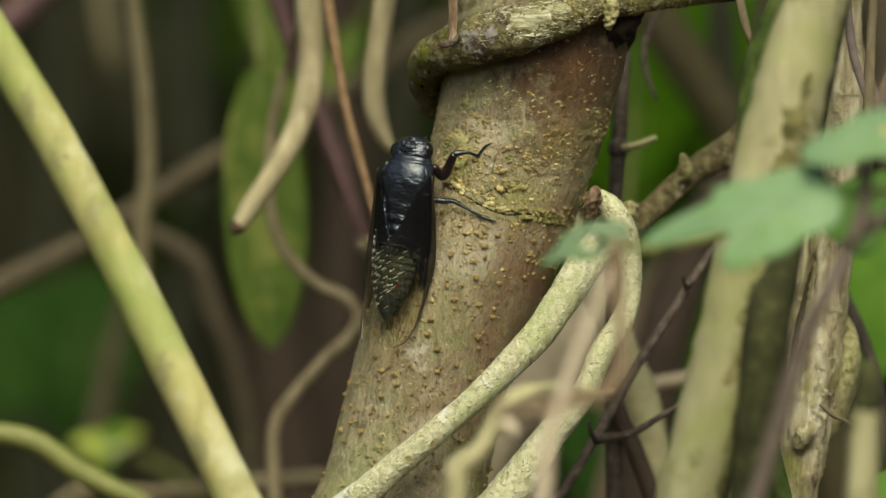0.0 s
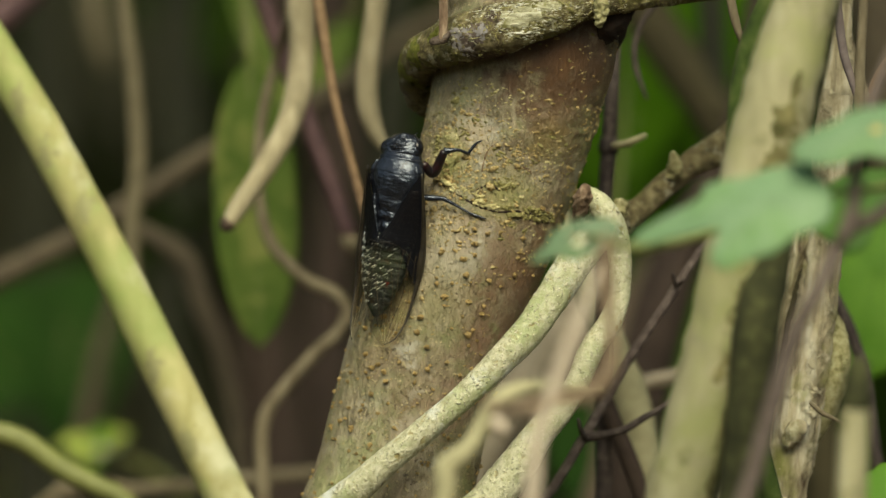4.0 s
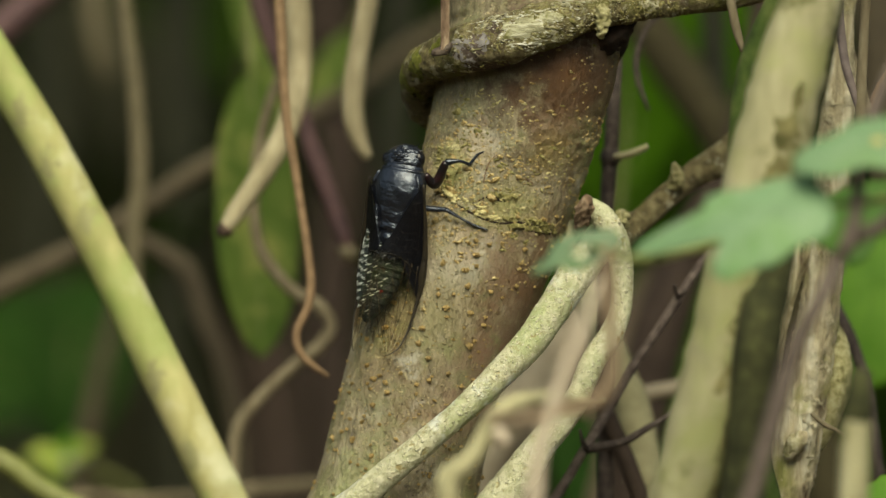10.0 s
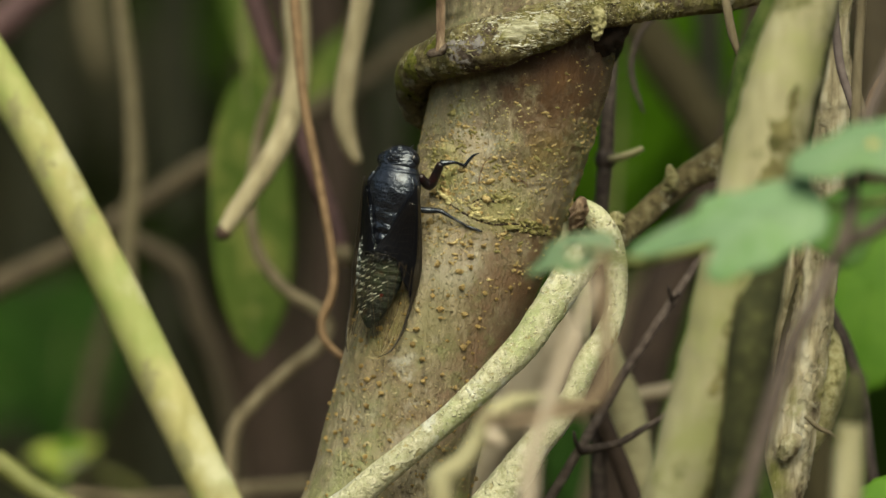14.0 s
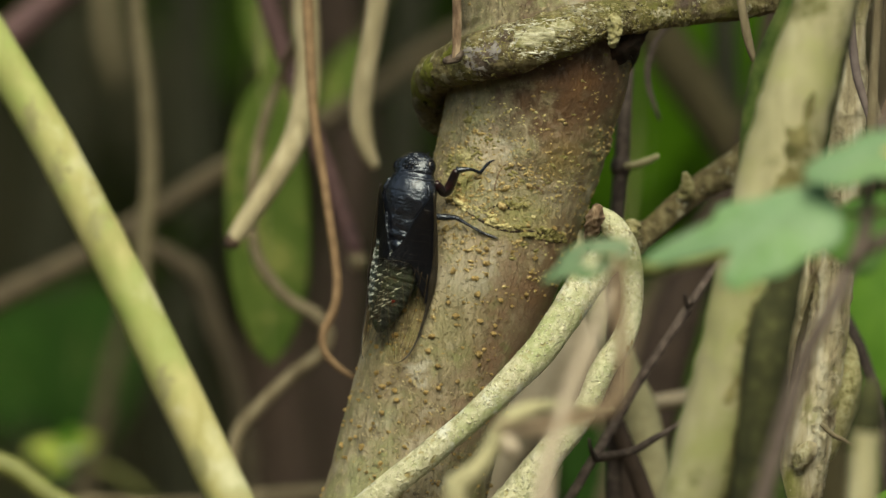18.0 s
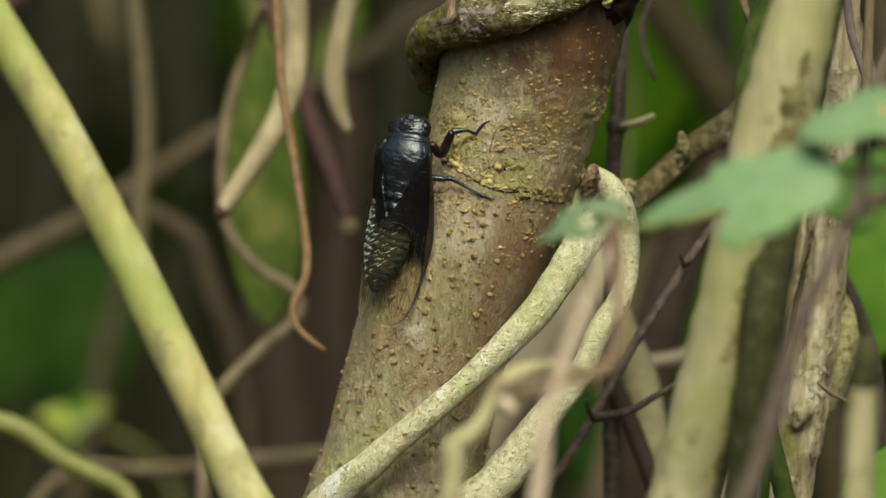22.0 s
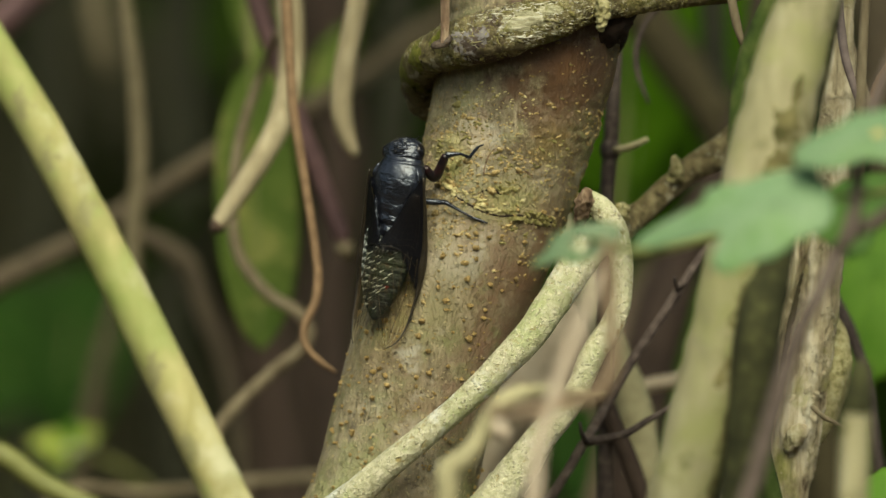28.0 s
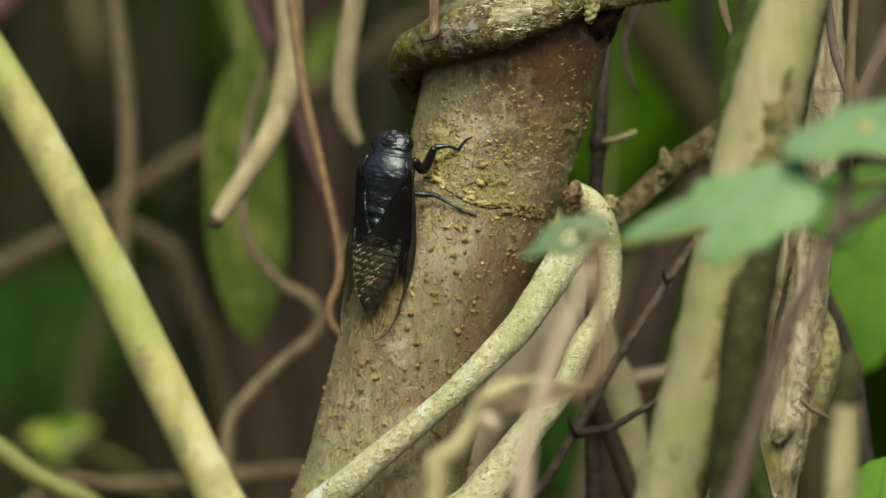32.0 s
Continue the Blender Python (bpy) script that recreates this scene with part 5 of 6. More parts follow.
SWAYING["purple"] = stem("purplish_vine", [(-14, 12, 230, .3), (-8, 11, 140, .3), (-4.77, 12.47, 118.64, 0.26), (-4.22, 12.47, 116.34, 0.24), (-3.22, 12.47, 113.61, 0.23), (-2.53, 12.47, 111.74, 0.23), (-2, 12.47, 110.23, 0.22)], PURPLE, "purplish-brown vine hanging with a pale broken end", "vine", 0.3, 14)
more(SWAYING["purple"], [(-2.03, 12.47, 110.3, 0.22), (-1.93, 12.47, 110.01, 0.24), (-1.88, 12.47, 109.84, 0.11)], DRY, "broken_end", label="pale broken end", step=0.1)

# ---- background stems ----
def far_vine(pts, material, label, step=0.5, sides=12):
    return stem("thicket_vine", pts, material, label, "vine", step, sides, group="vines of the thicket")


far_vine([(-3, 22, 0, 0.304), (-3, 20, 60, 0.304), (-5.23, 18.27, 102.34, 0.213), (-6.26, 18.27, 105.14, 0.213), (-7.29, 18.27, 107.51, 0.213), (-7.82, 18.27, 109.13, 0.228), (-7.88, 18.27, 110.31, 0.236), (-7.71, 18.27, 112.08, 0.236), (-7.81, 18.27, 114.15, 0.213), (-8.1, 18.27, 116.51, 0.205), (-8.33, 18.27, 119.46, 0.205), (-9, 24, 200, 0.228)], MIDSTEM, "dull olive-brown upright vine in the thicket")
far_vine([(-34, 28, 90, .4), (-14.31, 24.07, 107.59, 0.39), (-11.88, 24.07, 109.03, 0.36), (-9.61, 24.07, 110.17, 0.33), (-7.64, 24.07, 111.45, 0.32), (-5.97, 24.07, 112.52, 0.3), (-3.39, 24.07, 113.8, 0.3), (-1.03, 37.12, 115.71, 0.32), (1.87, 38.57, 118.08, 0.32), (10, 30, 140, .3), (14, 34, 220, .3)], BACKSTEM, "dull brown vine slanting across the thicket")
far_vine([(-8.24, 24.07, 110.62, 0.21), (-7.49, 24.07, 110.24, 0.29), (-6.65, 24.07, 109.64, 0.32), (-6.12, 24.07, 108.2, 0.32), (-5.59, 24.07, 106.83, 0.29), (-5.06, 24.07, 103.04, 0.29), (-5, 26, 0, .4)], BACKSTEM, "arched grey-brown vine in the thicket")
far_vine([(-8.88, 41.48, 109.36, 0.21), (-9.46, 41.48, 107.4, 0.24), (-9.9, 41.48, 105.44, 0.28), (-10.52, 41.48, 102.5, 0.29), (-14, 31, 0, .4)], BACKSTEM, "thin brown vine deep in the thicket")
far_vine([(-20, 16, 60, .2), (-10.16, 19.73, 103.33, 0.13), (-7.49, 19.73, 103.6, 0.15), (-5.41, 19.73, 103.8, 0.18), (-3.33, 19.73, 104, 0.18), (-1.25, 19.73, 104.07, 0.18), (1.72, 19.73, 103.92, 0.18)], DRY, "thin brown level vine behind the tree", 0.4, 10)
far_vine([(-30, 20, 95, .5), (-14.8, 26.97, 113.7, 0.49), (-12.03, 26.97, 116, 0.46), (-10.88, 26.97, 117, 0.43), (-8.66, 26.97, 119.23, 0.43), (0, 22, 150, .4), (6, 24, 230, .4)], PURPLE, "dark purplish vine in shade")
far_vine([(-9.68, 47.27, 115.2, 0.17), (-9.9, 47.27, 116.04, 0.28), (-10.1, 47.27, 117.37, 0.33), (-10.27, 47.27, 120.72, 0.33), (-10, 34, 150, .3), (-12, 36, 235, .3)], MIDSTEM, "pale brown drooping vine end in the thicket")
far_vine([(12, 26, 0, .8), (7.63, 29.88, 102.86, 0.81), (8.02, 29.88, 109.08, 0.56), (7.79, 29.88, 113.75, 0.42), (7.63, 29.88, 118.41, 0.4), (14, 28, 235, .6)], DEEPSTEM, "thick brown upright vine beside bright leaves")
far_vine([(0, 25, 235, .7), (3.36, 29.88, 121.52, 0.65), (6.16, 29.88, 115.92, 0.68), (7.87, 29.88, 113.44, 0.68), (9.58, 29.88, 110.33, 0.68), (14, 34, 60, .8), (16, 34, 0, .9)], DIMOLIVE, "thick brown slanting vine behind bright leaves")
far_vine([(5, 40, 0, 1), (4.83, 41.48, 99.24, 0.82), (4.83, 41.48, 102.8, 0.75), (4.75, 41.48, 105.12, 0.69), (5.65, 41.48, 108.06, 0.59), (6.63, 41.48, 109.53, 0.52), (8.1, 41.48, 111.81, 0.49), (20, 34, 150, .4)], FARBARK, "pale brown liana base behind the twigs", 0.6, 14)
far_vine([(4, 50, 0, .8), (-2.56, 63.23, 101.83, 0.78), (-3.28, 63.23, 107.17, 0.78), (-2.92, 63.23, 112.51, 0.75), (-3.28, 63.23, 117.85, 0.71), (-3, 46, 235, .5)], MAROON, "dim brown upright vine deep in the thicket", 0.6, 12)
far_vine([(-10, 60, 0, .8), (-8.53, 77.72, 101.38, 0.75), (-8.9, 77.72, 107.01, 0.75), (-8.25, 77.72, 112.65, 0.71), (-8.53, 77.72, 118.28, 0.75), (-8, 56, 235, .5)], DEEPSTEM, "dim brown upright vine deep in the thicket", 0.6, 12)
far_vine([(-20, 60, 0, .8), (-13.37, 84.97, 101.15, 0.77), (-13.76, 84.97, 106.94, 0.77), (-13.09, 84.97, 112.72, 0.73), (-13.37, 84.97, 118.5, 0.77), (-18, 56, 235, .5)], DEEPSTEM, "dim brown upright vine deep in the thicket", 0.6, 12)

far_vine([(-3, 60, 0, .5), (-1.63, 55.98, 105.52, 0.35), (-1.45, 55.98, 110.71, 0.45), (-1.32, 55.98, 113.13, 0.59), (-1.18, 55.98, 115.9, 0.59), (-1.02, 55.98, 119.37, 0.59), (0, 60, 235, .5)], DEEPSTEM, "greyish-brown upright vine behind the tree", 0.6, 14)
far_vine([(-6, 20, 60, .6), (1.11, 15.38, 104.19, 0.52), (2.13, 15.38, 105.94, 0.67), (3, 15.38, 107.32, 0.73), (3.73, 15.38, 108.56, 0.7), (4.31, 15.38, 109.87, 0.52), (4.68, 15.38, 110.6, 0.23)], OLIVEBARK, "olive-brown slanting stem behind the lianas", 0.4, 16)

far_vine([(-4, 70, 0, .9), (-5.04, 82.08, 101.24, 1.26), (-5.61, 82.08, 106.01, 1.22), (-5.99, 82.08, 110.78, 1.14), (-5.42, 82.08, 116.5, 0.95), (-5.04, 82.08, 120.32, 0.95), (-6, 86, 235, .6)], MAROON, "broad dull brown vine deep in the thicket", 0.6, 14)

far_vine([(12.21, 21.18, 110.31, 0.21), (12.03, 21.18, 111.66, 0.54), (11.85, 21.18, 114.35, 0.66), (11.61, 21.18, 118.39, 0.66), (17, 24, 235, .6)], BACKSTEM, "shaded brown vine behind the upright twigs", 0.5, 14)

far_vine([(10, 36, 235, .4), (8.17, 21.18, 113.9, 0.3), (6.82, 21.18, 110.61, 0.51), (6, 21.18, 108.22, 0.72), (5.47, 21.18, 105.83, 0.72), (5.18, 21.18, 103.13, 0.69), (6, 26, 40, .8), (7, 28, 0, .8)], MAROON, "dark maroon slanting vine behind the twigs", 0.5, 14)

# hanging leaf and green clumps
leaf("hanging_leaf", (-4.82, 18, 114.92), (-4.42, 16, 107.45), (0.15, -0.98, 0.1), 2.5, OLDLEAF, "long green leaf yellowing at its hanging tip", [(-4.82, 18, 114.92, 0.09), (-4.9, 18.5, 116, 0.1), (-4.7, 19, 119.3, 0.12), (-4, 22, 140, .12), (-4, 24, 235, .15)], cup=0.1, curl=0.03, seed=5, group="hanging leaves", lobes=0.05, bulge=1.15, blunt=0.55)
leaf("hanging_leaf", (-2.27, 32.77, 116.31, 0.000), (-3.72, 29.88, 113.67, 0.000), (0.1, -0.8, 0.6), 1.0, OLDLEAF, "yellow-green leaf behind the vines", [(-2.27, 32.77, 116.31, 0.079), (-1.64, 32.77, 117.89, 0.094), (2, 26, 140, .1), (3, 28, 235, .1)], cup=0.1, curl=0.03, seed=6, group="hanging leaves")
leaf("hanging_leaf", (-5.64, 35.67, 117.99, 0.000), (-3.84, 32.77, 113.16, 0.000), (0.1, -0.9, 0.4), 1.1, OLDLEAF, "narrow green leaf among hanging vines", [(-5.64, 35.67, 117.99, 0.080), (-5, 27, 130, .1), (-4, 28, 235, .1)], cup=0.1, curl=0.03, seed=8, group="hanging leaves")
BRIGHT = (((5.98, 41.48, 117.85, 0.000), (5.58, 38.57, 111.79, 0.000), 4.6), ((8.15, 53.07, 118.92, 0.000), (6.87, 50.17, 114.08, 0.000), 4.2), ((5.3, 55.98, 115.56, 0.000), (6.44, 53.07, 110.19, 0.000), 4.5), ((7.9, 61.77, 116.74, 0.000), (8.25, 61.77, 111.97, 0.000), 3.6), ((8.8, 47.27, 119.38, 0.000), (8.41, 45.82, 113.51, 0.000), 4.4))
for k, (b, q, w) in enumerate(BRIGHT):
    leaf("broad_leaf", b, q, (-0.2, -0.85, 0.5), w, GLOWLEAF, "bright green broad leaf behind the tree", [(*b[:3], .1), (b[0] + 1, b[1] + 3, 150, .12), (b[0] + 2, b[1] + 5, 230, .15)], cup=0.08, curl=0.03, seed=9 + k, group="broad leaves behind")
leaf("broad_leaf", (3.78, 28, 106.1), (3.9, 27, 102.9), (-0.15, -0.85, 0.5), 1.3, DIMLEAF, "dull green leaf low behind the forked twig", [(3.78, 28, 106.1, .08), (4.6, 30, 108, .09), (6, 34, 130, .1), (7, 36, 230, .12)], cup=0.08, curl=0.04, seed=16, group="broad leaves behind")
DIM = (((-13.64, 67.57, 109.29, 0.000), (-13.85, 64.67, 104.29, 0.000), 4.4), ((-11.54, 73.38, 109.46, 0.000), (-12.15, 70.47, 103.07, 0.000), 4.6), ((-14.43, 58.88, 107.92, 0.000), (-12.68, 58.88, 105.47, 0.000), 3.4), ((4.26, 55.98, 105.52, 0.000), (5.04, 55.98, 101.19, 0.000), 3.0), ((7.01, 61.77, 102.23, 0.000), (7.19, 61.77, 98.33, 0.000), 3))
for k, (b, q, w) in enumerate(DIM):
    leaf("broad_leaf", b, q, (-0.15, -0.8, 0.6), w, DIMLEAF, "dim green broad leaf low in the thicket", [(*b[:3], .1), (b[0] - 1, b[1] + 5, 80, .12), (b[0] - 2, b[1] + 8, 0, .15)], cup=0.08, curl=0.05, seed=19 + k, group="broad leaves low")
def leafy_sprig():
    """A low sprig with a few leaves at its tip, sunlight put into their colour."""
    o = (-9.39, 35.67, 104.44, 0.000)
    thing = empty("sprig", at_cm(*o))
    part("stalk", tube([(0, 0, 0, .1), (2.2, .5, -1.2, .1), (3.5, 1, -6, .12), (4, 2, -40, .15), (4, 3, -o[2], .2)], 10, 0.5), GREENSTEM, thing)
    for k, (dx, dz, ln, w, fx, mat) in enumerate(((-1.0, 0.1, 1.15, 0.9, -0.2, SUNNYLEAF), (0.7, 0.35, 1.1, 0.85, 0.2, SUNNYLEAF), (0.55, 0.1, 0.85, 0.8, 0.0, GLINTLEAF), (-0.6, -0.55, 0.9, 0.7, 0.1, SUNNYLEAF), (-0.2, -0.7, 0.9, 0.7, 0, LEAF), (0.3, 0.9, 0.8, 0.6, 0.1, LEAF))):
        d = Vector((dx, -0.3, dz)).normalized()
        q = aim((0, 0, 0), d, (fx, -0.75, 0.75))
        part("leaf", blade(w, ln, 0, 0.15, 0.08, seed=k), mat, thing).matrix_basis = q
    tagged(thing, "light yellow-green leafy sprig low in the thicket", "sprig")
    return thing


SWAYING["sprig"] = leafy_sprig()
SWAYING["shoot"] = stem("green_shoot", [(-22, 6, 90, .2), (-15.36, 9.57, 104.2, 0.26), (-12.81, 9.57, 105.27, 0.27), (-11.11, 9.57, 105.37, 0.28), (-10.12, 9.57, 105.12, 0.28), (-9.2, 9.57, 104.44, 0.27), (-8.21, 9.57, 103.95, 0.26), (-7.57, 9.57, 103.61, 0.26), (-7, 9.57, 101.37, 0.26), (-6, 7, 60, .25), (-5, 8, 0, .3)], GREENSTEM, "green arching shoot low in the thicket", "shoot", 0.3, 14)


# ---- the cicada ----
SHELL = surface("black_shell", [(0.004, 0.004, 0.006), (0.008, 0.009, 0.013), (0.015, 0.018, 0.026)], scale=420, rough=0.24, bump=0.3, depth=0.0005, spec=0.65, coat=0.2,
                patches=[((0.008, 0.01, 0.016), 300, 0.5, 0.6, 0.6)])
SHELL.node_tree.nodes["Principled BSDF"].inputs["Specular Tint"].default_value = (0.72, 0.84, 1.0, 1)
EYE_BLACK = surface("glossy_eye", [(0.004, 0.004, 0.005), (0.008, 0.008, 0.01)], scale=900, rough=0.1, bump=0.0, spec=0.25)
BANDED = surface("banded_abdomen", [(0.004, 0.006, 0.008), (0.013, 0.019, 0.019), (0.036, 0.05, 0.04)], scale=650, stretch=(1, 2.2, 1), rough=0.4, bump=0.8,
                 depth=0.0005, spec=0.4, patches=[((0.018, 0.03, 0.015), 260, 0.5, 0.62, 0.2), ((0.035, 0.025, 0.012), 330, 0.58, 0.66, 0)], speck=(0.15, 0.17, 0.15), speck_scale=1100, speck_at=(0.16, 0.06))
PALEHAIR = surface("silvery_down", [(0.25, 0.28, 0.27), (0.42, 0.46, 0.44), (0.62, 0.66, 0.64)], scale=1500, rough=0.6, bump=0.3)
RED = surface("red_spot", [(0.06, 0.006, 0.005), (0.16, 0.016, 0.01)], scale=900, rough=0.5, bump=0.2)
REDLEG = surface("dark_red_leg", [(0.003, 0.003, 0.004), (0.005, 0.003, 0.004), (0.022, 0.004, 0.005)], scale=500, rough=0.35, bump=0.2, spec=0.5)
VEIN = surface("wing_vein", [(0.008, 0.007, 0.006), (0.03, 0.024, 0.015)], scale=500, rough=0.4, bump=0.1)
VEINPALE = surface("amber_vein", [(0.035, 0.024, 0.011), (0.09, 0.063, 0.028)], scale=500, rough=0.4, bump=0.1)

TIPVEIN = surface("pale_wing_vein", [(0.22, 0.19, 0.11), (0.42, 0.38, 0.25)], scale=500, rough=0.3, bump=0.1, spec=0.6)
BROWNVEIN = surface("dark_brown_vein", [(0.006, 0.005, 0.004), (0.016, 0.011, 0.008)], scale=500, rough=0.35, bump=0.1)


def wing_film():
    """The fore wing's film: nearly black and leathery towards the root, clear with an amber tint towards the tip."""
    m = bpy.data.materials.new("wing_film")
    m.use_nodes = True
    t = m.node_tree
    p, out = t.nodes["Principled BSDF"], t.nodes["Material Output"]
    p.inputs["Base Color"].default_value = (0.009, 0.009, 0.012, 1)
    p.inputs["Specular Tint"].default_value = (0.72, 0.84, 1.0, 1)
    p.inputs["Roughness"].default_value = 0.42
    p.inputs["Specular IOR Level"].default_value = 0.3
    co = t.nodes.new("ShaderNodeTexCoord")
    xyz = t.nodes.new("ShaderNodeSeparateXYZ")
    n = t.nodes.new("ShaderNodeTexNoise")
    n.inputs["Scale"].default_value = 420
    t.links.new(co.outputs["Object"], xyz.inputs[0])
    t.links.new(co.outputs["Object"], n.inputs["Vector"])
    w = t.nodes.new("ShaderNodeMath")
    w.operation = "MULTIPLY_ADD"
    w.inputs[1].default_value = 0.003
    t.links.new(n.outputs["Fac"], w.inputs[0])
    side = t.nodes.new("ShaderNodeMath")
    side.operation = "ABSOLUTE"
    t.links.new(xyz.outputs["X"], side.inputs[0])
    reach = t.nodes.new("ShaderNodeMapRange")
    reach.inputs["From Min"].default_value, reach.inputs["From Max"].default_value = 0.0042, 0.0076
    reach.inputs["To Min"].default_value, reach.inputs["To Max"].default_value = 0.0, 0.009
    t.links.new(side.outputs["Value"], reach.inputs["Value"])
    y = t.nodes.new("ShaderNodeMath")
    y.operation = "ADD"
    t.links.new(xyz.outputs["Y"], y.inputs[0])
    t.links.new(reach.outputs["Result"], y.inputs[1])
    t.links.new(y.outputs["Value"], w.inputs[2])
    r = t.nodes.new("ShaderNodeMapRange")
    r.inputs["From Min"].default_value, r.inputs["From Max"].default_value = -0.0045, -0.0030
    r.inputs["To Min"].default_value, r.inputs["To Max"].default_value = 0.035, 1.0
    t.links.new(w.outputs["Value"], r.inputs["Value"])
    crease = t.nodes.new("ShaderNodeBump")
    crease.inputs["Strength"].default_value, crease.inputs["Distance"].default_value = 0.6, 0.0006
    t.links.new(n.outputs["Fac"], crease.inputs["Height"])
    t.links.new(crease.outputs["Normal"], p.inputs["Normal"])
    clear = t.nodes.new("ShaderNodeBsdfTransparent")
    clear.inputs["Color"].default_value = (0.978, 0.955, 0.89, 1)
    mix = t.nodes.new("ShaderNodeMixShader")
    t.links.new(r.outputs["Result"], mix.inputs["Fac"])
    t.links.new(clear.outputs["BSDF"], mix.inputs[1])
    t.links.new(p.outputs["BSDF"], mix.inputs[2])
    t.links.new(mix.outputs["Shader"], out.inputs["Surface"])
    return m


FILM = wing_film()


def wing_point(u, v, side):
    """A place on the folded wing: u from root to tip, v from the inner edge (0) to the front edge (1), in millimetres."""
    y = 12.5 - 41.5 * u
    outer = 6.4 + 1.7 * math.sin(math.pi * min(1.0, 0.1 + u * 0.85)) ** 0.8 - 3.4 * max(0, u - 0.6) ** 1.5
    inner = 6.6 - 6.4 * min(1.0, max(0.0, u - 0.03) / 0.39) ** 0.9 + 2.2 * max(0, u - 0.6) ** 1.2
    if u > 0.86:
        k = (u - 0.86) / 0.14
        mid = inner + (outer - inner) * 0.62
        inner += (mid - inner) * k**2.2
        outer += (mid - outer) * k**3.5
    if side > 0 and u > 0.3:
        inner -= 1.6 * min(1, (u - 0.3) / 0.2) * (1 if u < 0.7 else max(0, 1 - (u - 0.7) / 0.16))
    x = inner + (outer - inner) * v
    flat = min(1.0, max(0.0, u - 0.1) / 0.5)
    roof = 7.5 + (0.12 if side > 0 else 0) - (0.1 + 0.2 * flat) * abs(x) - (0.078 + 0.027 * flat) * x * x - 2.6 * u + 2.0 * max(0.0, 1 - u / 0.3)
    return Vector((side * x, y, roof)) * 0.001


def wing(parent, side):
    bm = bmesh.new()
    nu, nv = 40, 12
    g = [[bm.verts.new(wing_point(i / nu, j / nv, side)) for j in range(nv + 1)] for i in range(nu + 1)]
    for i in range(nu):
        for j in range(nv):
            f = (g[i][j], g[i][j + 1], g[i + 1][j + 1], g[i + 1][j])
            bm.faces.new(f if side > 0 else f[::-1])
    bmesh.ops.solidify(bm, geom=bm.faces[:], thickness=0.00006)
    film = part("forewing", bm, FILM, parent, "smoky wing, black at its root and clear towards its tip")
    def vein(pairs, r, material, name="vein"):
        radii = r if isinstance(r, tuple) else (r,) * len(pairs)
        pts = [(*(wing_point(u, v, side) * 100), q) for (u, v), q in zip(pairs, radii)]
        pts = [(x, y, z + 0.006, q) for x, y, z, q in pts]
        part(name, tube(pts, 6, 0.12, 0, 0), material, film)
    vein([(0, 1), (.2, 1), (.4, 1), (.5, .985), (.6, .98), (.7, .985), (.85, 1), (.95, 1), (1, .9)], (.03, .05, .08, .105, .065, .036, .026, .018, .008), VEIN, "front_edge")
    vein([(.44, 0), (.6, 0), (.8, 0), (.95, 0.05), (1, .6)], 0.003, VEINPALE)
    vein([(.43, .02), (.42, .2), (.42, .45), (.45, .7), (.5, .88)], 0.01, VEIN, "cross_vein")
    for k, (v0, v1, v2) in enumerate(((.22, .2, .3), (.5, .46, .42), (.78, .8, .66))):
        vein([(.43, v0 * .9), (.5, v0), (.66, v1), (.9, v2)], 0.006, VEIN)
    for pts in (((.55, .5), (.7, .62), (.86, .6)), ((.6, .2), (.72, .3), (.9, .42)), ((.56, .8), (.7, .9), (.88, .86)), ((.66, .46), (.68, .34), (.66, .22)), ((.74, .62), (.76, .54), (.75, .45)), ((.8, .6), (.9, .66), (.975, .7)), ((.82, .42), (.92, .5), (.975, .52))):
        vein(pts, 0.005, VEINPALE)
    for v0, v1 in () if side < 0 else ((.12, .1), (.25, .2), (.36, .33), (.45, .45), (.54, .58), (.62, .7), (.72, .78), (.8, .85)):
        vein([(.1, .5 + (v0 - .5) * .6), (.22, v0), (.34, v1), (.42, v1)], 0.003, BROWNVEIN)
    for u in () if side < 0 else (.16, .2, .24, .28, .32, .36, .395):
        vein([(u, .2), (u + .01, .45), (u - .005, .7), (u + .01, .85)], 0.0035, BROWNVEIN, "cross_vein")
    for pts in (((.46, .9), (.6, .9), (.74, .92), (.86, .93)), ((.45, .8), (.6, .78), (.76, .8), (.92, .78)), ((.44, .68), (.58, .66), (.74, .7), (.9, .7)), ((.9, .3), (.95, .42), (.985, .5)), ((.88, .5), (.94, .56), (.985, .58)), ((.86, .7), (.93, .7), (.985, .68)), ((.86, .84), (.93, .82), (.985, .76))):
        vein(pts, 0.0045, TIPVEIN if pts[0][0] > .8 else VEINPALE)


def shell(sections, bumps, seed, ribs=0.0, pitch=1.0, front=-99.0):
    """A closed body of the insect with wrinkles and, past front, ribs across it: sections as for loft()."""
    bm = loft([tuple(q) for q in spline(sections, 0.16)], 96)
    for v in bm.verts:
        c = v.co * 1000 + Vector((seed * 11.0, 0, 0))
        g = noise.noise(c * 0.45) + 0.6 * noise.noise(Vector((c.x * 0.9, c.y * 1.6, c.z * 0.9))) - 0.5 * abs(noise.noise(c * 0.8 + Vector((5, 5, 5)))) + 0.35 * noise.noise(c * 2.1)
        if ribs and c.y > front:
            y = c.y + 0.05 * (v.co.x * 1000) ** 2 * 0.5 + 0.5 * noise.noise(c * 0.5)
            g += ribs / max(bumps, 0.01) * math.sin(y * 2 * math.pi / pitch) * min(1.0, c.y - front)
        v.co.x *= 1 + 0.2 * bumps * g
        v.co.z *= 1 + 0.6 * bumps * g
    return bm


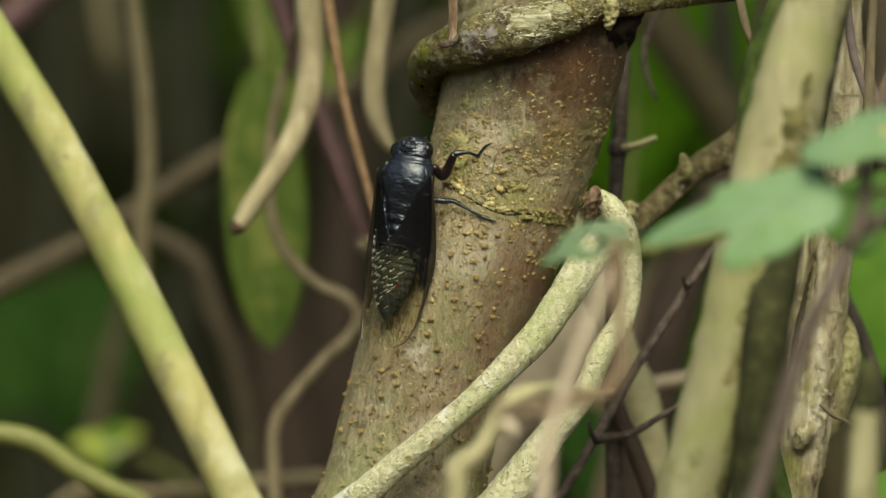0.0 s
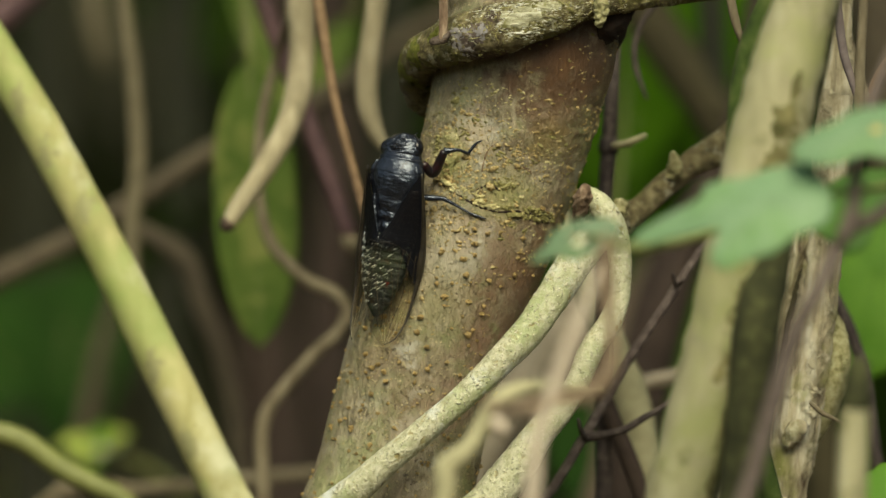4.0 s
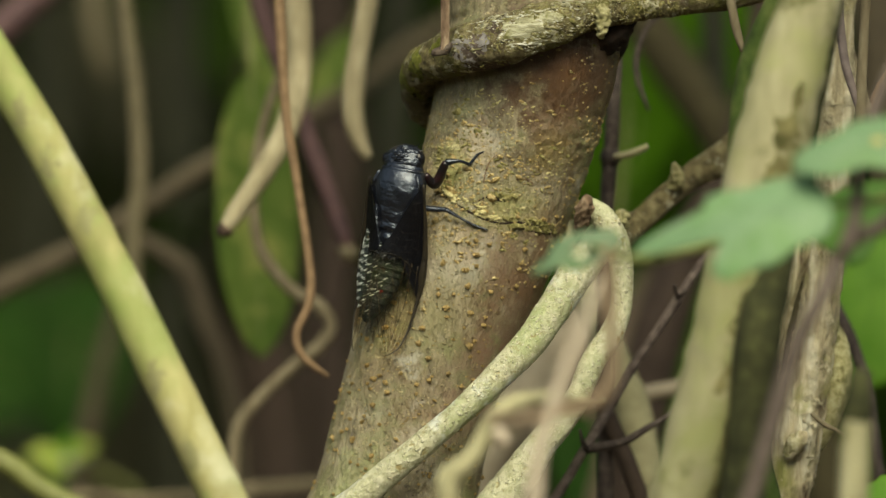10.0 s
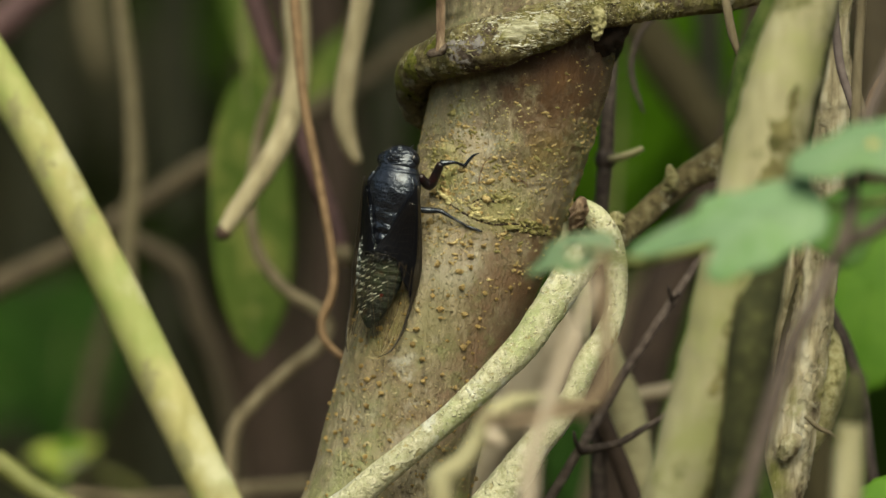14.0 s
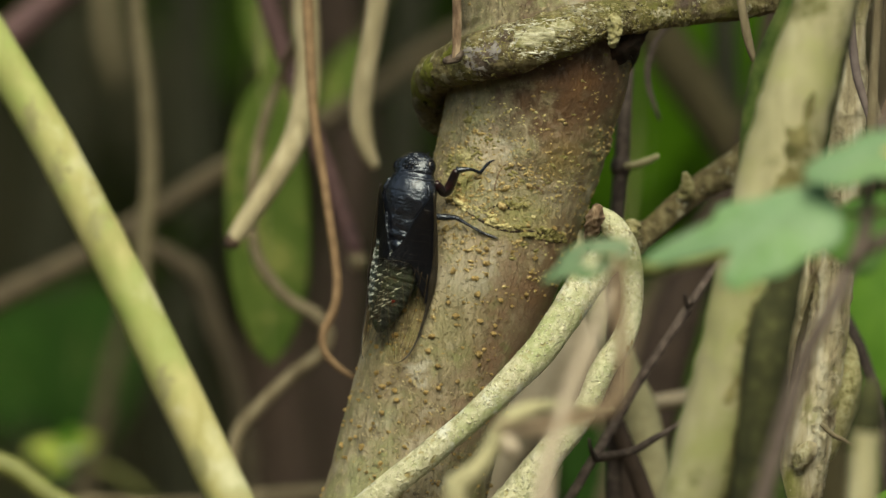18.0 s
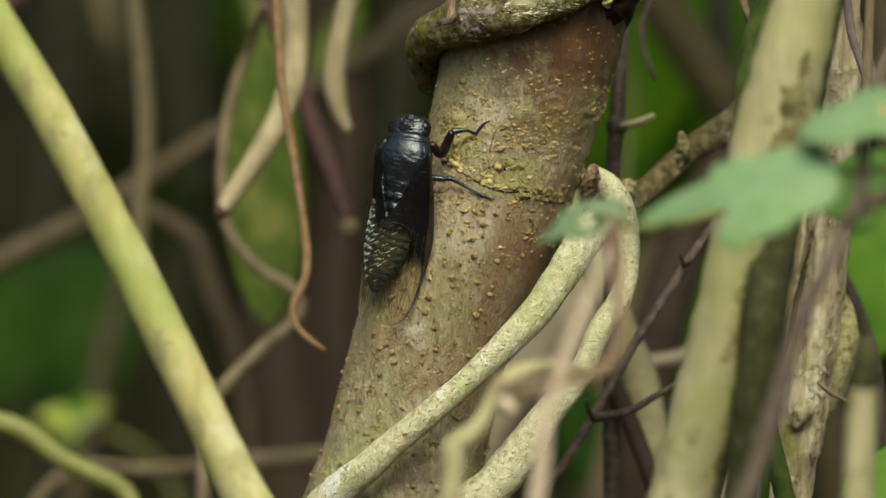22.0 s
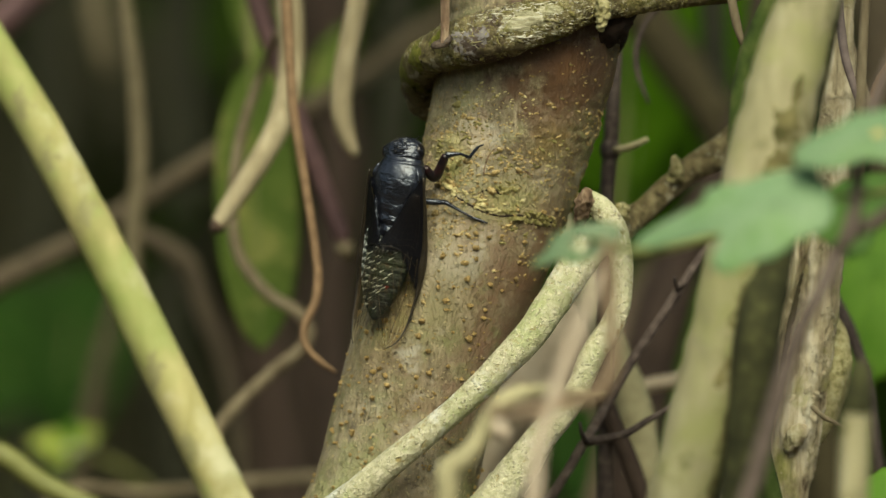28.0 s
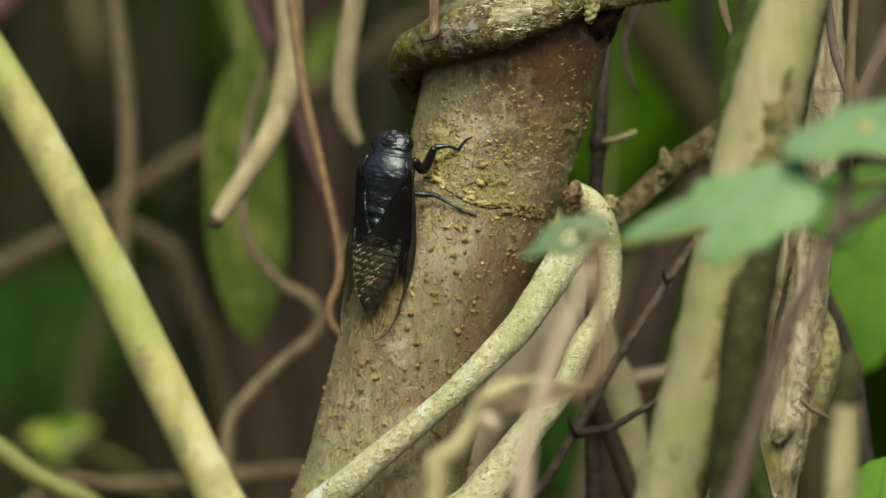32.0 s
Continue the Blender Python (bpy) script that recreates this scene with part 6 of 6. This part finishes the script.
def turned_head(bm):
    """The head is cocked a little to its left."""
    bmesh.ops.rotate(bm, verts=bm.verts, cent=(-0.0004, 0.0155, 0), matrix=Matrix.Rotation(radians(9), 3, "Z"))
    return bm


def leg(parent, joints, radii, material, red=False):
    """Thigh, shin and foot of one leg, from joints in millimetres."""
    pts = [(*(Vector(j) * 0.1), r * 0.1) for j, r in zip(joints, radii)]
    thigh = part("leg", tube(pts[:3], 10, 0.05, 0, 0.03), REDLEG if red else material, parent, "dark red and black front leg" if red else "")
    part("shin", tube(pts[2:5], 8, 0.05, 0, 0.02), material, thigh)
    part("foot", tube(pts[4:], 8, 0.04, 0, 0.02), material, thigh)


def cicada():
    bug = empty("cicada")
    up = Vector((0.185, 0.03, 0.98)).normalized()
    back = Vector((-0.40, -0.91, 0.0))
    back = (back - up * back.dot(up)).normalized()
    right = up.cross(back)
    bug.matrix_world = Matrix.Translation(at_cm(*(-0.94, -1.75, 110.54, 0.000))) @ Matrix((right, up, back)).transposed().to_4x4()
    # head, with a bulging brow between the eyes
    part("head", turned_head(shell([(15.2, 4.4, 3.0, 2.2), (16.4, 5.0, 3.2, 2.4), (17.6, 5.2, 3.1, 2.4), (18.8, 5.0, 2.8, 2.3), (19.9, 4.2, 2.4, 2.1), (20.7, 3.3, 1.9, 1.7), (21.3, 2.0, 1.2, 1.4), (21.6, 0.3, 0.3, 1.3)], 0.08, 1, 0.015, 1.1)), SHELL, bug)
    for s in (-1, 1):
        part("eye", turned_head(blob((s * 0.4, 1.79, 0.25), (0.145, 0.19, 0.16), 1, 0.02, 3)), EYE_BLACK, bug, "glossy black bulging eye")
        part("antenna", turned_head(tube([(s * 0.22, 2.08, 0.12, .02), (s * 0.26, 2.14, 0.05, .012), (s * 0.28, 2.2, -0.02, .006)], 6, 0.05)), SHELL, bug)
    part("brow", turned_head(shell([(17.0, 1.8, 1.0, 4.7), (18.2, 2.4, 1.6, 4.1), (19.6, 2.3, 1.8, 3.3), (20.8, 1.7, 1.4, 2.5), (21.6, .6, .6, 1.9)], 0.2, 2, 0.05, 0.75)), SHELL, bug)
    for x in (-0.06, 0.07, 0.0):
        part("ocellus", turned_head(blob((x, 1.76 if x else 1.84, 0.585), (0.03, 0.03, 0.025), 1, 0.05, 2)), EYE_BLACK, bug)
    part("collar", shell([(4.6, 4.9, 3.3, 2.3), (6.2, 5.6, 4.0, 2.35), (8.0, 6.25, 4.45, 2.4), (9.8, 6.6, 4.7, 2.4), (11.0, 6.6, 4.75, 2.4), (12.6, 6.35, 4.55, 2.45), (14.2, 5.8, 4.1, 2.5), (14.9, 5.5, 3.95, 2.45), (15.3, 5.5, 4.0, 2.4), (15.8, 5.2, 3.6, 2.4), (16.6, 4.9, 3.2, 2.4)], 0.03, 3), SHELL, bug)
    part("thorax", shell([(-3.0, 2.2, 2.0, 2.4), (-1.4, 2.7, 2.6, 2.5), (0.0, 3.2, 2.5, 2.4), (1.2, 4.0, 3.2, 2.4), (2.6, 4.3, 3.1, 2.4), (4.0, 4.8, 3.6, 2.4), (6.5, 5.5, 4.1, 2.3), (8.4, 6.0, 4.3, 2.3), (10.0, 6.2, 4.3, 2.3)], 0.07, 4), SHELL, bug)
    for s in (-1, 1):
        part("shoulder_fold", tube([(s * 0.36, 0.9, 0.5, .03), (s * 0.4, 0.55, 0.47, .06), (s * 0.34, 0.2, 0.45, .055), (s * 0.24, -0.15, 0.42, .05), (s * 0.12, -0.4, 0.36, .03)], 12, 0.04, 0.5, 0.6, seed=s + 3), SHELL, bug)
        part("shoulder_fold", tube([(s * 0.5, 1.42, 0.48, .03), (s * 0.56, 1.2, 0.46, .06), (s * 0.57, 1.0, 0.44, .03)], 12, 0.04, 0.4, 0.5, seed=s + 5), SHELL, bug)
    # abdomen in overlapping rings, hinged at its root
    def girth(y):
        """Half the width of the abdomen at y in millimetres of the bug."""
        u = min(1.0, max(0.0, (3 - y) / 25.6))
        return 6.3 * (1 - u**2.8) ** 0.75 + 0.25, u

    sec = []
    for k in range(14):
        y0, y1 = 1.5 - 1.72 * k, 1.5 - 1.72 * (k + 1)
        for j, s in enumerate((0.0, 0.25, 0.7, 0.95)):
            y = y0 + (y1 - y0) * s
            w, u = girth(y)
            lip = (0.972, 0.99, 1.0, 1.004)[j]
            sec.append((y - 2.0, w * lip, w * 0.56 * lip, 0.2 - 0.8 * u))
    abdomen = part("abdomen", loft(sec, 48), BANDED, bug, "dark banded abdomen flecked with silvery down")
    abdomen.location = (0, 0.002, 0.0006)
    rng = random.Random(9)
    down = []
    for k in range(2, 13):
        y0 = 1.5 - 1.72 * k
        w, u = girth(y0)
        for j in range(34):
            f = j / 33
            a = math.pi * (0.3 + 0.68 * f + rng.uniform(-.012, .012))
            chance = 0.12 if f < 0.3 else 0.35 if f < 0.5 else 0.9
            if k > 10:
                chance = 0.35 if f > 0.4 else 0.05
            if rng.random() > chance * (1.3 if 4 < k < 9 else 0.8):
                continue
            y = (y0 - 2.0 + rng.uniform(-.5, .4)) * 0.1
            side = Vector((math.sin(a), 0.75, -0.56 * math.cos(a))).normalized()
            out = Vector((0.56 * math.cos(a), 0, math.sin(a))).normalized()
            turn = Matrix((side, out.cross(side).normalized(), out)).transposed()
            at = (w * 0.1 * math.cos(a), y + (f - 0.7) * 0.06, w * 0.056 * math.sin(a) + 0.02 - 0.08 * u)
            down.append(blob(at, (0.055 * rng.uniform(.4, 1.8), 0.01 * rng.uniform(.5, 2.0), 0.011), k + j, 0.6, 1, turn))
    part("silvery_down", join(down), PALEHAIR, abdomen, "rows of silvery down")
    part("red_spot", blob((0.22, -1.6, 0.17), (0.095, 0.085, 0.045), 2, 0.5, 2), RED, abdomen, "orange-red spot")
    part("red_spot", blob((0.34, -1.25, 0.2), (0.012, 0.05, 0.014), 3, 0.4, 1, Matrix.Rotation(-0.4, 3, "Z")), RED, abdomen, "orange-red streak")
    for s in (-1, 1):
        wing(bug, s)
        part("wing_root", blob((s * 0.6, 0.98, 0.36), (0.09, 0.13, 0.1), 5, 0.5, 3), SHELL, bug)
    # legs: the fore and middle legs reach on to the bark
    leg(bug, [(4.9, 15.2, 0.5), (6.6, 13.5, -2.2), (9.1, 19.0, -0.9), (11.9, 19.9, -2.0), (13.7, 19.6, -4.3), (15.2, 22.2, -4.4), (16.6, 23.2, -4.6)], (.9, 1.25, .95, .42, .42, .34, .2), SHELL, True)
    leg(bug, [(5.6, 7.3, -0.3), (7.8, 7.6, -1.9), (10.7, 8.0, -2.2), (13.9, 6.8, -3.6), (16.9, 5.7, -5.1), (18.7, 5.4, -5.8), (20.5, 5.1, -6.6)], (.8, .8, .6, .34, .32, .3, .18), SHELL)
    leg(bug, [(-4.5, 14.0, 0.0), (-6.0, 15.0, -2.5), (-6.0, 17.5, -4.5), (-3.5, 18.6, -5.5), (-1.5, 19.0, -5.8), (-0.8, 20, -5.8), (0.2, 21, -5.8)], (1.1, 1.4, 1.0, .55, .5, .4, .25), SHELL, True)
    leg(bug, [(-5.0, 8.0, -1), (-6.2, 8.2, -3), (-6, 8.0, -4.5), (-3.5, 6.2, -5.6), (-1.8, 5.4, -5.8), (-1.0, 4.6, -5.8), (0, 4, -5.8)], (1.0, 1.0, .8, .5, .42, .4, .25), SHELL)
    tagged(bug, "black cicada with smoky clear wings clinging to the bark", "cicada")
    return bug, abdomen


CICADA, ABDOMEN = cicada()


# ---- undergrowth ----
def leaf_mass(name, count, box, size, material, seed, label, rounded=False):
    """Many loose leaves of one thicket: small folded blades at random turns within a box in centimetres."""
    rng = np.random.default_rng(seed)
    lo, hi = np.array(box[0], float), np.array(box[1], float)
    shape = np.array([(0, 0, 0), (.28, .3, .06), (.24, .65, .05), (0, 1, -.12), (-.24, .65, .05), (-.28, .3, .06), (0, .5, -.02)])
    tri = np.array([(0, 1, 6), (1, 2, 6), (2, 3, 6), (3, 4, 6), (4, 5, 6), (5, 0, 6)])
    verts, faces = [], []
    for k in range(count):
        e = Euler(rng.uniform((-2.6, -0.5, 0), (-0.6, 0.5, 6.28)))
        s = size * rng.uniform(0.6, 1.4)
        m = np.array(e.to_matrix())
        at = rng.uniform(lo, hi)
        if rounded:
            d = rng.normal(size=3)
            at = (lo + hi) / 2 + (hi - lo) * 0.58 * d / np.linalg.norm(d) * rng.uniform(0, 1) ** (1 / 3) * (1 + 0.12 * math.sin(5 * d[0]) + 0.1 * math.sin(4 * d[1] + 1))
        verts.append(((shape * s) @ m.T + at) * CM)
        faces.append(tri + 7 * k)
    me = bpy.data.meshes.new(name)
    me.from_pydata(np.concatenate(verts).tolist(), [], np.concatenate(faces).tolist())
    me.materials.append(material)
    ob = new(name, me)
    tagged(ob, label, "undergrowth", kind="stuff")
    return ob


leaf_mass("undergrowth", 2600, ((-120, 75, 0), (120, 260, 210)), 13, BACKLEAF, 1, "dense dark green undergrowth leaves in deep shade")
# added above the view, to keep daylight off the thicket
leaf_mass("leaf_canopy", 4900, ((-200, 40, 160), (200, 300, 300)), 16, BACKLEAF, 2, "leaves added out of view overhead to shade the thicket", True)
# unseen leaf masses added round the eye to cut off the low sky
leaf_mass("woodland_edge", 3600, ((-700, -620, 0), (700, -480, 240)), 34, BACKLEAF, 3, "dense leaves added unseen behind the eye to block low sky")
leaf_mass("woodland_edge", 2400, ((-640, -480, 0), (-480, 260, 260)), 34, BACKLEAF, 4, "dense leaves added unseen at the sides to block low sky")
leaf_mass("woodland_edge", 2400, ((480, -480, 0), (640, 260, 260)), 34, BACKLEAF, 5, "dense leaves added unseen at the sides to block low sky")


# ---- what moves ----
def sway(thing, pivot, rows):
    """Swing a thing about a pivot (x, z) in centimetres: rows of seconds, shift in x and z in centimetres, turn in degrees."""
    base = thing.matrix_basis.copy()
    p = Matrix.Translation((pivot[0] * CM, 0, pivot[1] * CM))
    walk(thing, [(t, Matrix.Translation((x * CM, 0, z * CM)) @ p @ pose(0, 0, 0, 0, a, 0) @ p.inverted() @ base) for t, x, z, a in rows])


def motions():
    sway(SWAYING["hook"], (-3.34, 116.16), [(0, 0.00, -0.00, 0), (1, -0.04, -0.01, 0), (2, -0.00, 0.02, 0), (3, -0.01, -0.00, 0), (6, 0.05, 0.03, 0), (7, -0.00, 0.08, 0), (8, -0.04, 0.15, 0), (9, -0.14, 0.15, 0), (10, -0.10, 0.13, 0), (11, -0.20, 0.07, 0), (12, 0.02, 0.10, 0), (13, -0.13, 0.03, 0), (14, -0.02, 0.07, 0), (17, -0.08, 0.06, 0), (18, -0.18, 0.00, 0), (19, -0.15, 0.03, 0), (20, -0.28, -0.04, 0), (21, -0.30, -0.02, 0), (22, -0.34, -0.16, 0), (23, -0.33, -0.04, 0), (24, -0.33, -0.09, 0), (25, -0.27, -0.09, 0), (28, -0.29, 0.05, 0), (29, -0.23, -0.01, 0), (30, -0.12, -0.00, 0), (31, -0.04, -0.04, 0), (32, -0.05, -0.03, 0)])
    sway(SWAYING["blunt"], (-1.46, 116.21), [(0, 0.00, 0.00, 0), (3, 0.07, -0.01, 0), (6, 0.01, -0.04, 0), (8, -0.20, -0.03, 1), (9, -0.23, 0.00, 1), (10, -0.24, -0.01, 2), (11.5, -0.59, 0.04, 3), (12, -0.31, 0.00, 2), (13, -0.34, -0.10, 3), (17, -0.15, -0.07, 2), (18, -0.32, -0.06, 2), (19, -0.41, -0.08, 3), (20, -0.52, -0.07, 3), (21, -0.44, -0.06, 3), (21.5, -0.87, -0.11, 4), (22, -0.76, -0.11, 4), (23, -0.46, -0.17, 3), (24, -0.52, -0.14, 3), (25, -0.37, -0.14, 3), (28, -0.48, -0.11, 3), (30, -0.18, -0.06, 2), (32, -0.24, -0.04, 1)])
    sway(SWAYING["winding"], (-2.61, 108.30), [(0, 0.47, 0.04, -5), (3, 0.46, 0.07, -5.5), (6, 0.39, 0.11, -3), (8, 0.13, 0.06, -1), (9, -0.16, -0.30, 0), (10, 0.00, 0.00, 0), (11.5, -0.14, 0.06, 0), (13, -0.11, -0.06, 0), (14, 0.06, -0.05, 0), (17, -0.24, -0.10, 0), (19, -0.37, -0.04, -1), (21.5, -0.81, -0.20, -1), (23, -0.83, -0.34, -0.5), (25, -0.40, -0.24, -1), (28, -0.54, -0.34, 0), (30, -0.23, -0.31, 1), (32, 0.04, -0.20, -1)])
    sway(SWAYING["tendril"], (-3.19, 110.57), [(0, 1.57, 0.00, -6), (3, 1.55, 0.00, -6), (6, 1.60, 0.00, -6), (7, 1.31, 0.07, -5), (8, 0.88, 0.11, -4), (9, 0.28, 0.00, -2), (10, 0.00, 0.00, 0), (11.5, 0.00, 0.03, 0), (12, 0.41, 0.14, -2), (13, 0.86, 0.34, -4), (14, 0.66, 0.30, -2), (17, 0.66, 0.25, -1.5), (18, 0.40, 0.14, 0), (19, 0.48, 0.17, -2), (20, 0.43, 0.10, -3), (21.5, -0.37, -0.06, 0), (23, 0.12, -0.14, 0), (25, 0.11, -0.11, 0), (28, 0.18, -0.07, 0), (30, 0.79, 0.25, -4), (31, 0.75, 0.25, -3.5), (32, 0.91, 0.25, -4)])
    sway(SWAYING["purple"], (-3.22, 113.61), [(0, 0.00, 0.00, 0), (3, -0.11, 0.00, 0), (8, -0.20, 0.00, 0), (10, -0.23, 0.03, 0), (17, -0.24, 0.00, 0), (21.5, -0.37, -0.07, 0), (23, -0.36, -0.11, 0), (25, -0.29, -0.07, 0), (28, -0.32, -0.06, 0), (30, -0.22, -0.09, 0), (32, -0.11, -0.11, 0)])
    sway(SWAYING["sprig"], (-9.39, 104.49), [(0, 0.00, 0.03, 0), (3, 0.00, -0.10, 0), (6, -0.35, -0.05, 0), (8, -0.57, 0.05, 0), (9, -1.04, 0.13, 0), (10, -1.04, -0.10, 0), (11.5, -0.91, -0.06, 0), (13, -0.77, -0.10, 0), (17, -0.99, -0.02, 0), (19, -1.45, 0.40, 0), (21.5, -0.86, 0.08, 0), (23, -0.97, 0.26, 0), (25, -0.84, -0.06, 0), (28, -0.92, 0.05, 0), (30, -0.89, -0.19, 0), (32, -0.75, 0.02, 0)])
    sway(SWAYING["shoot"], (-9.44, 105.05), [(0, 0.00, 0.00, 0), (3, -0.07, 0.00, 0), (6, -0.41, -0.11, 0), (8, -0.69, -0.21, 0), (13, -0.69, -0.28, 0), (19, -0.69, -0.30, 0), (23, -0.34, -0.21, 0), (25, -0.55, -0.25, 0), (28, -0.69, -0.28, 0), (32, -0.62, -0.25, 0)])
    root = ABDOMEN.matrix_basis.translation.copy()
    walk(ABDOMEN, [(t, pose(root.x, root.y + d, root.z, 0, 0, a)) for t, a, d in [(0, 0.0, 0.0000), (1, -0.6, 0.0000), (3, 0.0, 0.0000), (6, -0.9, 0.0000), (8, -1.8, -0.0002), (9, -0.9, -0.0001), (10, -7.6, 0.0006), (11.5, -6.6, 0.0002), (13, -2.4, 0.0000), (14, -1.8, 0.0000), (17, -3.6, 0.0002), (19, -6.3, 0.0000), (20, -4.5, 0.0003), (21.5, -7.3, 0.0006), (23, -4.8, 0.0003), (25, -5.4, 0.0002), (28, -1.8, 0.0000), (30, -0.3, 0.0002), (32, 0.9, 0.0004)]])


motions()
